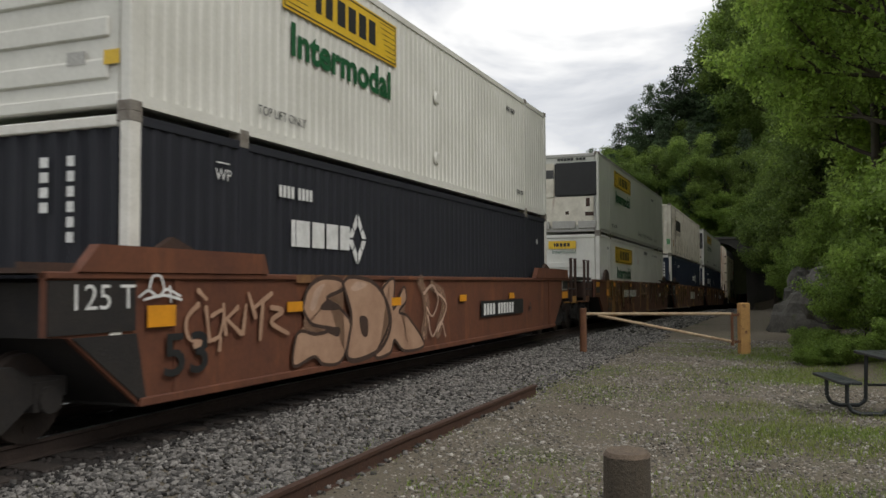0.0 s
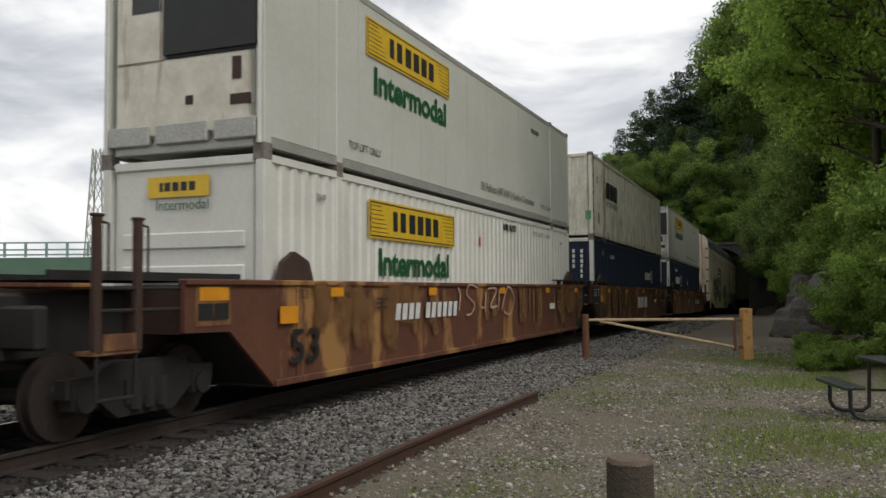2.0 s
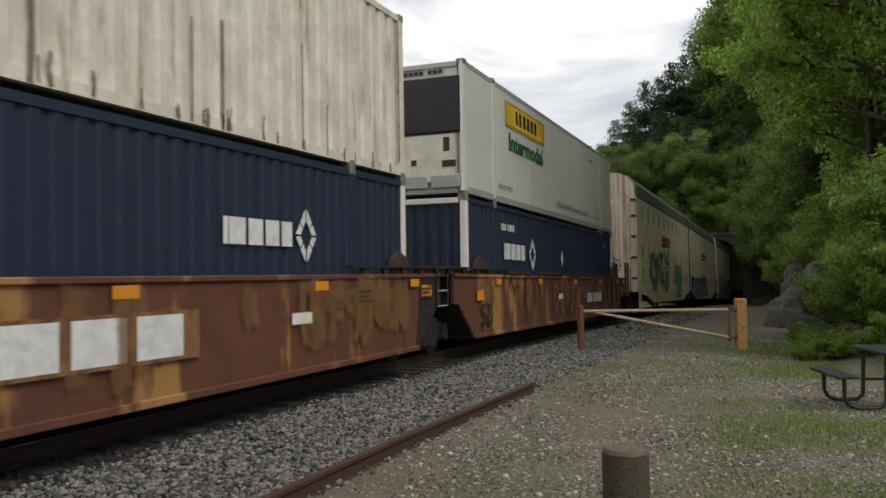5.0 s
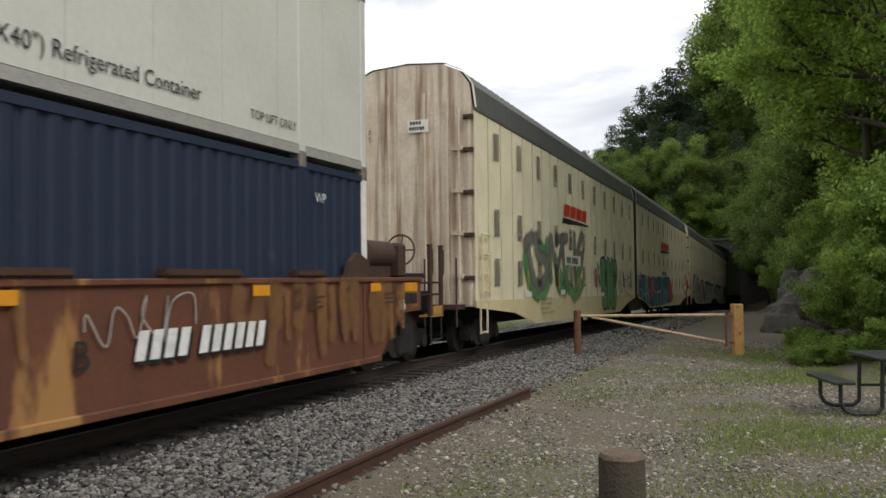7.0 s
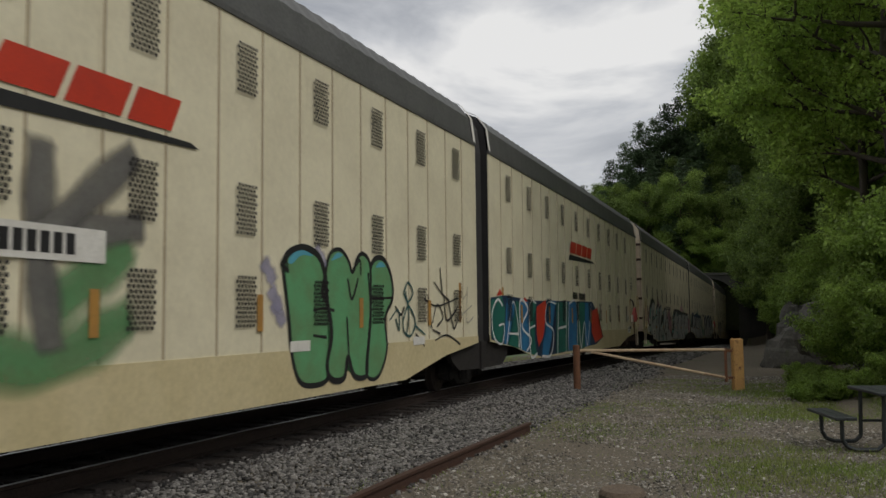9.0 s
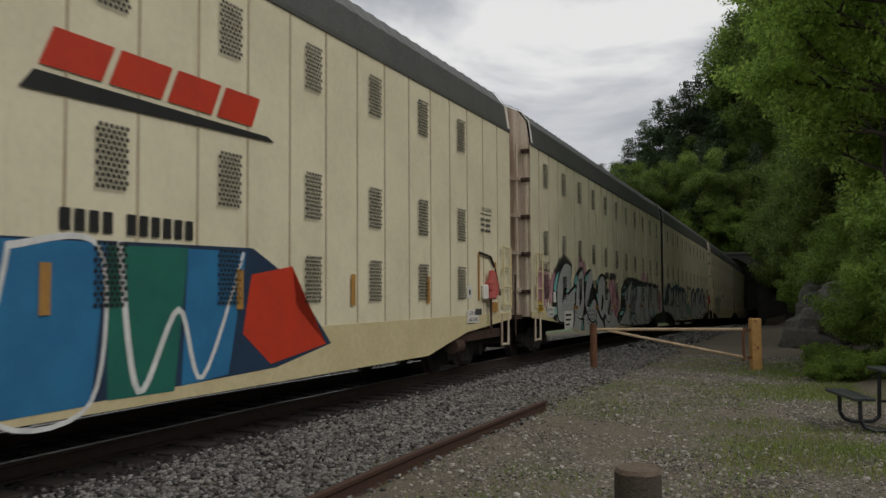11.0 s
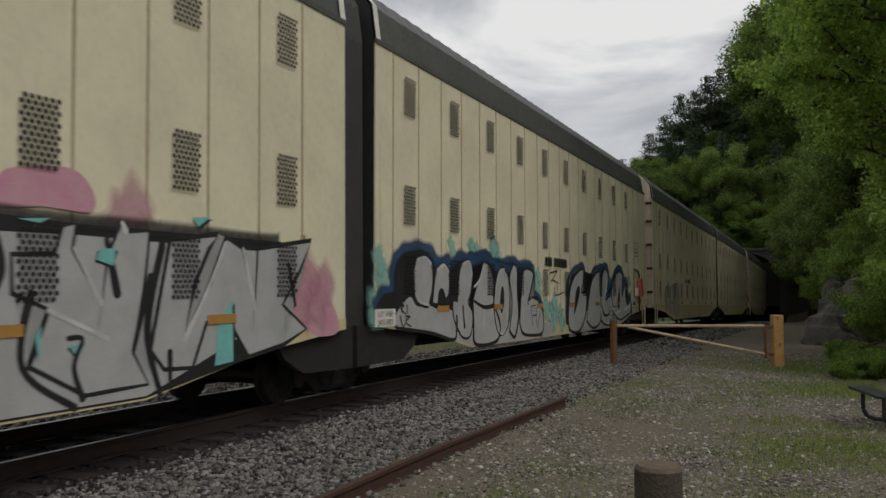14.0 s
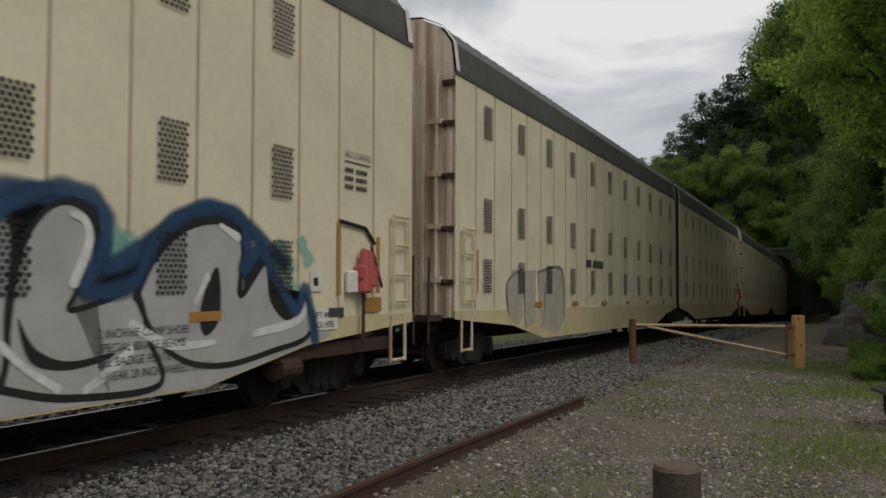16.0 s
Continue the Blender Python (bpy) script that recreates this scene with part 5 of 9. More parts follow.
# ---- green road bridge far behind the train, seen between the cars ----
def build_bridge():
    br = tagged(new("road_bridge"), "pale green steel girder bridge with a light railing, far off", "bridge")
    d = 90.0
    m = Matrix.Rotation(radians(6), 4, "Z")
    bm = bmesh.new()
    box(bm, -70, -4, 0, 4, -6.0, 2.9)
    part("girder", bm, BRIDGE_GREEN, br)
    for k in range(34):
        bm = bmesh.new()
        x = -70 + 2 * k
        box(bm, x - 0.12, x + 0.12, -0.15, 0, 2.95, 4.35)
        part("railing_post", bm, BRIDGE_RAIL, br)
    for z in (4.3, 3.6, 3.1):
        bm = bmesh.new()
        box(bm, -70, -4, -0.12, -0.02, z, z + 0.16)
        part("railing_bar", bm, BRIDGE_RAIL, br)
    br.matrix_basis = Matrix.Translation((0, d, EYE_Z)) @ m


build_bridge()


# ---- lattice tower far off beyond the bridge ----
def build_tower():
    tw = tagged(new("lattice_tower"), "pale steel lattice tower far behind the train", "tower")
    h, w = 27.0, 2.6
    corners = [(-1, -1), (1, -1), (1, 1), (-1, 1)]
    for cx, cy in corners:
        bm = bmesh.new()
        rod(bm, (cx * w, cy * w, -8), (cx * 0.7, cy * 0.7, h), 0.16, seg=6)
        part("leg", bm, GALV, tw)
    for k in range(7):
        a, b = -8 + 5 * k, -8 + 5 * (k + 1)
        ra, rb = (w + (0.7 - w) * (z + 8) / (h + 8) for z in (a, b))
        for i in range(4):
            (ax, ay), (bx, by) = corners[i], corners[(i + 1) % 4]
            for p0, p1 in (((ax * ra, ay * ra, a), (bx * rb, by * rb, b)), ((bx * ra, by * ra, a), (ax * rb, ay * rb, b))):
                bm = bmesh.new()
                rod(bm, p0, p1, 0.09, seg=5)
                part("brace", bm, GALV, tw)
    tw.location = (170 * math.sin(radians(-22.0)), 170 * math.cos(radians(-22.0)), 0)


build_tower()
SALMON = paint('pale_salmon_spray', (0.50, 0.34, 0.25), rough=0.7, scale=3, bump=0, fine=0.05)
PALE_SPRAY = paint('pale_silver_spray', (0.60, 0.60, 0.58), rough=0.5, scale=3, bump=0, fine=0.04)

# ---- markings on containers ----
CS = -HW - 0.006
WS = -WELL_W - 0.076
AS = -RW - 0.0255


def diamond_ring(parent, x, z, r, material, side, lift=0.004):
    for k in range(8):
        bm = bmesh.new()
        a0, a1 = math.pi / 4 * k + 0.06, math.pi / 4 * (k + 1) - 0.06
        pts = []
        for a, q in ((a0, 1.0), (a1, 1.0), (a1, 0.55), (a0, 0.55)):
            s = q * r / (abs(math.cos(a)) + abs(math.sin(a)) * 0.8)
            pts.append((x + s * math.cos(a) * 0.9, z + s * math.sin(a)))
        bm.faces.new([bm.verts.new((a, side - lift, b)) for a, b in pts])
        ob = part("emblem_segment", bm, material, parent)
    return ob


def yellow_sign(parent, x0, x1, z0, z1, side=CS):
    """A yellow board with a black rule round it and plain dark bars in place of the firm's name."""
    plate(parent, x0, x1, z0, z1, YELLOW, side, "sign_board", 0.004, 0.008, label="yellow sign board")
    h = z1 - z0
    bm = bmesh.new()
    for a, b, c, d in ((x0 + 0.03, x1 - 0.03, z0 + 0.03, z0 + 0.05), (x0 + 0.03, x1 - 0.03, z1 - 0.05, z1 - 0.03), (x0 + 0.03, x0 + 0.05, z0 + 0.05, z1 - 0.05), (x1 - 0.05, x1 - 0.03, z0 + 0.05, z1 - 0.05)):
        box(bm, a, b, side - 0.0155, side - 0.0135, c, d)
    w = x1 - x0
    for k in range(7):
        zz = z0 + 0.1 + k * (h - 0.2) / 6
        box(bm, x0 + 0.07, x0 + 0.07 + w * (0.17 - 0.012 * k), side - 0.0155, side - 0.0135, zz, zz + 0.01)
        box(bm, x1 - 0.07 - w * (0.09 + 0.012 * k), x1 - 0.07, side - 0.0155, side - 0.0135, zz, zz + 0.01)
    part("sign_border", bm, INK, parent)
    u = w / 3.6
    bars(parent, x0 + 0.85 * u, z0 + h * 0.24, [0.17 * u, -0.05, 0.21 * u, -0.06, 0.25 * u, 0.25 * u, 0.25 * u, 0.24 * u], h * 0.54, INK, side - 0.013, name="sign_bar", gap=0.4)


def word_mark(parent, x, z, size, width, side=CS, material=GREEN_INK):
    letters(parent, "Intermodal", x, z, size, material, side, width=width, offset=0.019 * size / 0.6, name="word")


def code_bars(parent, x, z, h, n1, n2, material, side, pitch=None):
    p = pitch or h * 0.62
    bars(parent, x, z, [p * 0.72] * n1 + [-p * 0.8] + [p * 0.72] * n2, h, material, side, name="number_bar", gap=0.38)


# A: navy below, white above
letters(box_a1, "WP", 1.40, 2.70, 0.20, WHITE_INK, CS)
plate(box_a1, 1.42, 1.68, 2.90, 2.915, WHITE_INK, CS, "mark", 0.001, 0.003)
code_bars(box_a1, 2.75, 2.62, 0.16, 4, 4, WHITE_INK, CS)
bars(box_a1, 3.05, 1.98, [0.10, 0.36, 0.34, 0.34, 0.3], 0.36, WHITE_INK, CS, name="logo_bar", gap=0.18)
diamond_ring(box_a1, 4.95, 2.16, 0.34, WHITE_INK, CS)
plate(box_a1, 15.1, 15.22, 2.5, 2.62, WHITE_INK, CS, "mark", 0.001, 0.003)
for k in range(4):
    bars(box_a1, 0.10, 2.72 - k * 0.16, [0.12], 0.11, WHITE_INK, end=0.02, name="number_bar", lift=0.03)
for k in range(6):
    bars(box_a1, 0.48, 2.72 - k * 0.16, [0.10], 0.11, WHITE_INK, end=0.02, name="number_bar", lift=0.03)
yellow_sign(box_a2, 2.82, 6.36, 5.16, 5.86)
word_mark(box_a2, 3.0, 4.58, 0.62, 3.12)
letters(box_a2, "TOP LIFT ONLY", 2.26, 3.63, 0.17, INK, CS, width=1.16)
for z in (5.0, 3.85):
    bm = bmesh.new()
    bmesh.ops.create_cone(bm, cap_ends=True, segments=14, radius1=0.13, radius2=0.09, depth=0.03, matrix=Matrix.Translation((8.2, CS - 0.012, z)) @ Matrix.Rotation(math.pi / 2, 4, "X"))
    part("round_hatch", bm, WHITE_SMOOTH, box_a2)
code_bars(box_a2, 13.4, 3.68, 0.10, 4, 4, FADED_INK, CS)
code_bars(box_a2, 12.6, 5.6, 0.10, 4, 6, FADED_INK, CS)
plate(box_a2, 0.95, 1.15, 3.75, 3.9, YELLOW, end=0.005, name="sticker")
plate(box_a2, 0.45, 0.7, 3.78, 3.92, GALV, end=0.005, name="sticker")
# B: two white boxes
for c, z in ((box_b2, 5.22), (box_d2, 5.22)):
    yellow_sign(c, 2.84, 6.40, z, z + 0.62)
    word_mark(c, 3.09, 4.66, 0.6, 3.12)
    letters(c, "TOP LIFT ONLY", 13.0 if c is box_b2 else 12.9, 3.62, 0.17, INK, CS, width=1.1)
    letters(c, "TOP LIFT ONLY", 2.26, 3.63, 0.17, INK, CS, width=1.1)
    letters(c, '30 Pallets (48"X40") Reefer Container' if c is box_b2 else '30 Pallets (48"X40") Refrigerated Container', 8.25 if c is box_b2 else 7.75, 3.64, 0.25, INK, CS, width=4.15, name="words")
    code_bars(c, 12.2, 5.55, 0.11, 4, 6, FADED_INK, CS)
yellow_sign(box_b1, 2.91, 6.61, 2.30, 2.92)
word_mark(box_b1, 3.24, 1.72, 0.6, 3.05)
letters(box_b1, "WP", 15.0, 2.72, 0.17, INK, CS)
letters(box_b1, "STACK LIMIT 3 HIGH", 12.2, 2.86, 0.16, INK, CS, width=1.7)
letters(box_b1, "WP", 1.3, 2.72, 0.17, INK, CS)
code_bars(box_b1, 9.8, 2.86, 0.15, 4, 6, INK, CS)
plate(box_b1, -0.55, 0.45, 2.72, 3.0, YELLOW, end=0.0, name="sign_board")
bars(box_b1, -0.35, 2.8, [0.06, 0.1, 0.1, 0.1, 0.1], 0.12, INK, end=-0.006, name="sign_bar")
letters(box_b1, "Intermodal", 0.42, 2.55, 0.2, GREEN_INK, end=0.0, width=0.85)
code_bars(box_b1, 8.0, 2.4, 0.2, 0, 1, RED_INK, CS)
# C: blue below, rusty white above
letters(box_c1, "WP", 1.42, 2.68, 0.20, WHITE_INK, CS)
plate(box_c1, 1.44, 1.70, 2.88, 2.895, WHITE_INK, CS, "mark", 0.001, 0.003)
code_bars(box_c1, 2.9, 2.62, 0.14, 4, 4, WHITE_INK, CS)
bars(box_c1, 10.85, 1.98, [0.10, 0.34, 0.32, 0.32, 0.26], 0.33, WHITE_INK, CS, name="logo_bar", gap=0.18)
diamond_ring(box_c1, 12.75, 2.14, 0.32, WHITE_INK, CS)
bars(box_c1, -0.62, 2.02, [0.06, 0.12, 0.12, 0.12, 0.1], 0.14, WHITE_INK, end=0.02, name="logo_bar", lift=0.03)
diamond_ring_end = bars(box_c1, 0.05, 1.98, [0.07, 0.07], 0.22, WHITE_INK, end=0.02, name="emblem", lift=0.03)
for k in range(6):
    bars(box_c1, 0.86, 2.72 - k * 0.17, [0.09], 0.12, WHITE_INK, end=0.02, name="number_bar", lift=0.03)
    if k < 4:
        bars(box_c1, 0.58, 2.72 - k * 0.17, [0.09], 0.12, WHITE_INK, end=0.02, name="number_bar", lift=0.03)
bars(box_c2, 2.3, 4.80, [0.62, 0.62, 0.66], 0.6, INK, CS, name="logo_bar", gap=0.13, slant=0.12)
letters(box_c2, "INTERMODAL", 2.4, 4.52, 0.24, INK, CS, width=2.1)
letters(box_c2, "53", 0.62, 5.18, 0.3, INK, CS)
letters(box_c2, "53", 0.45, 5.25, 0.5, INK, end=0.02, lift=0.03)
bars(box_c2, -0.95, 4.7, [0.36, 0.36, 0.38], 0.36, INK, end=0.02, name="logo_bar", gap=0.12, lift=0.03, slant=0.1)
letters(box_c2, "INTERMODAL", 0.92, 4.52, 0.17, INK, end=0.02, width=1.2, lift=0.03)
plate(box_c2, -0.3, -0.05, 3.9, 4.2, OCHRE, end=-0.01, name="placard", lift=0.02)
plate(box_c2, 0.9, 1.1, 3.78, 4.15, OCHRE, CS, "placard")
plate(box_c2, 1.05, 1.25, 3.85, 4.15, GREEN_SPRAY, end=0.0, name="sticker")
code_bars(box_c2, 5.8, 5.0, 0.1, 1, 1, FADED_INK, CS)
# D: blue below
bars(box_d1, 2.6, 1.98, [0.10, 0.38, 0.36, 0.36, 0.32], 0.38, WHITE_INK, CS, name="logo_bar", gap=0.18)
diamond_ring(box_d1, 5.05, 2.16, 0.36, WHITE_INK, CS)
code_bars(box_d1, 2.4, 2.66, 0.16, 4, 6, WHITE_INK, CS)
bm = bmesh.new()
bm.faces.new([bm.verts.new((8.25 + a, CS - 0.004, 2.14 + b)) for a, b in ((-0.15, 0), (0, -0.25), (0.15, 0), (0, 0.25))])
part("diamond_mark", bm, WHITE_INK, box_d1)
letters(box_d1, "WP", 14.5, 2.68, 0.20, WHITE_INK, CS)


# ---- cooling units on the refrigerated boxes ----
def cooling_unit(ob):
    z = HIGH
    bm = bmesh.new()
    box(bm, -0.05, 0.05, -1.24, 0.30, z + 1.34, z + 2.55)
    round_edges(bm, 0.04, 2)
    part("cooling_unit", bm, INK, ob, "black cooling unit panel")
    bm = bmesh.new()
    box(bm, -0.035, 0.05, 0.34, 0.84, z + 1.98, z + 2.32)
    round_edges(bm, 0.02)
    part("grille", bm, FADED_INK, ob)
    bm = bmesh.new()
    box(bm, -0.03, 0.04, -1.1, 1.1, z + 0.28, z + 1.32)
    box(bm, -0.03, 0.04, 0.32, 1.1, z + 1.30, z + 2.55)
    round_edges(bm, 0.03, 2)
    part("unit_casing", bm, WHITE_WORN, ob, "white casing with brown stains")
    bm = bmesh.new()
    for y0, y1 in ((-1.2, -0.55), (-0.45, 0.4), (0.5, 1.2)):
        box(bm, -0.06, 0.05, y0, y1, z + 0.17, z + 0.45)
    round_edges(bm, 0.02)
    part("lower_guard", bm, GALV, ob)
    for y, dz, w, h in ((-0.95, 0.62, 0.3, 0.14), (-0.15, 0.68, 0.12, 0.12), (-0.9, 0.95, 0.14, 0.3)):
        bm = bmesh.new()
        box(bm, -0.04, 0.0, y - w / 2, y + w / 2, z + dz, z + dz + h)
        part("hatch", bm, DARK_BROWN, ob)
    for y in (1.24, -1.24):
        bm = bmesh.new()
        rod(bm, (-0.02, y, z + 0.1), (-0.02, y, z + 2.85), 0.03)
        part("guard_tube", bm, WHITE_SMOOTH, ob)
    bars(ob, -0.2, z + 2.62, [0.1, 0.1, 0.1, 0.1, 0.1, -0.08, 0.1, 0.1, 0.1], 0.09, INK, end=0.0, name="maker_bar", gap=0.2, lift=0.012)


cooling_unit(box_b2)
cooling_unit(box_d2)

# ---- markings and fittings on the well cars ----
def reflector(ob, x, z0=1.12, z1=1.25, w=0.36, side=WS):
    plate(ob, x, x + w, z0, z1, ORANGE, side, "reflector", label="orange reflector plate")


def spray(parent, x, z, w, h, seed, material, side, stroke=0.025, turns=14, lift=0.004):
    """A quick spray-can scrawl: one wavering ribbon."""
    r = random.Random(seed)
    pts = []
    for i in range(turns):
        t = i / (turns - 1)
        pts.append(Vector((x + w * min(max(t + r.uniform(-0.09, 0.09), 0), 1), z + h * (0.5 + 0.5 * math.sin(i * 2.3 + r.uniform(-0.7, 0.7))))))
    line = []
    for i in range(len(pts) - 1):
        p0, p1, p2, p3 = pts[max(i - 1, 0)], pts[i], pts[i + 1], pts[min(i + 2, len(pts) - 1)]
        for s in range(6):
            t = s / 6
            line.append(0.5 * (2 * p1 + (p2 - p0) * t + (2 * p0 - 5 * p1 + 4 * p2 - p3) * t * t + (3 * p1 - p0 - 3 * p2 + p3) * t ** 3))
    bm = bmesh.new()
    last = None
    for a, b in zip(line, line[1:]):
        d = b - a
        if d.length < 1e-5:
            continue
        n = Vector((-d.y, d.x)).normalized() * stroke * 0.5
        pair = (bm.verts.new((a.x + n.x, side - lift, a.y + n.y)), bm.verts.new((a.x - n.x, side - lift, a.y - n.y)))
        if last:
            bm.faces.new((last[0], last[1], pair[1], pair[0]))
        last = pair
    return part("scrawl", bm, material, parent)




def flow(pts, steps=7):
    """A smooth line through points."""
    out = []
    pts = [Vector(q) for q in pts]
    if len(pts) == 2:
        return [pts[0].lerp(pts[1], k / 8) for k in range(9)]
    for i in range(len(pts) - 1):
        p0, p1, p2, p3 = pts[max(i - 1, 0)], pts[i], pts[i + 1], pts[min(i + 2, len(pts) - 1)]
        for s in range(steps):
            t = s / steps
            out.append(0.5 * (2 * p1 + (p2 - p0) * t + (2 * p0 - 5 * p1 + 4 * p2 - p3) * t * t + (3 * p1 - p0 - 3 * p2 + p3) * t ** 3))
    return out + [pts[-1]]


def fat_line(bm, line, r, side, lift, seg=14, swell=0.25, seed=0.0):
    """A spray-can stroke: one swelling band with round ends."""
    n = len(line)
    rr = [r * (1 + swell * math.sin(seed + 3.0 * k / max(n - 1, 1))) for k in range(n)]
    last = None
    for k in range(n):
        d = line[min(k + 1, n - 1)] - line[max(k - 1, 0)]
        m = Vector((-d.y, d.x)).normalized() if d.length > 1e-6 else Vector((0, 1))
        y = side - lift - 0.00002 * k
        pair = [bm.verts.new((q.x, y, q.y)) for q in (line[k] + m * rr[k], line[k] - m * rr[k])]
        if last:
            bm.faces.new((last[0], last[1], pair[1], pair[0]))
        if k in (0, n - 1):
            a0 = math.atan2(m.y, m.x)
            way = 1 if k == 0 else -1
            cap = [bm.verts.new((line[k].x + rr[k] * math.cos(a0 + way * math.pi * j / 8), y, line[k].y + rr[k] * math.sin(a0 + way * math.pi * j / 8))) for j in range(1, 8)]
            bm.faces.new([pair[0]] + cap + [pair[1]])
        last = pair


# ---- spray-can work: filled coats, strokes and soft-edged mist, each coat a millimetre over the last ----
def coat(parent, material, layer, outline, sharp=False, side=None):
    bm = bmesh.new()
    blob(bm, outline, side if side is not None else (WS if parent.name.startswith("well") else AS), 0.001 * layer, 1 if sharp else 5)
    bmesh.ops.triangulate(bm, faces=bm.faces)
    return part("spray_coat", bm, material, parent)


def stroke(parent, material, layer, r, pts, sharp=False):
    bm = bmesh.new()
    line = [Vector(q) for q in pts] if sharp else flow(pts)
    fat_line(bm, line, r, WS if parent.name.startswith("well") else AS, 0.001 * layer, seed=pts[0][0] * 3)
    return part("spray_line", bm, material, parent)


def letter(parent, fill, edge, layer, r, outline, sharp=False):
    """A filled letter with a painted edge round it."""
    coat(parent, fill, layer, outline, sharp)
    stroke(parent, edge, layer + 1, r, list(outline) + [outline[0]], sharp)


def mist(parent, material, layer, r, pts):
    """A soft stroke: paint that thins out to nothing at its rim."""
    line = flow(pts)
    a, b = (line[0] - line[1]).normalized() * r * 0.9, (line[-1] - line[-2]).normalized() * r * 0.9
    line = [line[0] + a, line[0] + a * 0.45] + line + [line[-1] + b * 0.45, line[-1] + b]
    side = WS if parent.name.startswith("well") else AS
    n, v, f, cover = len(line), [], [], []
    for k, q in enumerate(line):
        d = line[min(k + 1, n - 1)] - line[max(k - 1, 0)]
        m = Vector((-d.y, d.x)).normalized()
        body = 0.0 if k in (0, n - 1) else 1.0
        for off, c in ((-1.0, 0.0), (-0.5, 0.85), (0.0, 1.0), (0.5, 0.85), (1.0, 0.0)):
            w = off * r * (1 + 0.14 * math.sin(k * 0.9 + pts[0][0]))
            v.append((q.x + m.x * w, side - 0.001 * layer - 0.00002 * k, q.y + m.y * w))
            cover.append(c * body)
    for k in range(n - 1):
        f += [(k * 5 + j, k * 5 + j + 1, k * 5 + j + 6, k * 5 + j + 5) for j in range(4)]
    me = raw_mesh("spray_mist", v, f, material)
    me.attributes.new("cover", "FLOAT", "POINT").data.foreach_set("value", cover)
    return part("spray_mist", me, None, parent)


def rust_run(parent, r, pts):
    ob = mist(parent, HAZE_RUST, 0, r, pts)
    ob.location.y = CS - 0.004 - AS
    return ob


def soft(material, strength=0.95):
    """Let a paint thin out where its coat thins out."""
    nt = material.node_tree
    at = nt.nodes.new("ShaderNodeAttribute")
    at.attribute_name = "cover"
    grain = nt.nodes.new("ShaderNodeTexNoise")
    grain.inputs["Scale"].default_value, grain.inputs["Detail"].default_value = 14.0, 4.0
    tc = nt.nodes.new("ShaderNodeTexCoord")
    nt.links.new(tc.outputs["Object"], grain.inputs["Vector"])
    add = nt.nodes.new("ShaderNodeMath")
    add.operation = "MULTIPLY_ADD"
    add.inputs[1].default_value, add.inputs[2].default_value = 0.5, 0.75
    nt.links.new(grain.outputs[0], add.inputs[0])
    mul = nt.nodes.new("ShaderNodeMath")
    mul.operation, mul.use_clamp = "MULTIPLY", True
    nt.links.new(add.outputs[0], mul.inputs[0])
    nt.links.new(at.outputs["Fac"], mul.inputs[1])
    cap = nt.nodes.new("ShaderNodeMath")
    cap.operation = "MULTIPLY"
    cap.inputs[1].default_value = strength
    nt.links.new(mul.outputs[0], cap.inputs[0])
    clear, ms = nt.nodes.new("ShaderNodeBsdfTransparent"), nt.nodes.new("ShaderNodeMixShader")
    nt.links.new(cap.outputs[0], ms.inputs[0])
    nt.links.new(clear.outputs[0], ms.inputs[1])
    nt.links.new(nt.nodes["Principled BSDF"].outputs[0], ms.inputs[2])
    nt.links.new(ms.outputs[0], nt.nodes["Material Output"].inputs[0])
    return material


SEA_GREEN = paint("sea_green_spray_paint", (0.015, 0.14, 0.10), (0.012, 0.11, 0.09), rough=0.6, scale=2, bump=0, fine=0.05)
DEEP_SKY = paint("bright_blue_spray_paint", (0.025, 0.17, 0.34), (0.02, 0.13, 0.28), rough=0.6, scale=2, bump=0, fine=0.05)
SEA_INK = paint("dark_teal_spray_paint", (0.03, 0.10, 0.10), rough=0.6, bump=0, fine=0.05)
PALE_TEAL = paint("pale_turquoise_spray_paint", (0.30, 0.50, 0.44), (0.34, 0.50, 0.42), rough=0.6, scale=2, bump=0, fine=0.05)
HAZE_TAN = soft(paint("thin_tan_spray", (0.38, 0.24, 0.16), rough=0.7, bump=0, fine=0.05), 0.55)
HAZE_GREEN = soft(paint("soft_green_spray", (0.085, 0.27, 0.10), (0.10, 0.23, 0.09), rough=0.6, scale=2, bump=0, fine=0.05), 0.8)
HAZE_GREY = soft(paint("soft_grey_spray", (0.13, 0.125, 0.115), (0.17, 0.165, 0.145), rough=0.7, scale=2, bump=0, fine=0.05), 0.95)
HAZE_LILAC = soft(paint("soft_lilac_spray", (0.36, 0.34, 0.46), rough=0.7, bump=0, fine=0.05), 0.8)
HAZE_INK = soft(paint("soft_black_spray", (0.025, 0.025, 0.025), rough=0.7, bump=0, fine=0.05), 0.8)
HAZE_TEAL = soft(paint("soft_turquoise_spray", (0.24, 0.52, 0.46), (0.30, 0.53, 0.45), rough=0.6, scale=2, bump=0, fine=0.05), 0.7)
HAZE_BLUE = soft(paint("soft_blue_spray", (0.025, 0.07, 0.15), (0.018, 0.05, 0.11), rough=0.6, scale=2, bump=0, fine=0.05), 0.95)
HAZE_PINK = soft(paint("soft_pink_spray", (0.56, 0.26, 0.34), (0.58, 0.36, 0.38), rough=0.6, scale=2, bump=0, fine=0.05), 0.8)
HAZE_OCHRE = soft(paint("worn_ochre_paint", (0.25, 0.125, 0.044), (0.17, 0.08, 0.032), 0.75, scale=2.6, grain=20, bump=0.03, fine=0.06), 0.62)
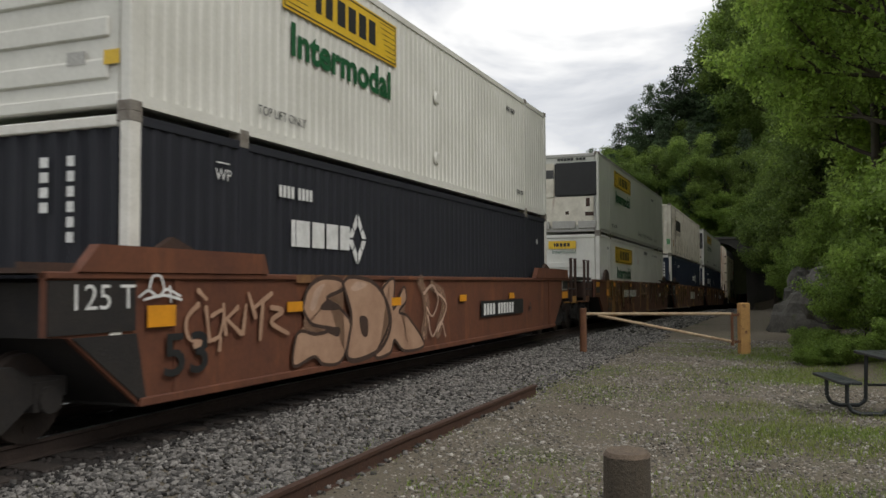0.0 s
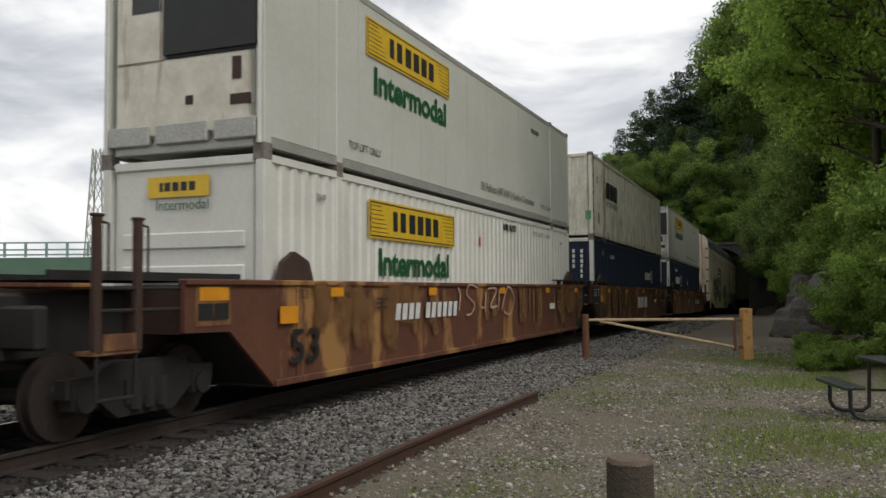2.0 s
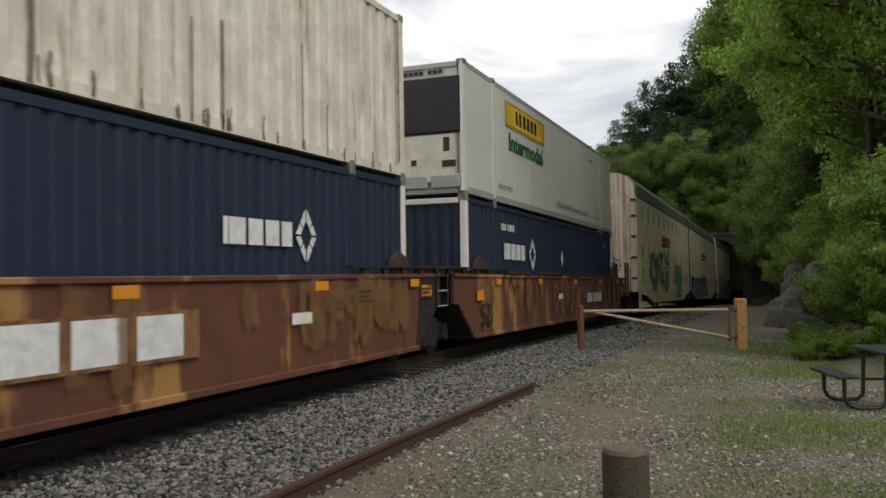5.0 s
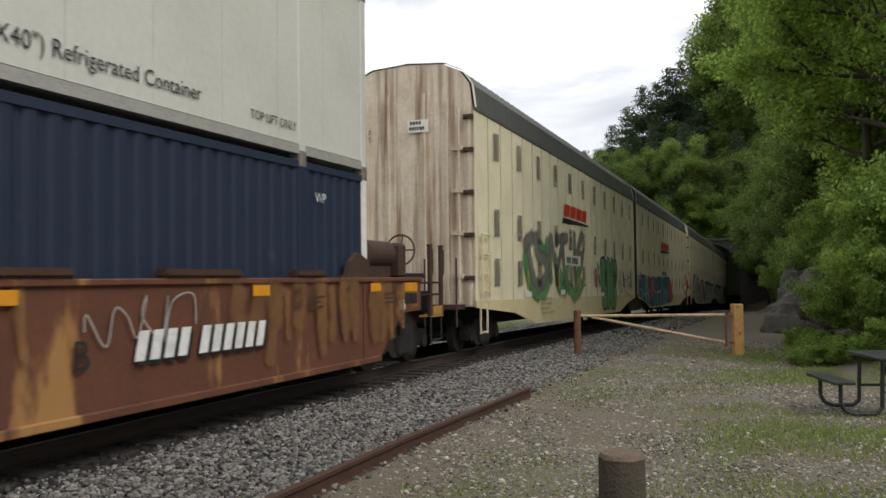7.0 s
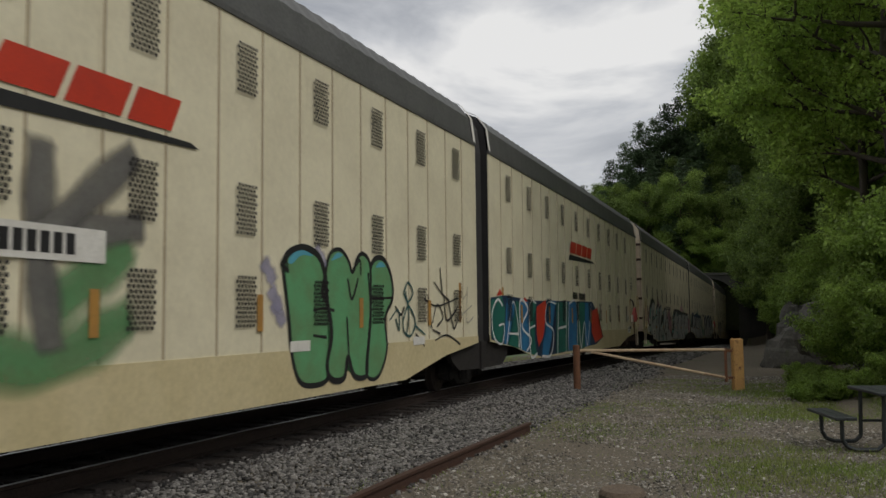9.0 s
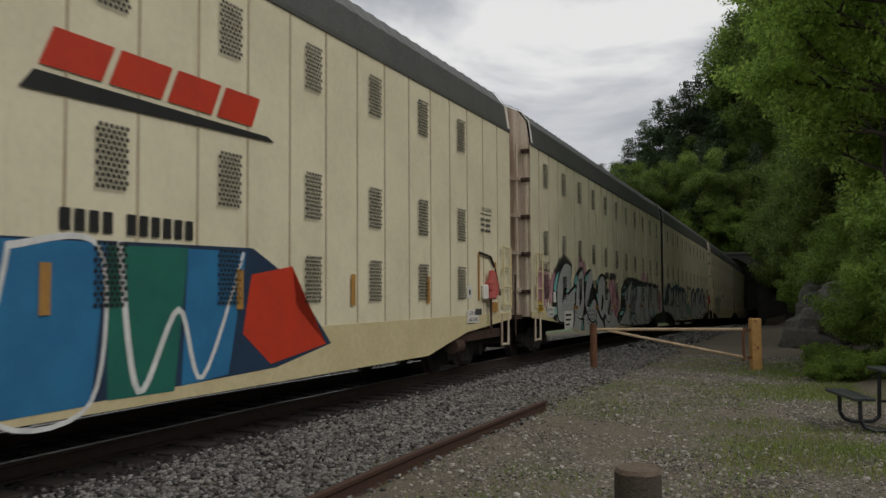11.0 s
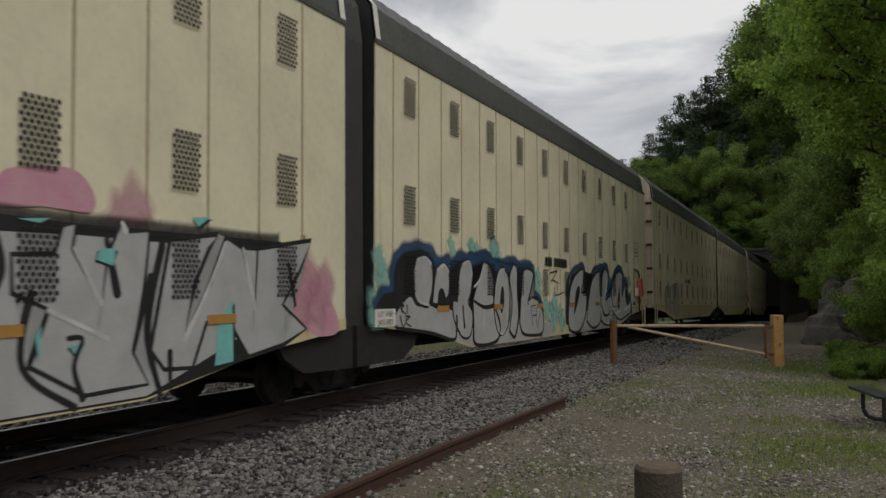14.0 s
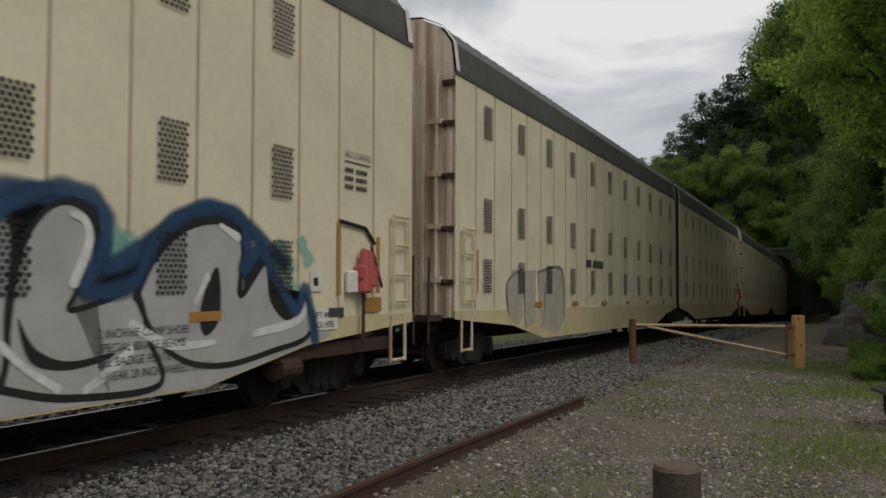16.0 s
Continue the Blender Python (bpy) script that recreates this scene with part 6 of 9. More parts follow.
HAZE_RUST = soft(paint("rust_run", (0.15, 0.065, 0.03), (0.10, 0.045, 0.024), 0.85, scale=4, grain=20, bump=0.03, fine=0.06), 0.7)


def streaked_patches(parent, seed, count, x0, x1):
    """Yellowed paint, worn through in soft runs from the top chord down."""
    r = random.Random(seed)
    for i in range(count):
        x, top, low = r.uniform(x0, x1), r.uniform(1.3, 1.46), r.uniform(0.45, 1.1)
        for k in range(r.randint(2, 4)):
            a = x + r.uniform(-0.45, 0.45)
            b = low + r.uniform(0.0, 0.45) * (1.4 - low)
            mist(parent, HAZE_OCHRE, 1 + (i + k) % 3, r.uniform(0.07, 0.22), [(a, top), (a + r.uniform(-0.05, 0.05), (top + b) / 2), (a + r.uniform(-0.07, 0.07), b)])


for wc, black_end in ((well_a, True), (well_c, True), (well_b, False), (well_d, False)):
    letters(wc, "53", 0.24, 0.54, 0.62, INK, WS, width=0.72, offset=0.008, lift=0.006)
    if black_end:
        plate(wc, -1.20, -0.12, 1.03, 1.52, BLACK_STEEL, -WELL_W - 0.03, "end_plate", 0.002, 0.02, label="black end plate")
        letters(wc, "125 T", -0.98, 1.25, 0.34, WHITE_INK, -WELL_W - 0.055, width=0.78)
        plate(wc, -0.45, -0.3, 0.92, 1.12, LABEL_WHITE, -WELL_W - 0.032, "tag")
        bm = bmesh.new()
        prism(bm, [(-0.92, 1.0), (-0.10, 1.0), (0.05, 0.32), (-0.02, 0.32)], -WELL_W - 0.05, -WELL_W - 0.035)
        part("end_gusset", bm, BLACK_STEEL, wc)
    reflector(wc, 0.02, 1.05, 1.27, 0.42)
for x in (2.6, 5.7, 8.8, 12.0):
    reflector(well_a, x)
plate(well_a, 10.05, 13.1, 0.76, 1.10, INK, WS, "number_board", 0.0005, 0.002)
code_bars(well_a, 10.2, 0.80, 0.24, 4, 6, WHITE_INK, WS - 0.004, 0.2)
letters(well_a, "A", 13.6, 0.78, 0.34, INK, WS)
# black far ends at the shared trucks, with reflector and ladder
for wc in (well_b, well_c):
    plate(wc, C_L + 0.1, C_L + 1.06, 1.03, 1.52, BLACK_STEEL, -WELL_W - 0.03, "end_plate", 0.002, 0.02, label="black end plate")
    bm = bmesh.new()
    prism(bm, [(C_L + 0.92, 1.0), (C_L + 0.10, 1.0), (C_L - 0.05, 0.32), (C_L + 0.02, 0.32)], -WELL_W - 0.05, -WELL_W - 0.035)
    part("end_gusset", bm, BLACK_STEEL, wc)
    plate(wc, C_L + 0.18, C_L + 0.62, 1.18, 1.40, ORANGE, -WELL_W - 0.056, "reflector", label="orange reflector plate")
    for xx, top in ((0.84, 2.2), (1.36, 1.6)):
        bm = bmesh.new()
        rod(bm, (C_L + xx, -1.53, 0.98), (C_L + xx, -1.53, top), 0.022, seg=8)
        part("ladder_rail", bm, BLACK_STEEL, wc)
    for z in (1.0, 1.28, 1.56):
        bm = bmesh.new()
        rod(bm, (C_L + 0.84, -1.53, z), (C_L + 1.36, -1.53, z), 0.016, seg=8)
        part("rung", bm, GALV if z < 1.5 else BLACK_STEEL, wc)
# raised walkway edges on brackets over the ends
for wc, x0, x1 in ((well_b, 13.7, 17.6), (well_c, -1.9, 2.3), (well_c, 13.7, 17.6), (well_d, -1.9, 2.3)):
    bm = bmesh.new()
    box(bm, x0, x1, -WELL_W - 0.09, -WELL_W + 0.05, 1.70, 1.735)
    part("walkway_edge", bm, BLACK_STEEL, wc)
    for k in range(5):
        x = x0 + 0.5 + k * (x1 - x0 - 1.0) / 4
        bm = bmesh.new()
        prism(bm, [(x - 0.05, 1.60), (x + 0.05, 1.60), (x + 0.14, 1.70), (x - 0.14, 1.70)], -WELL_W - 0.05, -WELL_W + 0.01)
        part("bracket", bm, DARK_BROWN, wc)
# folded top guard
for wc, x0, x1 in ((well_a, -0.9, 2.15), (well_a, 14.2, 17.6)):
    bm = bmesh.new()
    prism(bm, [(x0, 1.60), (x1, 1.60), (x1 - 0.1, 1.84), (x0 + 0.25, 1.86)], -WELL_W - 0.10, -WELL_W + 0.02)
    part("top_guard", bm, WELL, wc)
for wc, seed in ((well_b, 5), (well_c, 8), (well_d, 11)):
    streaked_patches(wc, seed, 4 if wc is well_d else 14, 0.5, 5.5)
    streaked_patches(wc, seed + 1, 4, 6.0, 12.0)
    streaked_patches(wc, seed + 2, 12, 12.5, 16.6)
    for x in (1.3, 4.8, 8.8, 12.6, 15.8):
        reflector(wc, x, 1.38, 1.51)
for wc in (well_b, well_c, well_d):
    for text, x, z in (("53", 16.55, 1.36), ("48", 15.75, 1.36), ("45", 14.95, 1.36), ("40", 13.55, 1.36), ("20", 13.55, 1.18), ("53", 0.5, 1.36), ("48", 1.7, 1.36), ("45", 2.3, 1.36)):
        letters(wc, text, x, z, 0.17, INK, WS, lift=0.006, width=0.17)
    for x in (13.9, 16.3, 2.7):
        for k in range(3):
            bars(wc, x, 1.32 - 0.07 * k, [0.42 - 0.07 * (k % 2)], 0.03, DARK_BROWN, WS, name="stencil_bar", lift=0.006)
    plate(wc, 16.95, 17.2, 1.05, 1.22, LABEL_WHITE, -WELL_W - 0.034, "tag")
for x0, x1 in ((2.1, 4.0), (5.0, 7.3), (8.3, 9.8), (11.0, 12.4), (13.6, 14.4)):
    bm = bmesh.new()
    box(bm, x0, x1, -WELL_W - 0.10, -WELL_W + 0.08, 1.60, 1.70)
    round_edges(bm, 0.03, 2)
    part("top_pad", bm, RAIL, well_d)
bars(well_b, 3.39, 0.98, [0.182] * 4 + [-0.182] + [0.182] * 6, 0.27, WHITE_INK, WS, name="number_bar", gap=0.45, lift=0.006, slant=0.2)
letters(well_b, "A", 11.5, 0.78, 0.34, INK, WS)
plate(well_c, 7.35, 10.1, 0.72, 1.24, PATCH_OCHRE, WS, "number_board", 0.0005, 0.002)
bars(well_c, 7.45, 0.76, [0.7, 0.7, 0.7], 0.44, WHITE_INK, WS, name="logo_bar", gap=0.2)
for material, dx, dz, lift in ((INK, 0.05, -0.04, 0.003), (WHITE_INK, 0, 0, 0.006)):
    bars(well_d, 10.55 + dx, 0.78 + dz, [0.15] * 4 + [-0.14] + [0.15] * 6, 0.30, material, WS, name="number_bar", gap=0.45, lift=lift, slant=0.25)
letters(well_d, "B", 9.75, 0.76, 0.40, INK, WS)
spray(well_d, 9.9, 0.95, 1.6, 0.5, 41, GALV, WS, 0.02)
spray(well_d, 6.3, 0.6, 1.2, 0.4, 42, GALV, WS, 0.02)
for wc, x in ((well_b, 13.0), (well_d, 6.9), (well_c, 12.0)):
    plate(wc, x, x + 0.5, 0.95, 1.1, LABEL_WHITE, WS, "stencil_board", 0.001, 0.003)
    bars(wc, x + 0.9, 1.18, [0.5], 0.05, FADED_INK, WS, name="stencil_bar")
    bars(wc, x + 0.9, 1.08, [0.42], 0.05, FADED_INK, WS, name="stencil_bar")
# air tank and hand brake on the last well car, boards on the coupled ends
bm = bmesh.new()
rod(bm, (C_L + 0.42, -0.95, 2.0), (C_L + 1.36, -0.95, 2.0), 0.24, seg=20)
rod(bm, (C_L + 0.34, -0.95, 2.0), (C_L + 0.42, -0.95, 2.0), 0.15, 0.24, seg=20)
rod(bm, (C_L + 1.36, -0.95, 2.0), (C_L + 1.44, -0.95, 2.0), 0.24, 0.15, seg=20)
part("air_tank", bm, DARK_BROWN, well_d)
bm = bmesh.new()
box(bm, C_L + 0.5, C_L + 1.3, -1.1, -0.8, 1.60, 1.80)
part("tank_cradle", bm, DARK_BROWN, well_d)
bm = bmesh.new()
box(bm, C_L + 1.5, C_L + 1.78, -1.2, -0.8, 1.60, 2.2)
rod(bm, (C_L + 1.62, -1.0, 2.1), (C_L + 1.92, -1.0, 2.1), 0.13, seg=14)
round_edges(bm, 0.04)
part("brake_housing", bm, DARK_BROWN, well_d)
bm = bmesh.new()
c = Vector((C_L + 1.96, -1.0, 2.1))
ring = [c + Vector((0, 0.28 * math.cos(2 * math.pi * k / 18), 0.28 * math.sin(2 * math.pi * k / 18))) for k in range(18)]
for k in range(18):
    rod(bm, ring[k], ring[(k + 1) % 18], 0.018, seg=6)
for k in (0, 5, 9, 14):
    rod(bm, c, ring[k], 0.014, seg=6)
part("brake_wheel", bm, DARK_BROWN, well_d)
for wc, edge, sgn in ((well_b, 0.0, -1), (well_d, C_L, 1), (well_a, C_L, 1)):
    a, b = sorted((edge + sgn * 0.95, edge + sgn * 1.6))
    if wc is well_a:
        plate(wc, a, b, 1.03, 1.22, ORANGE, -WELL_W - 0.032, "end_board")
        plate(wc, a - 0.02, b - 0.05, 1.25, 1.56, GALV, -WELL_W - 0.032, "board_frame")
    else:
        plate(wc, a, b, 1.08, 1.52, PATCH_OCHRE, -WELL_W - 0.032, "end_board")
        plate(wc, a + 0.08, b - 0.05, 1.36, 1.51, ORANGE, -WELL_W - 0.04, "end_reflector")
    for q in (0.03, 0.31):
        plate(wc, a + 0.03 + q, a + 0.28 + q, 1.30 if wc is well_a else 1.15, 1.52 if wc is well_a else 1.33, INK, -WELL_W - 0.045, "board_window")

# rust runs along the foot, the posts and the near end of the worn white container
r = random.Random(19)
for k in range(46):
    x, low = r.uniform(0.1, 16.0), HIGH + 0.1
    h = r.uniform(0.08, 0.3) if k % 4 else r.uniform(0.4, 1.5)
    rust_run(box_c2, r.uniform(0.02, 0.06), [(x, low), (x + r.uniform(-0.02, 0.02), low + h * 0.5), (x, low + h)])
for x in (0.1, 0.2, 1.85, 2.05, 15.9):
    for k in range(4):
        z = HIGH + 0.3 + 0.6 * k
        rust_run(box_c2, 0.05, [(x, z), (x + 0.02, z + 0.3), (x, z + 0.62)])

# ---- markings, graffiti and fittings on the autoracks ----
def rack_logo(ob, small=False):
    """Red slanting bars over a dark wedge, in place of the firm's name."""
    bars(ob, 7.75, 3.52, [0.72, 0.72, 0.72, 0.66], 0.36, RED_INK, AS, name="logo_bar", gap=0.12, slant=0.45)
    bm = bmesh.new()
    bm.faces.new([bm.verts.new((x, AS - 0.004, z)) for x, z in ((7.55, 3.28), (11.3, 3.40), (11.15, 3.455), (7.7, 3.46))])
    part("logo_wedge", bm, INK, ob)


rack_logo(racks[0])
rack_logo(racks[1])
plate(racks[0], 7.85, 9.9, 2.07, 2.38, LABEL_WHITE, AS - 0.012, "number_board", 0.001, 0.003, label="white number board")
code_bars(racks[0], 8.0, 2.13, 0.19, 4, 6, INK, AS - 0.016, 0.145)
for x, z in ((3.7, 1.16), (7.3, 1.2), (13.2, 1.1), (17.2, 1.05)):
    plate(racks[0], x, x + 0.5, z, z + 0.14, LABEL_WHITE, AS - 0.008, "white_patch", 0.001, 0.003)
code_bars(racks[1], 8.0, 2.12, 0.2, 4, 6, INK, AS - 0.002, 0.17)


def rack_signs(ob, x):
    plate(ob, x + 0.42, x + 1.06, 0.97, 1.23, LABEL_WHITE, AS - 0.01, "sign", 0.001, 0.004, label="white lifting sign")
    letters(ob, "LIFT AND", x + 0.50, 1.12, 0.11, INK, AS - 0.015, width=0.46)
    letters(ob, "JACK HERE", x + 0.50, 1.0, 0.11, INK, AS - 0.015, width=0.48)


code_bars(racks[2], 8.3, 2.13, 0.22, 3, 6, INK, AS - 0.008, 0.19)
rack_signs(racks[2], 0.85)
plate(racks[2], 2.98, 3.91, 0.62, 1.12, LABEL_WHITE, AS - 0.01, "sign", 0.001, 0.004)
for k in range(3):
    bars(racks[2], 3.08, 0.98 - 0.13 * k, [0.62 - 0.1 * k], 0.05, INK, AS - 0.016, name="sign_bar")
plate(racks[2], 0.52, 0.95, 1.13, 1.38, YELLOW, AS - 0.01, "sign", 0.001, 0.004)
letters(racks[2], "EXCESS", 0.56, 1.27, 0.1, INK, AS - 0.016, width=0.34)
letters(racks[2], "HEIGHT CAR", 0.55, 1.16, 0.1, INK, AS - 0.016, width=0.36)
plate(racks[2], 1.86, 2.1, 1.35, 1.62, LABEL_WHITE, AS - 0.011, "sign", 0.001, 0.004)
code_bars(racks[3], 8.3, 2.13, 0.22, 3, 6, INK, AS - 0.008, 0.19)
rack_signs(racks[3], -0.45)
for k in range(4):
    for ob, x, material in ((racks[0], 5.05, FADED_INK), (racks[2], 5.6, FADED_INK), (racks[3], 14.6, FADED_INK)):
        letters(ob, ("2 INCH HF COMP SHOES", "SPECIAL BRAKE BEAMS", "SEE BADGE PLATE", "1-WEAR 28 INCH WHEELS ONLY")[k], x, 1.06 - 0.125 * k, 0.115, material, AS - 0.0145, width=(1.15, 1.1, 0.9, 1.45)[k], name="stencil")
code_bars(racks[4], 8.0, 2.12, 0.2, 3, 6, FADED_INK, AS - 0.002, 0.17)


# the tan letters and the pale scrawls on the first well car
coat(well_a, PATCH_OCHRE, 1, [(2.82, 1.6), (4.66, 1.6), (4.66, 1.51), (2.82, 1.49)], sharp=True)
letter(well_a, TAN_SPRAY, DARK_BROWN, 3, 0.03, [(2.96, 1.16), (3.11, 1.42), (3.48, 1.56), (3.99, 1.53), (4.06, 1.4), (3.6, 1.28), (3.96, 1.14), (4.3, 0.9), (4.2, 0.58), (3.96, 0.36), (3.51, 0.38), (3.26, 0.5), (2.76, 0.42), (2.78, 0.74), (2.92, 0.86), (3.33, 0.8), (3.76, 0.85), (3.21, 0.94)])
coat(well_a, DARK_BROWN, 6, [(3.42, 1.14), (3.64, 1.26), (3.99, 1.13), (3.7, 1.11)])
coat(well_a, DARK_BROWN, 6, [(3.54, 0.85), (3.96, 0.86), (3.91, 0.73)])
coat(well_a, SALMON, 6, [(3.15, 1.16), (3.3, 1.41), (3.56, 1.48), (3.42, 1.34), (3.27, 1.13)])
letter(well_a, TAN_SPRAY, DARK_BROWN, 3, 0.03, [(4.06, 1.48), (4.33, 1.58), (5.07, 1.48), (5.56, 1.14), (5.64, 0.75), (5.19, 0.43), (4.23, 0.39), (4.33, 0.99)])
coat(well_a, DARK_BROWN, 6, [(4.58, 0.98), (4.84, 0.95), (4.84, 0.69), (4.66, 0.72)])
coat(well_a, SALMON, 6, [(4.3, 1.41), (4.51, 1.51), (4.84, 1.46), (4.48, 1.37)])
letter(well_a, TAN_SPRAY, DARK_BROWN, 3, 0.03, [(5.35, 1.39), (5.64, 1.54), (5.81, 1.5), (5.77, 1.06), (6.17, 1.42), (6.26, 1.19), (5.98, 1.01), (6.35, 0.91), (7.02, 0.41), (6.2, 0.36), (5.81, 0.56), (5.64, 0.37), (5.11, 0.36), (5.6, 0.85)])
mist(well_a, HAZE_TAN, 1, 0.16, [(6.9, 1.49), (7.15, 1.09), (7.02, 0.6)])
mist(well_a, HAZE_TAN, 1, 0.14, [(7.41, 1.44), (7.95, 1.18), (7.67, 0.57)])
stroke(well_a, TAN_SPRAY, 4, 0.028, [(0.81, 1.26), (0.62, 1.11), (0.67, 0.9), (0.96, 0.85)])
stroke(well_a, TAN_SPRAY, 4, 0.028, [(0.82, 1.41), (0.95, 1.32)])
stroke(well_a, TAN_SPRAY, 4, 0.028, [(0.95, 1.22), (1.01, 0.88)])
stroke(well_a, TAN_SPRAY, 4, 0.028, [(1.05, 1.13), (1.26, 1.18), (1.21, 0.93), (1.11, 0.87)])
stroke(well_a, TAN_SPRAY, 4, 0.028, [(1.26, 1.25), (1.31, 0.92)])
stroke(well_a, TAN_SPRAY, 4, 0.028, [(1.31, 1.08), (1.53, 1.21)])
stroke(well_a, TAN_SPRAY, 4, 0.028, [(1.33, 1.08), (1.59, 0.91)])
stroke(well_a, TAN_SPRAY, 4, 0.028, [(1.7, 1.23), (1.64, 0.91)])
stroke(well_a, TAN_SPRAY, 4, 0.028, [(1.75, 1.37), (1.89, 1.09)])
stroke(well_a, TAN_SPRAY, 4, 0.028, [(1.87, 1.2), (2.23, 1.36)])
stroke(well_a, TAN_SPRAY, 4, 0.028, [(2.05, 1.29), (1.99, 0.82)])
stroke(well_a, TAN_SPRAY, 4, 0.028, [(2.23, 1.19), (2.49, 1.14), (2.23, 1.01), (2.62, 0.85)])
stroke(well_a, TAN_SPRAY, 4, 0.028, [(0.76, 0.82), (1.11, 0.87)])
stroke(well_a, TAN_SPRAY, 4, 0.028, [(1.21, 0.87), (1.19, 0.75)])
stroke(well_a, WHITE_INK, 4, 0.013, [(-0.1, 1.36), (0.03, 1.42), (0.18, 1.36), (0.3, 1.43), (0.51, 1.36)])
stroke(well_a, WHITE_INK, 4, 0.013, [(0.04, 1.43), (0.09, 1.56), (0.21, 1.56), (0.26, 1.44)])
stroke(well_a, WHITE_INK, 4, 0.013, [(-0.03, 1.33), (0.26, 1.37), (0.53, 1.32)])
stroke(well_a, WHITE_INK, 4, 0.013, [(0.35, 1.46), (0.37, 1.3)])
stroke(well_a, SALMON, 4, 0.025, [(7.02, 1.3), (7.41, 1.44), (7.68, 1.18), (7.41, 0.89), (7.15, 1.05)])
stroke(well_a, SALMON, 4, 0.025, [(7.54, 1.34), (8.09, 1.07), (7.67, 0.62)])
stroke(well_a, SALMON, 4, 0.025, [(7.2, 0.89), (7.4, 0.53), (7.81, 0.77), (8.03, 0.5)])
# the white scrawl on the second well car
stroke(well_b, SALMON, 4, 0.022, [(7.34, 1.51), (6.88, 1.57), (6.71, 1.38), (7.14, 1.18), (6.98, 1), (6.7, 0.97)])
stroke(well_b, SALMON, 4, 0.022, [(7.59, 1.43), (7.49, 1.17), (7.75, 1.1), (7.85, 1.42), (7.82, 1.04)])
stroke(well_b, SALMON, 4, 0.022, [(8, 1.49), (8.55, 1.47), (8.15, 1.12), (8.58, 1.11)])
stroke(well_b, SALMON, 4, 0.022, [(8.74, 1.45), (8.68, 1.04)])
stroke(well_b, SALMON, 4, 0.022, [(8.91, 1.04), (9.37, 1.53), (9.82, 1.28), (9.53, 0.92), (9.06, 0.98)])
stroke(well_b, SALMON, 4, 0.022, [(6.24, 1.5), (6.35, 1.36), (6.28, 1.09)])
# grey and green fat letters with soft edges on the first rack car
mist(racks[0], HAZE_GREEN, 1, 0.3, [(3.69, 2.13), (4.02, 1.76), (4.48, 1.37), (5.14, 1.27), (5.81, 1.45), (6.02, 2.06), (5.91, 2.6)])
mist(racks[0], HAZE_GREEN, 1, 0.3, [(5.06, 2.45), (5.69, 2.36)])
mist(racks[0], HAZE_GREEN, 1, 0.3, [(3.73, 1.94), (4.16, 1.47), (4.77, 1.26)])
mist(racks[0], HAZE_GREEN, 1, 0.3, [(6.67, 2.16), (7.14, 1.44), (7.89, 1.4), (8.15, 2.02)])
mist(racks[0], HAZE_GREEN, 1, 0.3, [(8.45, 1.35), (9.22, 1.17), (10.1, 1.5)])
mist(racks[0], HAZE_GREEN, 1, 0.3, [(10.1, 2.18), (9.39, 1.74)])
mist(racks[0], HAZE_GREEN, 1, 0.3, [(7.37, 1.71), (8.16, 1.47)])
mist(racks[0], HAZE_GREY, 3, 0.24, [(3.65, 2.47), (4.11, 2.66), (4.64, 2.67)])
mist(racks[0], HAZE_GREY, 3, 0.24, [(3.93, 2.51), (4.1, 2.13), (4.3, 1.79), (4.69, 1.49), (5.21, 1.49), (5.66, 1.75), (5.65, 2.13), (5.11, 2.2), (4.8, 2.29), (4.7, 2.68)])
mist(racks[0], HAZE_GREY, 3, 0.22, [(6.24, 2.76), (6.16, 2.25), (6.19, 1.67)])
mist(racks[0], HAZE_GREY, 3, 0.22, [(6.3, 2.64), (6.95, 2.04), (7.6, 2.78)])
mist(racks[0], HAZE_GREY, 3, 0.22, [(7.6, 2.81), (7.68, 2.14), (7.82, 1.54)])
mist(racks[0], HAZE_GREY, 3, 0.22, [(9.13, 2.98), (9.13, 2.22), (9.25, 1.42)])
mist(racks[0], HAZE_GREY, 3, 0.22, [(10.19, 3.1), (9.21, 2.3)])
mist(racks[0], HAZE_GREY, 3, 0.22, [(9.21, 2.3), (10.29, 2.45)])
mist(racks[0], HAZE_GREY, 3, 0.22, [(6.88, 2.77), (8.14, 2.87)])
# green letters edged in black
mist(racks[0], HAZE_LILAC, 1, 0.14, [(12.64, 2.19), (12.77, 2.06)])
mist(racks[0], HAZE_LILAC, 1, 0.14, [(12.8, 1.85), (12.92, 1.71)])
mist(racks[0], HAZE_LILAC, 1, 0.14, [(12.87, 1.68), (13, 1.53)])
mist(racks[0], HAZE_LILAC, 1, 0.14, [(13.92, 2.45), (14.08, 2.3)])
mist(racks[0], HAZE_LILAC, 1, 0.14, [(15.15, 0.93), (15.34, 0.75)])
letter(racks[0], GREEN_SPRAY, INK, 3, 0.04, [(13.02, 2.23), (13.18, 2.39), (13.55, 2.48), (13.93, 2.39), (14.11, 2.13), (14.05, 1.87), (14.36, 1.64), (14.27, 1.34), (14.33, 1), (14.17, 0.68), (13.75, 0.63), (13.43, 0.72), (13.25, 1.06), (13.16, 1.6)])
letter(racks[0], GREEN_SPRAY, INK, 5, 0.04, [(15.47, 2.2), (15.69, 2.44), (16.04, 2.46), (16.31, 2.2), (16.36, 1.84), (16.07, 1.52), (16.14, 1.05), (15.91, 0.68), (15.61, 0.58), (15.38, 0.72), (15.47, 1.23), (15.54, 1.68)])
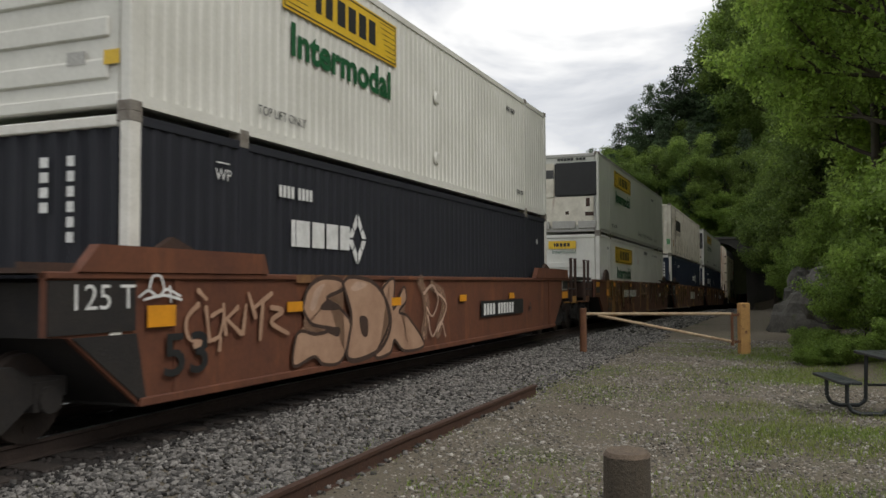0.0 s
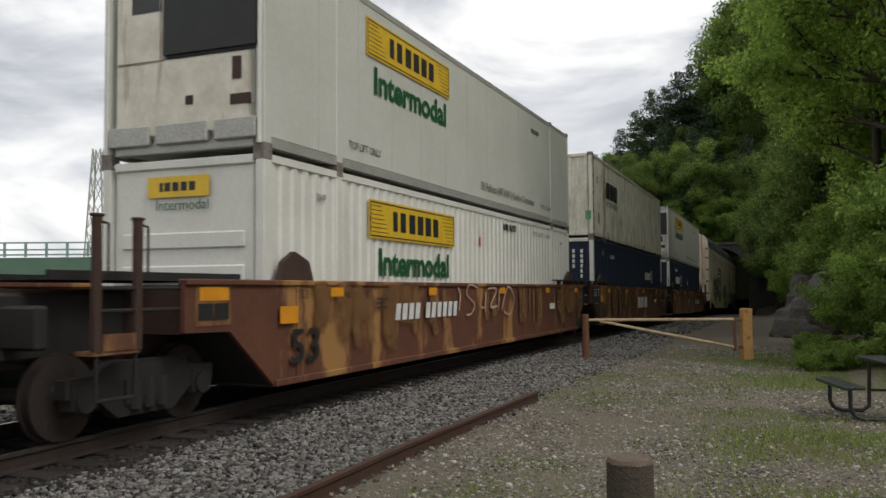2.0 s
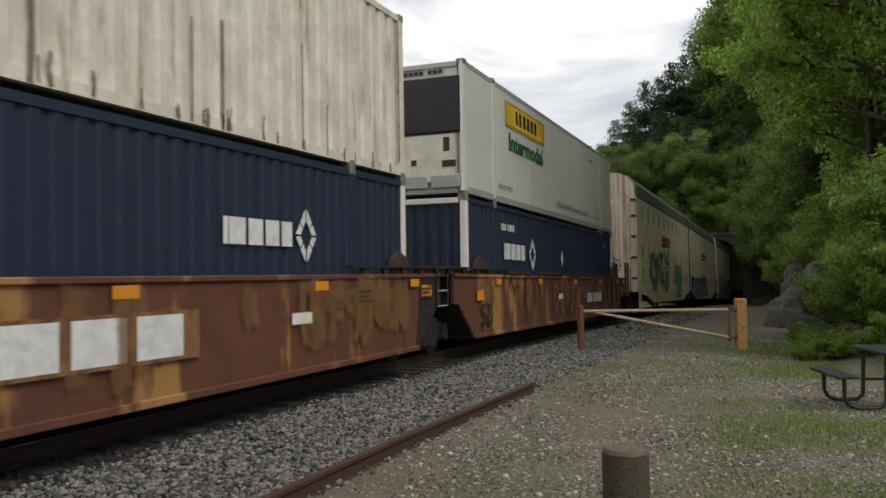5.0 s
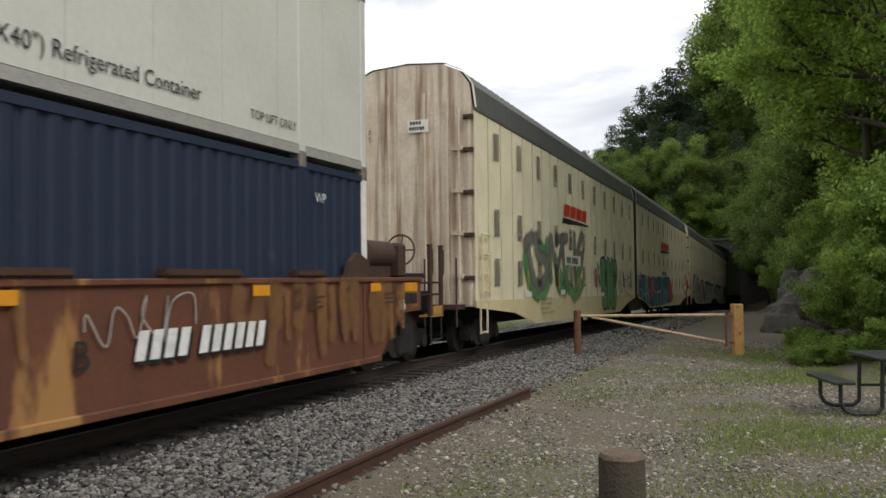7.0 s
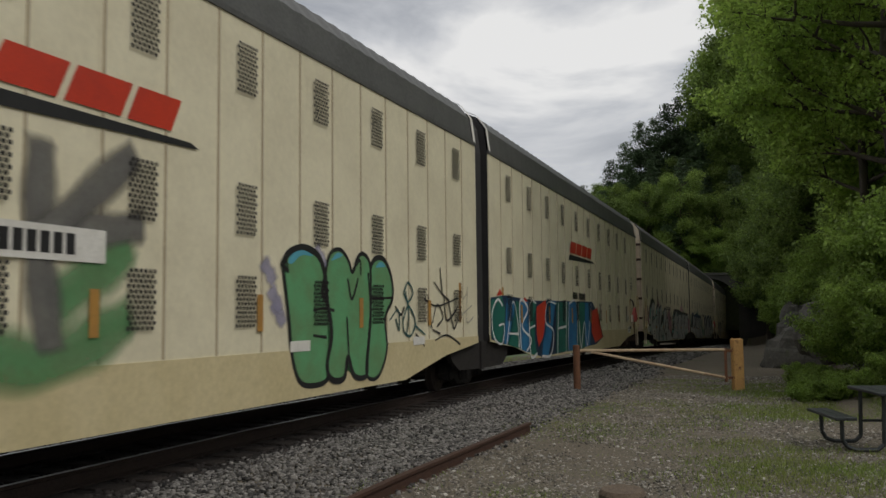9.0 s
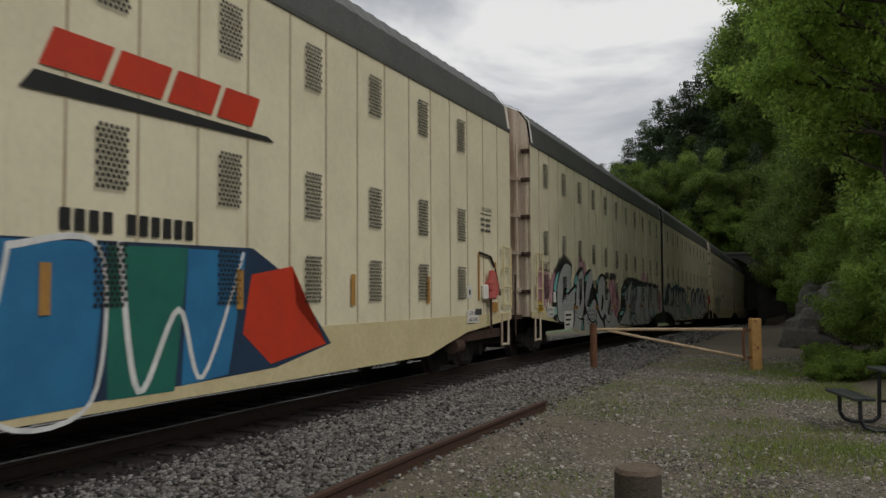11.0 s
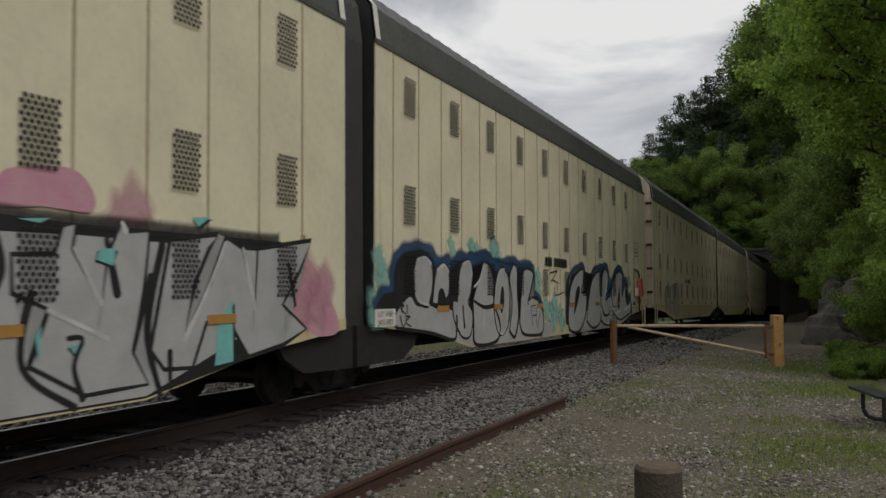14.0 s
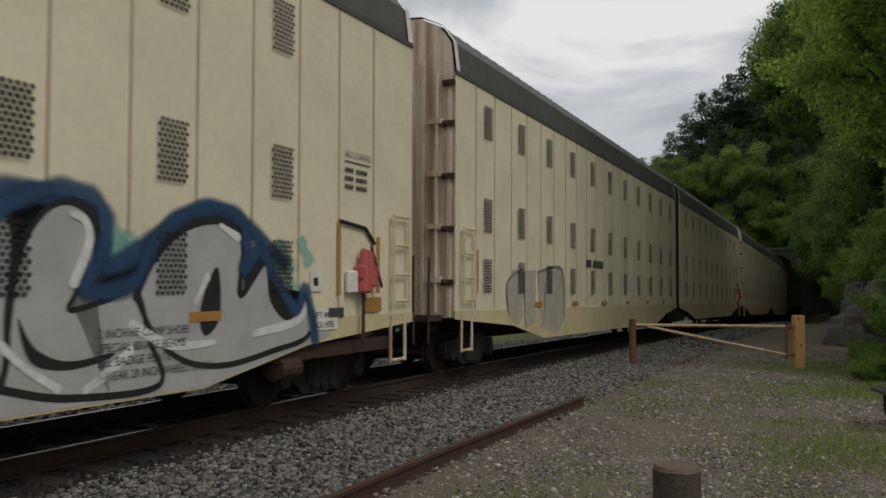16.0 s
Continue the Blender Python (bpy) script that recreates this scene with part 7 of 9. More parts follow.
letter(racks[0], GREEN_SPRAY, INK, 7, 0.04, [(14.12, 2.13), (14.26, 2.44), (14.56, 2.52), (14.81, 2.38), (14.94, 2.21), (15.12, 2.44), (15.32, 2.5), (15.54, 2.31), (15.54, 1.53), (15.44, 0.94), (15.38, 0.65), (14.99, 0.68), (14.79, 0.97), (14.67, 0.67), (14.31, 0.67), (14.17, 0.88), (14.3, 1.33), (14.16, 1.8)])
coat(racks[0], SKY_SPRAY, 5, [(13.15, 2.27), (13.28, 2.39), (13.55, 2.44), (13.79, 2.38), (13.48, 2.37), (13.25, 2.25)])
coat(racks[0], SKY_SPRAY, 9, [(14.29, 2.35), (14.47, 2.47), (14.63, 2.44), (14.41, 2.37)])
coat(racks[0], SKY_SPRAY, 7, [(15.73, 2.32), (15.91, 2.42), (16.1, 2.35), (15.91, 2.33)])
stroke(racks[0], INK, 10, 0.022, [(13.02, 2.23), (13.14, 2.14), (13.08, 2.33)])
stroke(racks[0], INK, 10, 0.022, [(13.8, 1.64), (14.07, 1.67), (14.36, 1.64)])
stroke(racks[0], INK, 10, 0.022, [(13.8, 1.3), (14.13, 1.27)])
stroke(racks[0], INK, 10, 0.022, [(15.61, 1.83), (16.31, 1.85)])
stroke(racks[0], INK, 10, 0.022, [(14.79, 2.09), (14.92, 1.81), (15.12, 2.11)])
stroke(racks[0], INK, 10, 0.022, [(14.76, 1.53), (14.82, 0.97)])
stroke(racks[0], INK, 10, 0.022, [(14.98, 2.25), (15.18, 2.4), (15.21, 2.19)])
# thin tags beside them
stroke(racks[0], SEA_INK, 3, 0.018, [(16.83, 1.95), (17, 2.12), (17.21, 1.96), (17.01, 1.79), (16.84, 1.92)])
stroke(racks[0], SEA_INK, 3, 0.018, [(16.79, 1.48), (17.01, 1.72), (17.31, 1.45), (17.1, 1.21), (16.82, 1.3), (16.78, 1.53)])
stroke(racks[0], SEA_INK, 3, 0.018, [(16.26, 1.49), (16.59, 1.65), (16.63, 1.32), (16.5, 1.49)])
stroke(racks[0], SEA_INK, 3, 0.018, [(17.29, 1.39), (17.74, 1.22)])
stroke(racks[0], SEA_INK, 3, 0.018, [(16.91, 1.95), (17.03, 1.57), (16.92, 1.25)])
stroke(racks[0], INK, 3, 0.02, [(16.49, 1.71), (16.7, 1.57), (16.83, 1.69)])
stroke(racks[0], INK, 3, 0.02, [(17.34, 1.23), (17.71, 1.02)])
stroke(racks[0], INK, 3, 0.02, [(18.51, 2.45), (18.6, 1.97)])
stroke(racks[0], INK, 3, 0.02, [(18.22, 2.16), (18.58, 1.97), (18.95, 1.84)])
stroke(racks[0], INK, 3, 0.02, [(17.89, 1.92), (18.06, 1.34)])
stroke(racks[0], INK, 3, 0.02, [(18.11, 1.43), (18.34, 1.76), (18.64, 1.53), (18.34, 1.36)])
stroke(racks[0], INK, 3, 0.02, [(18.7, 1.87), (18.83, 1.46), (19.36, 1.67)])
stroke(racks[0], INK, 3, 0.02, [(18.95, 1.77), (19.22, 1.3), (19.5, 1.63)])
stroke(racks[0], INK, 3, 0.02, [(18.23, 1.1), (18.83, 1.18), (19.52, 0.99)])
stroke(racks[0], INK, 3, 0.02, [(17.73, 1.85), (18.34, 1.73), (19.43, 1.89)])
stroke(racks[0], INK, 3, 0.02, [(18.11, 1.3), (18.46, 1.22)])
stroke(racks[0], FADED_SPRAY, 3, 0.018, [(19.64, 2.2), (19.72, 1.9), (19.94, 1.98)])
stroke(racks[0], FADED_SPRAY, 3, 0.018, [(20.02, 2.14), (19.94, 1.44), (20.33, 1.51)])
stroke(racks[0], FADED_SPRAY, 3, 0.018, [(19.64, 1.56), (20.25, 1.75)])
# red, blue and green block letters with white edges on its rear half
coat(racks[1], BLUE_SPRAY, 1, [(0.02, 1.94), (1.03, 2.02), (3.61, 1.96), (7.26, 2.03), (10.86, 2.09), (11.76, 1.71), (12.69, 0.88), (11.36, 0.66), (7.19, 0.55), (4.2, 0.5), (1.94, 0.81), (0.8, 0.92), (0.02, 1.03)], sharp=True)
coat(racks[1], SEA_GREEN, 3, [(0.02, 1.87), (0.81, 2), (1.07, 1.7), (1.02, 1.42), (0.8, 0.92), (0.09, 1.08)], sharp=True)
coat(racks[1], DEEP_SKY, 3, [(1.21, 1.98), (1.58, 1.95), (1.96, 1.71), (1.47, 1.04), (1.15, 0.89), (0.97, 0.91)], sharp=True)
coat(racks[1], SEA_GREEN, 3, [(1.92, 1.91), (2.27, 1.9), (2.1, 1.02), (2.2, 0.77), (1.24, 0.88), (1.52, 1.04)], sharp=True)
coat(racks[1], DEEP_SKY, 3, [(2.32, 1.9), (3.03, 1.92), (2.88, 1.31), (3.23, 0.89), (2.94, 0.64), (2.3, 0.75), (2.2, 1.02)], sharp=True)
coat(racks[1], SEA_GREEN, 3, [(3.14, 1.92), (3.74, 1.94), (3.73, 1.74), (3.42, 1.41), (3.59, 0.98), (3.76, 0.55), (3.11, 0.61)], sharp=True)
coat(racks[1], RED_INK, 3, [(3.79, 1.8), (4.74, 2.01), (4.83, 1.41), (4.34, 0.96), (3.95, 0.76), (3.77, 1.09)], sharp=True)
coat(racks[1], DEEP_SKY, 3, [(4.85, 2.01), (5.87, 2), (5.47, 1.59), (5.3, 0.94), (4.93, 0.51), (4.26, 0.5), (4.68, 1.07)], sharp=True)
coat(racks[1], SEA_GREEN, 3, [(5.94, 1.97), (7.35, 2.01), (7.19, 0.55), (5.81, 0.54)], sharp=True)
coat(racks[1], DEEP_SKY, 3, [(7.4, 2.01), (8.57, 2.04), (8.39, 0.56), (7.28, 0.55)], sharp=True)
coat(racks[1], SEA_GREEN, 3, [(8.57, 2.01), (9.71, 2.04), (9.51, 0.57), (8.59, 0.58)], sharp=True)
coat(racks[1], DEEP_SKY, 3, [(9.71, 2.03), (10.73, 2.04), (10.41, 0.66), (9.62, 0.61)], sharp=True)
coat(racks[1], RED_INK, 3, [(10.84, 1.78), (11.71, 1.9), (11.8, 1.4), (12.55, 0.88), (11.24, 0.71), (10.67, 1.1)], sharp=True)
coat(racks[1], RED_INK, 3, [(0.43, 1.99), (0.68, 2.16), (0.9, 2.04)], sharp=True)
coat(racks[1], RED_INK, 3, [(2.48, 1.9), (2.7, 2.03), (2.97, 1.92)], sharp=True)
stroke(racks[1], WHITE_INK, 6, 0.03, [(0.85, 1.79), (0.49, 1.91), (0.09, 1.59), (0.23, 1.07), (0.8, 0.92), (0.98, 1.33), (0.59, 1.33)])
stroke(racks[1], WHITE_INK, 6, 0.03, [(1.15, 0.89), (1.67, 1.88), (2.06, 1.42), (2.15, 0.78)])
stroke(racks[1], WHITE_INK, 6, 0.03, [(1.36, 1.14), (2.1, 1.12)])
stroke(racks[1], WHITE_INK, 6, 0.03, [(2.32, 0.75), (2.27, 1.9), (2.97, 1.73), (2.42, 1.3), (3.24, 0.97), (2.78, 0.67)])
stroke(racks[1], WHITE_INK, 6, 0.03, [(3.74, 1.9), (3.14, 1.84), (3.17, 0.6), (3.76, 0.59)])
stroke(racks[1], WHITE_INK, 6, 0.03, [(3.18, 1.26), (3.6, 1.31)])
stroke(racks[1], WHITE_INK, 6, 0.03, [(5.86, 1.92), (4.91, 1.93), (4.69, 1.41), (5.53, 1.15), (5.22, 0.53), (4.3, 0.51)])
stroke(racks[1], WHITE_INK, 6, 0.03, [(6.14, 1.93), (5.96, 0.53)])
stroke(racks[1], WHITE_INK, 6, 0.03, [(7.13, 1.99), (6.98, 0.54)])
stroke(racks[1], WHITE_INK, 6, 0.03, [(6.07, 1.23), (7.05, 1.28)])
stroke(racks[1], WHITE_INK, 6, 0.03, [(7.48, 1.96), (7.33, 0.6), (8.39, 0.59), (8.47, 1.98), (7.48, 1.96)])
stroke(racks[1], WHITE_INK, 6, 0.03, [(8.72, 2.03), (8.99, 0.62), (9.56, 1.4), (9.95, 0.67), (10.67, 2.01)])
# pink clouds behind the silver letters
for x, z, r in ((0.7, 1.75, 0.4), (1.2, 1.7, 0.4), (1.9, 1.7, 0.4), (4.9, 2.3, 0.3), (5.3, 2.2, 0.25), (3.1, 1.9, 0.3), (9.1, 1.6, 0.5), (9.8, 1.35, 0.5), (10.2, 1.2, 0.4), (9.6, 1.9, 0.3), (16.6, 2.15, 0.3), (19.6, 1.5, 0.35), (20.0, 1.45, 0.3)):
    mist(racks[2], HAZE_PINK, 1, r, [(x - 0.1, z - 0.15), (x, z + 0.05), (x + 0.1, z + 0.15)])
# silver letters with black and turquoise on the second rack car
mist(racks[2], HAZE_INK, 1, 0.16, [(1.83, 1.6), (1.95, 1.91), (2.25, 2.21), (2.68, 2.44), (3.21, 2.51), (3.79, 2.35)])
coat(racks[2], INK, 2, [(1.84, 0.95), (1.79, 1.28), (1.83, 1.6), (1.97, 1.91), (2.25, 2.19), (2.68, 2.41), (3.21, 2.5), (3.84, 2.32), (3.43, 1.62), (3.03, 1), (2.4, 0.84)])
coat(racks[2], SILVER_SPRAY, 2, [(2.15, 0.86), (2.39, 1.03), (3.23, 1.08), (4.11, 1.12), (5.44, 1.03), (7.12, 1.01), (9.08, 1.14), (10.13, 0.81), (10.46, 0.51), (7.12, 0.5), (4.87, 0.51), (3.66, 0.67)], sharp=True)
coat(racks[2], TEAL_SPRAY, 4, [(1.95, 1.7), (2.05, 1.91), (2.29, 2.09), (2.49, 2.16), (2.42, 1.96), (2.23, 1.63)])
coat(racks[2], TEAL_SPRAY, 4, [(1.96, 1.57), (2.23, 1.5), (2.2, 1.35), (1.88, 1.42)], sharp=True)
coat(racks[2], PALE_TEAL, 4, [(1.84, 1.21), (2.22, 1.25), (2.29, 1.04), (1.84, 1)], sharp=True)
letter(racks[2], SILVER_SPRAY, INK, 5, 0.035, [(2.24, 1.27), (2.23, 1.61), (2.34, 1.89), (2.59, 2.17), (2.96, 2.38), (3.31, 2.45), (3.8, 2.34), (3.64, 1.95), (3.49, 1.65), (3.43, 1.58), (4.16, 1.78), (4.2, 1.35), (4.05, 1.22), (4.11, 0.95), (3.88, 0.66), (3.04, 0.78), (2.39, 0.86)])
coat(racks[2], INK, 8, [(2.8, 1.32), (2.83, 1.52), (2.97, 1.69), (3.22, 1.75), (3.49, 1.63), (3.04, 1.52)])
coat(racks[2], TEAL_SPRAY, 9, [(3.14, 1.6), (3.26, 1.72), (3.47, 1.64)])
stroke(racks[2], PALE_SPRAY, 9, 0.025, [(3.79, 2.31), (3.66, 2.01), (3.5, 1.68)])
stroke(racks[2], PALE_SPRAY, 9, 0.015, [(2.82, 1.34), (3.43, 1.34), (4.2, 1.35)])
coat(racks[2], INK, 3, [(4.06, 1.52), (4.1, 1.97), (4.47, 2.24), (5, 2.4), (5.29, 2.24), (5.32, 1.49), (6.06, 1.17), (4.87, 0.9), (4.35, 1.04)])
letter(racks[2], SILVER_SPRAY, INK, 5, 0.03, [(4.27, 1.32), (4.35, 1.7), (4.44, 1.97), (4.69, 2.19), (5, 2.29), (5.23, 2.16), (5.29, 1.64), (5.33, 1.34), (5.04, 0.89), (4.61, 0.92), (4.33, 1.06), (4.18, 1.24)])
coat(racks[2], INK, 8, [(4.69, 1.26), (4.8, 1.56), (4.95, 1.83), (4.98, 1.49), (4.87, 1.3)])
coat(racks[2], TEAL_SPRAY, 8, [(4.1, 1.9), (4.23, 2.07), (4.47, 2.14), (4.43, 1.87)])
coat(racks[2], TEAL_SPRAY, 8, [(4.14, 1.78), (4.35, 1.75), (4.35, 1.63), (4.16, 1.65)], sharp=True)
stroke(racks[2], PALE_SPRAY, 9, 0.02, [(5.03, 2.29), (5.2, 2.16), (5.26, 1.79)])
stroke(racks[2], PALE_SPRAY, 9, 0.02, [(4.2, 1.22), (4.38, 1), (4.87, 0.9)])
coat(racks[2], INK, 3, [(5.26, 1.6), (5.32, 2.02), (5.51, 2.22), (6.06, 2.37), (6.43, 2.23), (6.4, 1.9), (6.97, 1.68), (6.94, 1.28), (5.44, 1.15)])
letter(racks[2], SILVER_SPRAY, INK, 5, 0.03, [(5.38, 1.3), (5.47, 1.64), (5.62, 1.95), (5.9, 2.23), (6.23, 2.34), (6.45, 2.15), (6.23, 1.81), (5.96, 1.49), (5.62, 1.3), (6.06, 1.25), (6.61, 1.49), (6.94, 1.28), (6.84, 0.81), (6.23, 0.76), (5.74, 0.95)])
coat(racks[2], TEAL_SPRAY, 8, [(5.43, 2.02), (5.62, 2.17), (5.8, 2.18), (5.62, 1.98)])
coat(racks[2], TEAL_SPRAY, 8, [(5.93, 1.17), (6.4, 1.41), (6.33, 1.29), (6.06, 1.15)], sharp=True)
stroke(racks[2], PALE_SPRAY, 9, 0.02, [(6.26, 2.33), (6.43, 2.15), (6.23, 1.83)])
coat(racks[2], INK, 3, [(6.86, 1.28), (6.94, 1.91), (7.22, 2.14), (7.83, 2.29), (8.38, 2.14), (8.42, 1.67), (9.13, 1.49), (8.88, 0.98), (8.37, 0.85), (7.72, 0.75)])
letter(racks[2], SILVER_SPRAY, INK, 5, 0.03, [(7.2, 1.14), (7.13, 1.66), (7.4, 2.09), (7.94, 2.22), (8.29, 2.03), (8.33, 1.67), (8.75, 1.77), (9.06, 1.53), (8.69, 1.25), (8.6, 1.05), (8.98, 0.95), (9.25, 1.13), (9.12, 0.82), (8.69, 0.7), (8.15, 0.97), (7.84, 0.84), (7.44, 0.98)])
coat(racks[2], INK, 8, [(7.6, 1.11), (7.83, 1.62), (7.98, 1.44), (7.85, 1.16)])
coat(racks[2], TEAL_SPRAY, 8, [(7.07, 1.99), (7.28, 2.12), (7.22, 1.9)])
coat(racks[2], TEAL_SPRAY, 8, [(6.94, 1.62), (7.16, 1.61), (7.16, 1.31)], sharp=True)
coat(racks[2], INK, 4, [(6.4, 0.67), (6.72, 1.03), (7.01, 0.7), (6.82, 0.5), (6.47, 0.54)], sharp=True)
coat(racks[2], TEAL_SPRAY, 5, [(6.48, 0.73), (6.71, 0.95), (6.9, 0.71), (6.75, 0.55), (6.54, 0.6)], sharp=True)
coat(racks[2], INK, 4, [(7.82, 0.77), (8.04, 1.12), (8.25, 0.5), (8.03, 0.5)], sharp=True)
coat(racks[2], INK, 4, [(4.87, 0.55), (5.08, 0.94), (5.26, 0.89), (5.32, 0.53)], sharp=True)
coat(racks[2], TEAL_SPRAY, 5, [(4.95, 0.58), (5.09, 0.83), (5.21, 0.56)], sharp=True)
stroke(racks[2], INK, 3, 0.014, [(0.8, 2.32), (0.88, 2.43), (0.97, 2.38), (0.84, 2.21)])
stroke(racks[2], INK, 3, 0.014, [(0.91, 2.35), (1.04, 2.17)])
stroke(racks[2], INK, 3, 0.014, [(1, 2.36), (1.17, 2.16)])
stroke(racks[2], INK, 3, 0.014, [(1.18, 2.36), (1.24, 2.15)])
stroke(racks[2], INK, 3, 0.014, [(1.23, 2.31), (1.34, 2.15), (1.35, 2.36)])
stroke(racks[2], INK, 3, 0.014, [(1.4, 2.35), (1.57, 2.38)])
stroke(racks[2], INK, 3, 0.014, [(1.47, 2.36), (1.53, 2.13)])
stroke(racks[2], INK, 3, 0.014, [(0.82, 2.15), (1.62, 2.14)])
stroke(racks[2], WHITE_INK, 4, 0.015, [(1.13, 1.19), (1.22, 1.33), (1.26, 1.18)])
stroke(racks[2], WHITE_INK, 4, 0.015, [(1.32, 1.16), (1.42, 1.34), (1.5, 1.18), (1.59, 1.35)])
# the second word, striped black and turquoise
mist(racks[2], HAZE_INK, 1, 0.1, [(10.25, 0.8), (10.76, 1.07), (11.35, 1.27), (11.01, 1.7), (11.41, 1.98), (11.95, 2.17), (13.15, 2.24), (16.03, 2.13), (19.01, 2.11)])
coat(racks[2], INK, 2, [(10.26, 0.69), (10.26, 0.77), (10.76, 1.04), (11.35, 1.24), (11.02, 1.69), (11.43, 1.96), (11.93, 2.14), (13.15, 2.22), (16.03, 2.11), (19.13, 2.09), (19.23, 0.87), (16.88, 0.5), (14.86, 0.5), (13.05, 0.5), (10.63, 0.6)], sharp=True)
coat(racks[2], TEAL_SPRAY, 4, [(11.41, 1.91), (11.76, 1.96), (11.8, 1.89), (11.44, 1.85)], sharp=True)
coat(racks[2], TEAL_SPRAY, 4, [(11.08, 1.69), (11.52, 1.7), (11.59, 1.62), (11.18, 1.6)], sharp=True)
coat(racks[2], TEAL_SPRAY, 4, [(10.6, 0.91), (10.85, 1.05), (11.44, 1.06), (11.16, 0.91)], sharp=True)
coat(racks[2], TEAL_SPRAY, 4, [(10.41, 0.8), (10.84, 0.8), (10.79, 0.77)], sharp=True)
coat(racks[2], TEAL_SPRAY, 4, [(11.29, 1.51), (11.64, 1.51), (11.63, 1.47)], sharp=True)
coat(racks[2], TEAL_SPRAY, 4, [(10.91, 1.15), (11.67, 1.14), (11.6, 1.11)], sharp=True)
coat(racks[2], TEAL_SPRAY, 4, [(10.31, 0.73), (10.71, 0.71), (10.66, 0.69)], sharp=True)
coat(racks[2], TEAL_SPRAY, 4, [(11.99, 2.11), (12.57, 2.12), (12.53, 2.1)], sharp=True)
coat(racks[2], TEAL_SPRAY, 4, [(13.18, 2), (13.54, 2.03), (13.44, 1.88)], sharp=True)
coat(racks[2], TEAL_SPRAY, 4, [(13.98, 1.79), (14.22, 1.8), (14.2, 1.66)], sharp=True)
coat(racks[2], TEAL_SPRAY, 4, [(12.72, 0.93), (13.09, 0.96), (13.19, 0.78), (12.9, 0.77)], sharp=True)
coat(racks[2], TEAL_SPRAY, 4, [(13.6, 1), (13.78, 1.25), (13.82, 1.15)], sharp=True)
coat(racks[2], TEAL_SPRAY, 4, [(14.16, 0.9), (14.34, 1.06), (14.28, 0.88)], sharp=True)
coat(racks[2], TEAL_SPRAY, 4, [(14.59, 1.97), (15.06, 2.03), (14.79, 1.9)], sharp=True)
coat(racks[2], SILVER_SPRAY, 3, [(12.89, 1.79), (13.15, 1.83), (13.44, 1.9), (14.34, 1.99), (16.03, 2.01), (18.77, 1.96), (18.64, 1.1), (16.89, 0.52), (14.86, 0.52), (13.34, 0.52), (12.58, 0.82)], sharp=True)
stroke(racks[2], INK, 6, 0.04, [(13.44, 1.88), (13.33, 1.64), (13.54, 1.26), (13.49, 0.94)])
stroke(racks[2], INK, 6, 0.04, [(14.1, 1.99), (14.24, 1.78), (14.1, 1.58)])
stroke(racks[2], INK, 6, 0.04, [(15.2, 1.99), (15.27, 1.65), (14.99, 1.22)])
stroke(racks[2], INK, 6, 0.04, [(16.37, 1.98), (16.5, 1.5)])
stroke(racks[2], INK, 6, 0.04, [(17.08, 1.96), (16.89, 1.16), (17.07, 0.52)])
stroke(racks[2], INK, 6, 0.04, [(15.56, 1.5), (15.49, 0.9), (16.03, 0.52)])
letter(racks[2], SILVER_SPRAY, INK, 4, 0.025, [(10.66, 0.59), (11.43, 0.9), (11.86, 1.18), (11.79, 0.98), (12.2, 1.47), (11.74, 1.42), (11.59, 1.73), (12.15, 1.85), (13.11, 2.15), (12.99, 1.91), (12.75, 1.61), (12.54, 1.06), (12.41, 0.84), (12.9, 0.5), (11.64, 0.54)], sharp=True)
letter(racks[2], SILVER_SPRAY, INK, 4, 0.025, [(12.8, 1.61), (13.23, 1.86), (13.04, 1.58), (12.9, 1.28), (13.44, 1.64), (13.29, 1.36), (13.39, 1.26), (13.19, 1.02), (13.24, 0.77), (13.99, 0.57), (13.63, 0.77), (13.53, 0.97), (13.14, 0.92), (12.69, 1.02), (12.62, 1.23)], sharp=True)
letter(racks[2], SILVER_SPRAY, INK, 4, 0.025, [(13.49, 1.26), (13.67, 1.61), (13.96, 2.05), (14.2, 2.02), (14.42, 1.5), (14.79, 1.61), (14.7, 1.22), (14.25, 0.73), (14.79, 0.65), (14.75, 0.5), (14.11, 0.52), (13.68, 0.92), (13.87, 1.38)], sharp=True)
stroke(racks[2], PALE_SPRAY, 7, 0.022, [(13.11, 2.14), (12.15, 1.85), (11.61, 1.72)])
stroke(racks[2], PALE_SPRAY, 7, 0.022, [(10.66, 0.6), (11.43, 0.9), (11.85, 1.16)])
stroke(racks[2], PALE_SPRAY, 7, 0.022, [(11.82, 0.99), (12.17, 1.46)])
stroke(racks[2], PALE_SPRAY, 7, 0.022, [(12.77, 1.62), (13.21, 1.84)])
stroke(racks[2], PALE_SPRAY, 7, 0.022, [(12.69, 1.02), (12.6, 1.11)])
stroke(racks[2], PALE_SPRAY, 7, 0.022, [(14.24, 1.96), (14.44, 1.51)])
stroke(racks[2], INK, 7, 0.03, [(13.99, 1.51), (13.71, 0.99), (14.11, 0.57)], sharp=True)
stroke(racks[2], INK, 7, 0.03, [(15.13, 1.65), (14.92, 1.22), (14.75, 0.51)], sharp=True)
letter(racks[2], SILVER_SPRAY, INK, 5, 0.025, [(15.55, 0.91), (15.74, 1.37), (15.38, 1.51), (15.37, 1.82), (15.79, 1.84), (15.87, 2.08), (16.02, 2.11), (15.98, 1.89), (16.32, 1.4), (16.38, 1.85), (16.55, 2.17), (16.6, 2.07), (16.91, 2.09), (16.85, 1.6), (16.71, 0.94), (16.91, 0.63), (16.47, 0.62), (16.14, 0.61)], sharp=True)
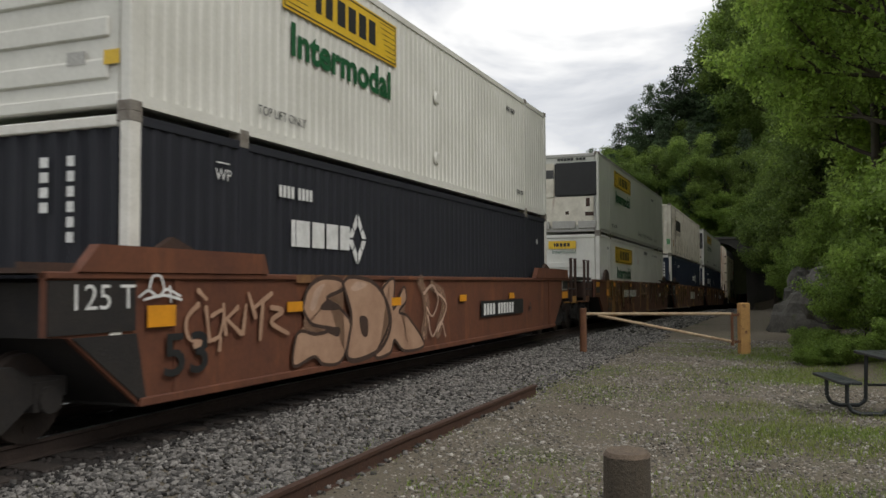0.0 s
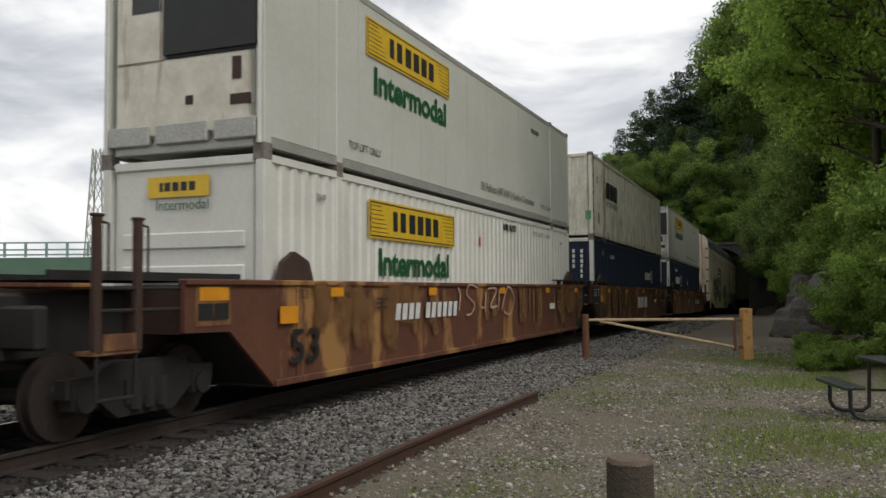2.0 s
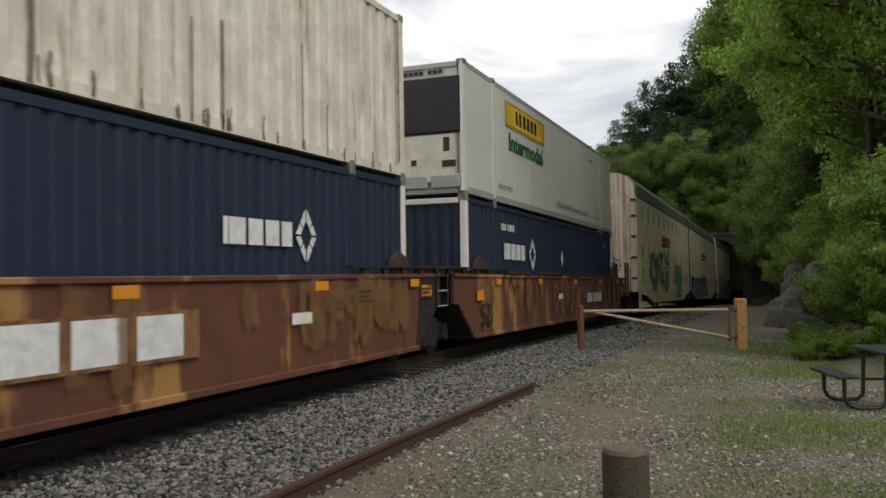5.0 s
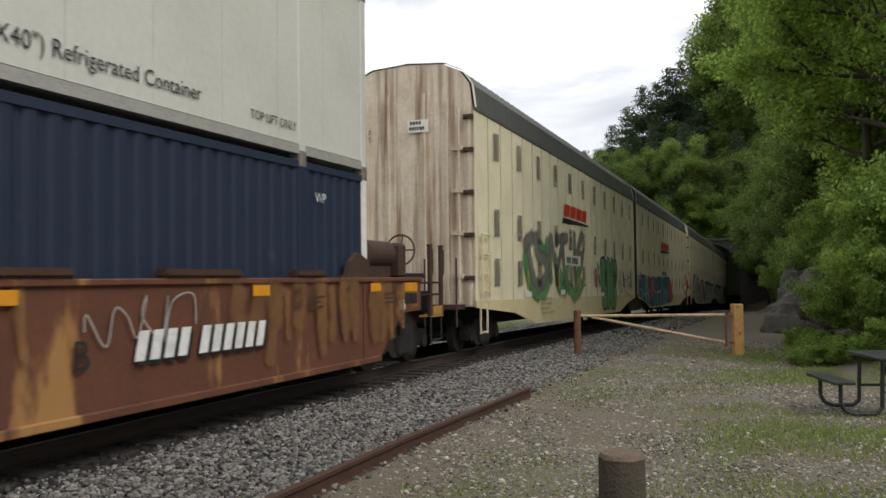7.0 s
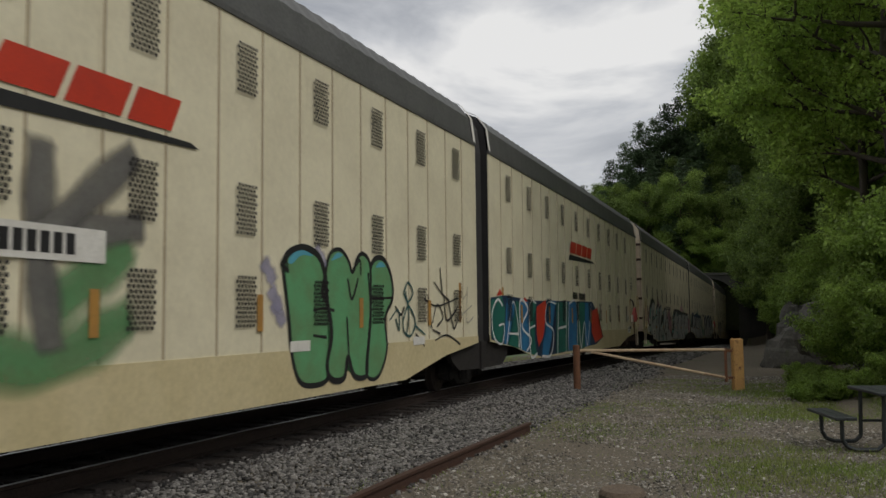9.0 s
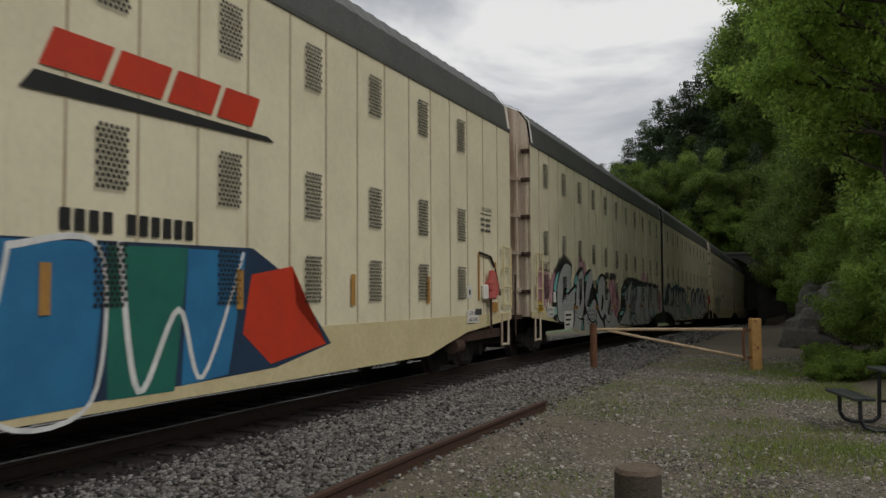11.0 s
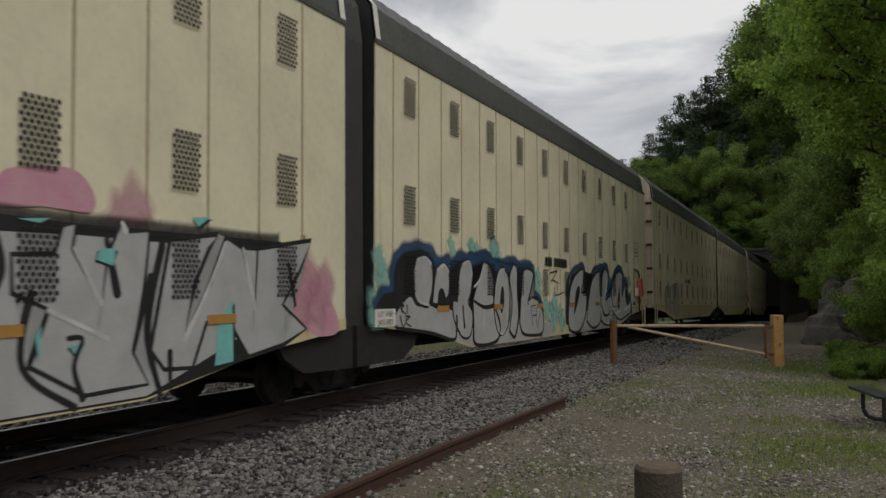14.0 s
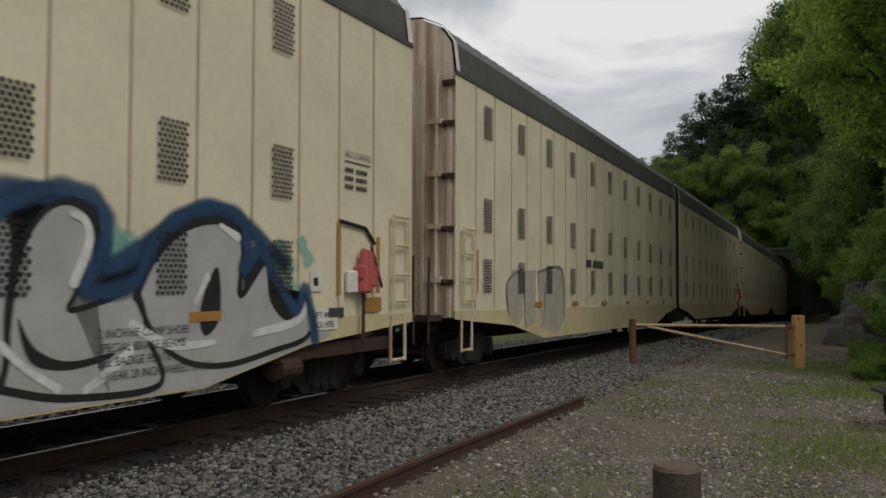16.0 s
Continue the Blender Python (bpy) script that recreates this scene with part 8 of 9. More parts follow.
letter(racks[2], SILVER_SPRAY, INK, 5, 0.025, [(16.93, 0.95), (17.19, 2.02), (17.93, 2.12), (17.79, 1.96), (17.57, 1.6), (17.41, 1.03), (17.81, 1.6), (18.07, 2.09), (18.37, 1.98), (18.59, 1.28), (18.64, 1.99), (19.77, 2.14), (19.51, 1.75), (19.14, 1.34), (19.66, 1.03), (19.15, 0.86), (18.48, 0.77), (18.13, 1.17), (17.75, 1.18), (17.54, 0.73), (17.12, 0.75)], sharp=True)
coat(racks[2], INK, 7, [(16.26, 1.88), (16.51, 1.89), (16.43, 1.73), (16.23, 1.78)], sharp=True)
coat(racks[2], TEAL_SPRAY, 8, [(16.28, 1.9), (16.48, 1.91), (16.45, 1.75), (16.25, 1.8)], sharp=True)
coat(racks[2], INK, 7, [(17.56, 2.25), (17.84, 2.27), (17.65, 2.16)], sharp=True)
coat(racks[2], TEAL_SPRAY, 8, [(17.52, 2.27), (17.81, 2.29), (17.61, 2.18)], sharp=True)
coat(racks[2], INK, 7, [(15.93, 1.04), (16.11, 1.03), (16.02, 0.94)], sharp=True)
coat(racks[2], TEAL_SPRAY, 8, [(15.95, 1.06), (16.13, 1.05), (16.04, 0.95)], sharp=True)
coat(racks[2], INK, 7, [(17.98, 1.13), (18.22, 1.39), (18.24, 0.73), (17.93, 0.69)], sharp=True)
coat(racks[2], TEAL_SPRAY, 8, [(17.94, 1.15), (18.18, 1.42), (18.2, 0.74), (17.89, 0.72)], sharp=True)
coat(racks[2], INK, 7, [(15.6, 1.12), (15.65, 1.23), (15.63, 0.93)], sharp=True)
coat(racks[2], TEAL_SPRAY, 8, [(15.61, 1.14), (15.67, 1.25), (15.65, 0.95)], sharp=True)
coat(racks[2], INK, 7, [(15.41, 2.09), (15.74, 2.12), (15.62, 2.07)], sharp=True)
coat(racks[2], TEAL_SPRAY, 8, [(15.42, 2.11), (15.75, 2.14), (15.64, 2.09)], sharp=True)
stroke(racks[2], PALE_SPRAY, 9, 0.025, [(16, 1.89), (16.31, 1.41)])
stroke(racks[2], PALE_SPRAY, 9, 0.025, [(16.55, 2.15), (16.6, 2.07)])
stroke(racks[2], PALE_SPRAY, 9, 0.025, [(17.41, 1.02), (17.81, 1.6), (18.05, 2.03)])
stroke(racks[2], PALE_SPRAY, 9, 0.025, [(18.37, 1.98), (18.59, 1.3)])
stroke(racks[2], PALE_SPRAY, 9, 0.025, [(15.74, 1.36), (16.13, 1.2), (16.39, 1.09)])
stroke(racks[2], INK, 9, 0.03, [(16.92, 1.66), (16.71, 0.97)])
stroke(racks[2], INK, 9, 0.03, [(15.95, 1.12), (16.1, 1.1), (16.01, 0.87), (16.11, 0.59)])
stroke(racks[2], INK, 9, 0.03, [(17.2, 0.91), (17.21, 0.56)])
stroke(racks[2], INK, 9, 0.03, [(19.26, 1.81), (19.41, 1.33)])
coat(racks[2], PINK_SPRAY, 1, [(15.26, 2.46), (15.52, 2.54), (15.98, 2.58), (16.21, 2.4), (16.18, 2.22), (15.69, 2.23), (15.26, 2.21)])
coat(racks[2], PINK_SPRAY, 1, [(19.7, 1.61), (20.17, 1.46), (20.46, 0.98), (19.9, 0.93), (19.51, 1.19)])
# silver letters on deep blue and turquoise on its rear half
mist(racks[3], HAZE_TEAL, 1, 0.2, [(0.08, 2.01), (0.17, 1.86)])
mist(racks[3], HAZE_TEAL, 1, 0.27, [(0.2, 1.68), (0.29, 1.54)])
mist(racks[3], HAZE_TEAL, 1, 0.3, [(0.02, 1.32), (0.02, 1.17)])
mist(racks[3], HAZE_TEAL, 1, 0.15, [(2.74, 2.36), (2.89, 2.18)])
mist(racks[3], HAZE_TEAL, 1, 0.16, [(3.65, 2.35), (3.82, 2.16)])
mist(racks[3], HAZE_TEAL, 1, 0.2, [(4.79, 2.39), (5, 2.18)])
mist(racks[3], HAZE_TEAL, 1, 0.15, [(4.23, 2.24), (4.42, 2.03)])
mist(racks[3], HAZE_BLUE, 2, 0.15, [(0.02, 1.3), (0.21, 1.46), (0.57, 1.51), (0.52, 1.78), (0.65, 1.99), (0.94, 2.14), (1.43, 2.21), (1.92, 2.16), (2.19, 1.99), (2.64, 2.05), (2.82, 1.98), (3.19, 2.14), (3.73, 2.09), (4.48, 2.18), (5.15, 2), (7.4, 2)])
coat(racks[3], INK, 3, [(0.02, 1.09), (0.02, 1.29), (0.22, 1.44), (0.62, 1.5), (0.56, 1.73), (0.64, 1.94), (0.91, 2.1), (1.43, 2.17), (1.87, 2.14), (2.13, 1.93), (2.47, 2), (2.7, 1.91), (2.88, 2.02), (3.32, 2.12), (3.73, 2), (4.33, 2.09), (4.98, 1.94), (6.09, 2.03), (7.4, 1.96), (7.4, 0.55), (2.49, 0.72), (0.85, 0.92), (0.52, 1)], sharp=True)
letter(racks[3], SILVER_SPRAY, INK, 5, 0.035, [(0.48, 1.04), (0.75, 1.28), (1.13, 1.45), (1.4, 1.3), (1.83, 1.31), (2.15, 1.25), (2.48, 1.27), (2.95, 1.13), (2.98, 0.82), (2.84, 0.66), (1.95, 0.81), (0.85, 0.92), (0.68, 0.94)])
letter(racks[3], SILVER_SPRAY, INK, 7, 0.03, [(1.28, 1.54), (1.23, 1.8), (1.38, 2.02), (1.67, 2.07), (1.92, 1.95), (1.98, 1.64), (1.83, 1.29), (1.64, 1.26), (1.4, 1.33)])
letter(racks[3], SILVER_SPRAY, INK, 7, 0.03, [(1.96, 1.29), (2.03, 1.64), (2.14, 1.86), (2.41, 1.96), (2.64, 1.85), (2.67, 1.51), (2.52, 1.36), (2.38, 1.51), (2.25, 1.48), (2.17, 1.28)])
letter(racks[3], SILVER_SPRAY, INK, 7, 0.03, [(3.01, 1.34), (3.09, 1.79), (3.26, 2.01), (3.59, 2.06), (3.74, 1.81), (3.63, 1.44), (3.52, 1.31), (3.77, 1.07), (3.61, 0.7), (3.28, 0.68), (3.02, 0.85), (2.83, 1.1), (2.83, 1.34)])
letter(racks[3], SILVER_SPRAY, INK, 9, 0.03, [(3.74, 1.33), (4, 1.67), (4.33, 2.04), (4.65, 1.99), (4.85, 1.68), (4.85, 1.28), (5.2, 0.86), (4.99, 0.54), (3.9, 0.53), (3.78, 0.92)])
stroke(racks[3], PALE_SPRAY, 12, 0.022, [(1.38, 2.01), (1.67, 2.05), (1.9, 1.95)])
stroke(racks[3], PALE_SPRAY, 12, 0.022, [(2.14, 1.85), (2.41, 1.95), (2.63, 1.84)])
stroke(racks[3], PALE_SPRAY, 12, 0.022, [(3.26, 2), (3.59, 2.05), (3.71, 1.81)])
stroke(racks[3], PALE_SPRAY, 12, 0.022, [(1.28, 1.54), (1.43, 1.34), (1.81, 1.28)])
stroke(racks[3], PALE_SPRAY, 12, 0.022, [(4.33, 2.04), (4.1, 1.74), (3.81, 1.59)])
stroke(racks[3], PALE_SPRAY, 12, 0.022, [(4.34, 1.17), (4.28, 0.75)])
stroke(racks[3], INK, 12, 0.035, [(2.25, 1.35), (2.54, 1.24)])
stroke(racks[3], INK, 12, 0.035, [(3.27, 1.23), (3.34, 0.87)])
stroke(racks[3], INK, 12, 0.035, [(3.81, 1.33), (4.34, 1.21), (4.85, 1.24)])
stroke(racks[3], INK, 12, 0.014, [(0.79, 1.28), (0.83, 1.17)])
stroke(racks[3], INK, 12, 0.014, [(0.79, 1.27), (0.9, 1.28), (0.83, 1.21), (0.96, 1.15)])
stroke(racks[3], INK, 12, 0.014, [(1, 1.28), (1.02, 1.16)])
stroke(racks[3], INK, 12, 0.014, [(0.77, 1.11), (0.88, 0.95), (1, 1.1)])
stroke(racks[3], INK, 12, 0.014, [(0.96, 1.11), (1.11, 1.1), (0.96, 1.02), (1.14, 0.95)])
mist(racks[3], HAZE_BLUE, 2, 0.13, [(3.61, 2.14), (3.92, 2.15), (4.31, 2.22), (4.61, 2.2), (4.84, 2.08), (5.45, 2.11), (5.94, 2.18), (6.48, 2.1), (7.08, 2.13), (7.37, 1.98), (7.44, 1.72), (7.31, 1.49), (7.87, 1.35), (8.06, 0.97), (7.94, 0.59)])
coat(racks[3], INK, 3, [(3.61, 2.04), (3.92, 2.13), (4.31, 2.2), (4.78, 2.05), (5.45, 2.08), (5.94, 2.14), (6.48, 2.05), (7.08, 2.09), (7.34, 1.95), (7.31, 1.52), (7.96, 1.25), (7.94, 0.59), (4.99, 0.65), (3.66, 0.64)], sharp=True)
letter(racks[3], SILVER_SPRAY, INK, 7, 0.035, [(4.84, 1.21), (4.93, 1.62), (5.16, 1.94), (5.49, 1.98), (5.74, 1.74), (5.79, 1.29), (5.68, 0.85), (5.34, 0.65), (5.02, 0.77)])
coat(racks[3], INK, 10, [(5.2, 1.24), (5.28, 1.57), (5.41, 1.6), (5.45, 1.3), (5.3, 1.08)])
letter(racks[3], SILVER_SPRAY, INK, 9, 0.03, [(5.77, 0.71), (5.94, 1.29), (5.78, 1.8), (6.03, 2.07), (6.25, 1.99), (6.26, 1.52), (6.34, 1.04), (6.11, 0.58)])
letter(racks[3], SILVER_SPRAY, INK, 11, 0.03, [(6.4, 0.86), (6.5, 1.4), (6.63, 1.92), (6.98, 2.03), (7.36, 1.92), (7.2, 1.59), (6.98, 1.27), (7.32, 1.39), (7.78, 1.3), (8.09, 0.96), (7.98, 0.59), (7.12, 0.57), (6.61, 0.64)])
stroke(racks[3], PALE_SPRAY, 14, 0.022, [(4.95, 1.57), (5.16, 1.91), (5.46, 1.97)])
stroke(racks[3], PALE_SPRAY, 14, 0.022, [(5.82, 1.77), (6.04, 2.04)])
stroke(racks[3], PALE_SPRAY, 14, 0.022, [(6.54, 1.37), (6.68, 0.94)])
stroke(racks[3], PALE_SPRAY, 14, 0.022, [(5.05, 0.77), (5.34, 0.66), (5.65, 0.86)])
stroke(racks[3], PALE_SPRAY, 14, 0.022, [(7, 1.27), (7.32, 1.38)])
stroke(racks[3], INK, 14, 0.016, [(7.21, 1.2), (7.28, 0.77)])
stroke(racks[3], INK, 14, 0.016, [(7.21, 1.2), (7.49, 1.22)])
stroke(racks[3], INK, 14, 0.016, [(7.32, 1), (7.55, 0.99)])
stroke(racks[3], INK, 14, 0.016, [(7.55, 1.16), (7.61, 0.72), (7.84, 1.04)])
stroke(racks[3], INK, 3, 0.014, [(8.67, 1.97), (9.26, 2.03), (8.75, 1.78)])
stroke(racks[3], INK, 3, 0.014, [(8.82, 1.82), (9.42, 1.74)])
stroke(racks[3], INK, 3, 0.014, [(9.04, 1.64), (9.12, 1.45), (9.91, 1.53)])
stroke(racks[3], INK, 3, 0.014, [(9.26, 1.68), (9.34, 1.46)])
stroke(racks[3], PALE_TEAL, 3, 0.04, [(8.62, 1.01), (8.91, 0.63)])
stroke(racks[3], PALE_TEAL, 3, 0.04, [(9.05, 1), (9.13, 0.61), (9.28, 0.99)])
stroke(racks[3], PALE_TEAL, 3, 0.04, [(9.43, 0.98), (9.63, 0.61), (9.75, 1.01)])
mist(racks[3], HAZE_TEAL, 1, 0.15, [(3.72, 2.4), (3.78, 2.28)])
mist(racks[3], HAZE_TEAL, 1, 0.14, [(3.96, 2.34), (4.03, 2.21)])
mist(racks[3], HAZE_TEAL, 1, 0.2, [(4.86, 2.48), (4.94, 2.35)])
mist(racks[3], HAZE_TEAL, 1, 0.2, [(5.07, 2.35), (5.16, 2.21)])
mist(racks[3], HAZE_TEAL, 1, 0.15, [(7.75, 1.96), (7.9, 1.77)])
mist(racks[3], HAZE_TEAL, 1, 0.3, [(7.58, 1.68), (7.73, 1.5)])
mist(racks[3], HAZE_TEAL, 1, 0.3, [(8.33, 1.2), (8.5, 0.99)])
mist(racks[3], HAZE_TEAL, 1, 0.3, [(9.03, 1.25), (9.21, 1.04)])
mist(racks[3], HAZE_TEAL, 1, 0.27, [(9.49, 1.01), (9.69, 0.78)])
mist(racks[3], HAZE_TEAL, 1, 0.3, [(8.75, 1.04), (8.92, 0.82)])
mist(racks[3], HAZE_BLUE, 2, 0.12, [(10.09, 0.79), (10.12, 1.53), (10.47, 1.97), (11.4, 2.23), (11.88, 2.16), (12.06, 1.6), (12.77, 2.1), (13.41, 2.25), (14.11, 2.25), (14.71, 1.7), (15.68, 2.21), (16.4, 2.28), (17.36, 1.79)])
coat(racks[3], INK, 3, [(10.09, 0.75), (10.19, 1.53), (10.54, 1.93), (11.44, 2.18), (11.83, 2.1), (12.06, 1.53), (12.82, 2.04), (13.44, 2.19), (14.4, 2.18), (14.77, 1.59), (14.71, 0.55), (10.45, 0.54)], sharp=True)
letter(racks[3], SILVER_SPRAY, INK, 5, 0.03, [(10.23, 0.78), (10.4, 1.53), (10.84, 1.93), (11.66, 2.15), (11.75, 1.88), (11.54, 1.53), (12.06, 1.51), (11.89, 0.86), (11.22, 0.5), (10.38, 0.56)])
coat(racks[3], INK, 8, [(10.78, 0.97), (10.93, 1.48), (11.24, 1.71), (11.37, 1.53), (11.05, 1.16)])
letter(racks[3], SILVER_SPRAY, INK, 7, 0.03, [(12.07, 0.74), (12.53, 1.68), (13.15, 2.07), (13.71, 2.05), (13.71, 1.33), (13.61, 0.71), (12.78, 0.54)])
coat(racks[3], INK, 3, [(13.63, 2.07), (13.94, 2.26), (14.27, 2.31), (14.6, 2.22), (14.66, 1.85), (14.56, 1.51), (15.01, 1.55), (15.29, 1.93), (15.71, 2.2), (16.18, 2.28), (16.58, 2.17), (16.59, 1.68), (16.9, 1.87), (17.22, 1.53), (17.56, 1.24), (17.77, 1.43), (17.95, 0.86), (15.74, 0.66), (13.67, 0.62)], sharp=True)
letter(racks[3], SILVER_SPRAY, INK, 5, 0.035, [(13.67, 0.72), (13.75, 1.46), (13.85, 1.87), (14.05, 2.14), (14.28, 2.23), (14.5, 2.13), (14.53, 1.92), (14.38, 1.49), (14.31, 1.32), (14.72, 1.4), (15.05, 1.48), (15.22, 1.03), (15.36, 0.58), (14.31, 0.58)])
letter(racks[3], SILVER_SPRAY, INK, 7, 0.035, [(15.05, 1.42), (15.26, 1.77), (15.65, 2.08), (16.13, 2.2), (16.48, 2.12), (16.6, 1.9), (16.56, 1.42), (17.01, 1.8), (17.12, 1.37), (17.45, 1.15), (17.8, 1.39), (17.87, 0.93), (17.13, 0.78), (16.34, 0.69), (15.74, 0.77), (15.32, 1.02)])
coat(racks[3], INK, 10, [(15.91, 1.24), (16.06, 1.61), (16.2, 1.69), (16.22, 1.2), (16, 1.01)])
coat(racks[3], INK, 10, [(13.8, 1.28), (13.97, 1.02), (14.3, 0.89), (14.79, 0.93), (14.67, 0.86), (14.25, 0.82), (13.92, 0.92)])
mist(racks[3], HAZE_BLUE, 13, 0.11, [(13.63, 2.13), (13.94, 2.29), (14.27, 2.35), (14.56, 2.28), (14.69, 2.08), (14.64, 1.8), (14.47, 1.48), (15.01, 1.55), (15.26, 1.92), (15.63, 2.21), (16.13, 2.34), (16.55, 2.24), (16.66, 1.93), (16.61, 1.69), (16.9, 1.92), (17.22, 1.56), (17.59, 1.24), (17.8, 1.48), (18, 0.87)])
stroke(racks[3], WHITE_INK, 14, 0.04, [(14.32, 2.13), (14.45, 2.08), (14.49, 1.89), (14.34, 1.55)])
stroke(racks[3], WHITE_INK, 14, 0.04, [(15, 1.17), (15.5, 0.95), (16.12, 0.94)])
stroke(racks[3], WHITE_INK, 14, 0.04, [(13.66, 1.06), (13.86, 0.88), (14.19, 0.67)])
stroke(racks[3], WHITE_INK, 14, 0.04, [(15.85, 1.36), (16.02, 1.61)])
stroke(racks[3], WHITE_INK, 14, 0.04, [(16.22, 2.15), (16.5, 2.04)])
stroke(racks[3], WHITE_INK, 14, 0.04, [(16.81, 1), (17.56, 1.09), (17.8, 1.25)])
stroke(racks[3], WHITE_INK, 14, 0.04, [(14.48, 0.63), (14.73, 0.76), (14.98, 0.93)])
mist(racks[3], HAZE_TEAL, 1, 0.25, [(14.67, 1.97), (14.75, 1.83)])
mist(racks[3], HAZE_TEAL, 1, 0.25, [(14.77, 1.83), (14.85, 1.69)])
mist(racks[3], HAZE_TEAL, 1, 0.14, [(14.97, 1.91), (15.05, 1.77)])
mist(racks[3], HAZE_TEAL, 1, 0.2, [(14.58, 1.72), (14.66, 1.58)])
mist(racks[3], HAZE_TEAL, 1, 0.12, [(16.89, 2.03), (17.02, 1.85)])
mist(racks[3], HAZE_TEAL, 1, 0.2, [(17.26, 1.91), (17.4, 1.73)])
mist(racks[3], HAZE_TEAL, 1, 0.12, [(17.72, 2.03), (17.86, 1.84)])
mist(racks[3], HAZE_TEAL, 1, 0.2, [(17.49, 1.45), (17.63, 1.27)])
coat(racks[3], SILVER_SPRAY, 4, [(1.7, 0.9), (2.0, 0.82), (3.8, 0.51), (8.7, 0.51), (8.9, 0.8), (6.0, 0.95)], sharp=True)
coat(racks[3], SILVER_SPRAY, 4, [(10.9, 0.5), (10.9, 1.0), (13, 1.05), (15.5, 1.1), (17.8, 1.15), (18.4, 0.9), (17.75, 0.8), (16.05, 0.5)], sharp=True)
# faded grey letters on the third car
coat(racks[4], FADED_SPRAY, 2, [(2.37, 1.64), (2.74, 1.89), (3.19, 1.91), (3.33, 0.97), (2.97, 0.79), (2.5, 0.99)], sharp=True)
coat(racks[4], FADED_SPRAY, 2, [(3.33, 1.89), (4.1, 1.93), (4.1, 0.84), (3.47, 0.7)], sharp=True)
coat(racks[4], FADED_SPRAY, 2, [(4.25, 1.89), (5.93, 1.99), (6.19, 0.92), (5.67, 0.55), (4.47, 0.69)], sharp=True)
stroke(racks[4], GREY_SPRAY, 4, 0.03, [(2.5, 1.04), (2.43, 1.64), (3.19, 1.91)])
stroke(racks[4], GREY_SPRAY, 4, 0.03, [(3.47, 0.7), (3.33, 1.86)])
stroke(racks[4], GREY_SPRAY, 4, 0.03, [(4.25, 1.89), (5.93, 1.99), (6.1, 0.92)])
stroke(racks[4], GREY_SPRAY, 4, 0.03, [(4.74, 1.68), (4.62, 0.77)])


# reflectors: upright strips on the first car, level ones on the others
for ob, places in ((racks[0], (3.88, 7.05, 9.77, 12.5, 15.22, 17.95)), (racks[1], (2.4, 5.1, 7.85, 10.6, 13.3, 16.0))):
    for x in places:
        plate(ob, x - 0.06, x + 0.06, 1.38, 1.83, OCHRE, AS - 0.0145, "reflector", 0.0, 0.002)
for k in range(2, 6):
    for x in ((2.4, 5.1, 7.85, 10.6, 13.3, 16.0) if k % 2 else (4.25, 7.0, 9.75, 12.5, 15.25, 18.0)):
        plate(racks[k], x - 0.24, x + 0.24, 1.16, 1.26, OCHRE, AS - 0.0145, "reflector", 0.0, 0.002)


def brake_end(ob):
    """Hand brake, tables and boxes at the door end of a rear unit."""
    L = RACK_L
    bm = bmesh.new()
    for x, z0, z1 in ((L - 1.62, 1.42, 2.02), (L - 1.48, 1.5, 2.0)):
        rod(bm, (x, AS - 0.10, z0), (x, AS - 0.10, z1), 0.12, 0.05, seg=12)
    box(bm, L - 1.75, L - 1.3, AS - 0.16, AS, 1.6, 1.8)
    round_edges(bm, 0.03)
    part("hand_brake", bm, PINK_RED, ob, "faded red hand brake housing")
    bm = bmesh.new()
    rod(bm, (L - 1.5, AS - 0.14, 2.05), (L - 1.2, AS - 0.14, 1.5), 0.02)
    rod(bm, (L - 1.6, AS - 0.08, 0.7), (L - 1.6, AS - 0.08, 1.5), 0.025)
    part("brake_lever", bm, DARK_BROWN, ob)
    bm = bmesh.new()
    box(bm, L - 1.95, L - 1.72, AS - 0.08, AS, 1.42, 1.72)
    round_edges(bm, 0.02)
    part("brake_box", bm, LABEL_WHITE, ob)
    plate(ob, L - 1.45, L - 1.0, 1.16, 1.36, OCHRE, AS - 0.01, "end_board")
    bm = bmesh.new()
    rod(bm, (L - 2.1, AS - 0.02, 2.36), (L - 1.45, AS - 0.02, 2.30), 0.025)
    rod(bm, (L - 1.45, AS - 0.02, 2.30), (L - 1.2, AS - 0.02, 2.1), 0.025)
    part("grab_iron", bm, INK, ob)
    plate(ob, L - 2.14, L - 2.06, 1.4, 2.36, OCHRE, AS - 0.004, "strip")
    letters(ob, "DECK CLEARANCE", L - 1.95, 3.22, 0.12, FADED_INK, AS, width=0.66)
    for k in range(3):
        code_bars(ob, L - 1.95, 3.02 - 0.11 * k, 0.06, 3, 4, FADED_INK, AS, 0.075)
    plate(ob, L - 1.95, L - 1.3, 3.155, 3.17, FADED_INK, AS, "rule", 0.0, 0.001)
    plate(ob, L - 2.75, L - 2.5, 1.45, 1.7, LABEL_WHITE, AS, "sign", 0.001, 0.003)
    bars(ob, L - 2.68, 1.52, [0.1], 0.1, INK, AS - 0.005, name="sign_bar")
    rack_signs(ob, L - 3.2)
    plate(ob, L - 2.35, L - 2.0, 1.12, 1.24, FADED_INK, AS - 0.012, "vent_plate")
    bm = bmesh.new()
    box(bm, L - 3.4, L - 0.6, -RW + 0.05, -RW + 0.2, 0.62, 0.8)
    rod(bm, (L - 3.3, -RW + 0.1, 0.55), (L - 2.9, -RW + 0.1, 0.55), 0.14, seg=12)
    part("brake_gear", bm, DARK_BROWN, ob)


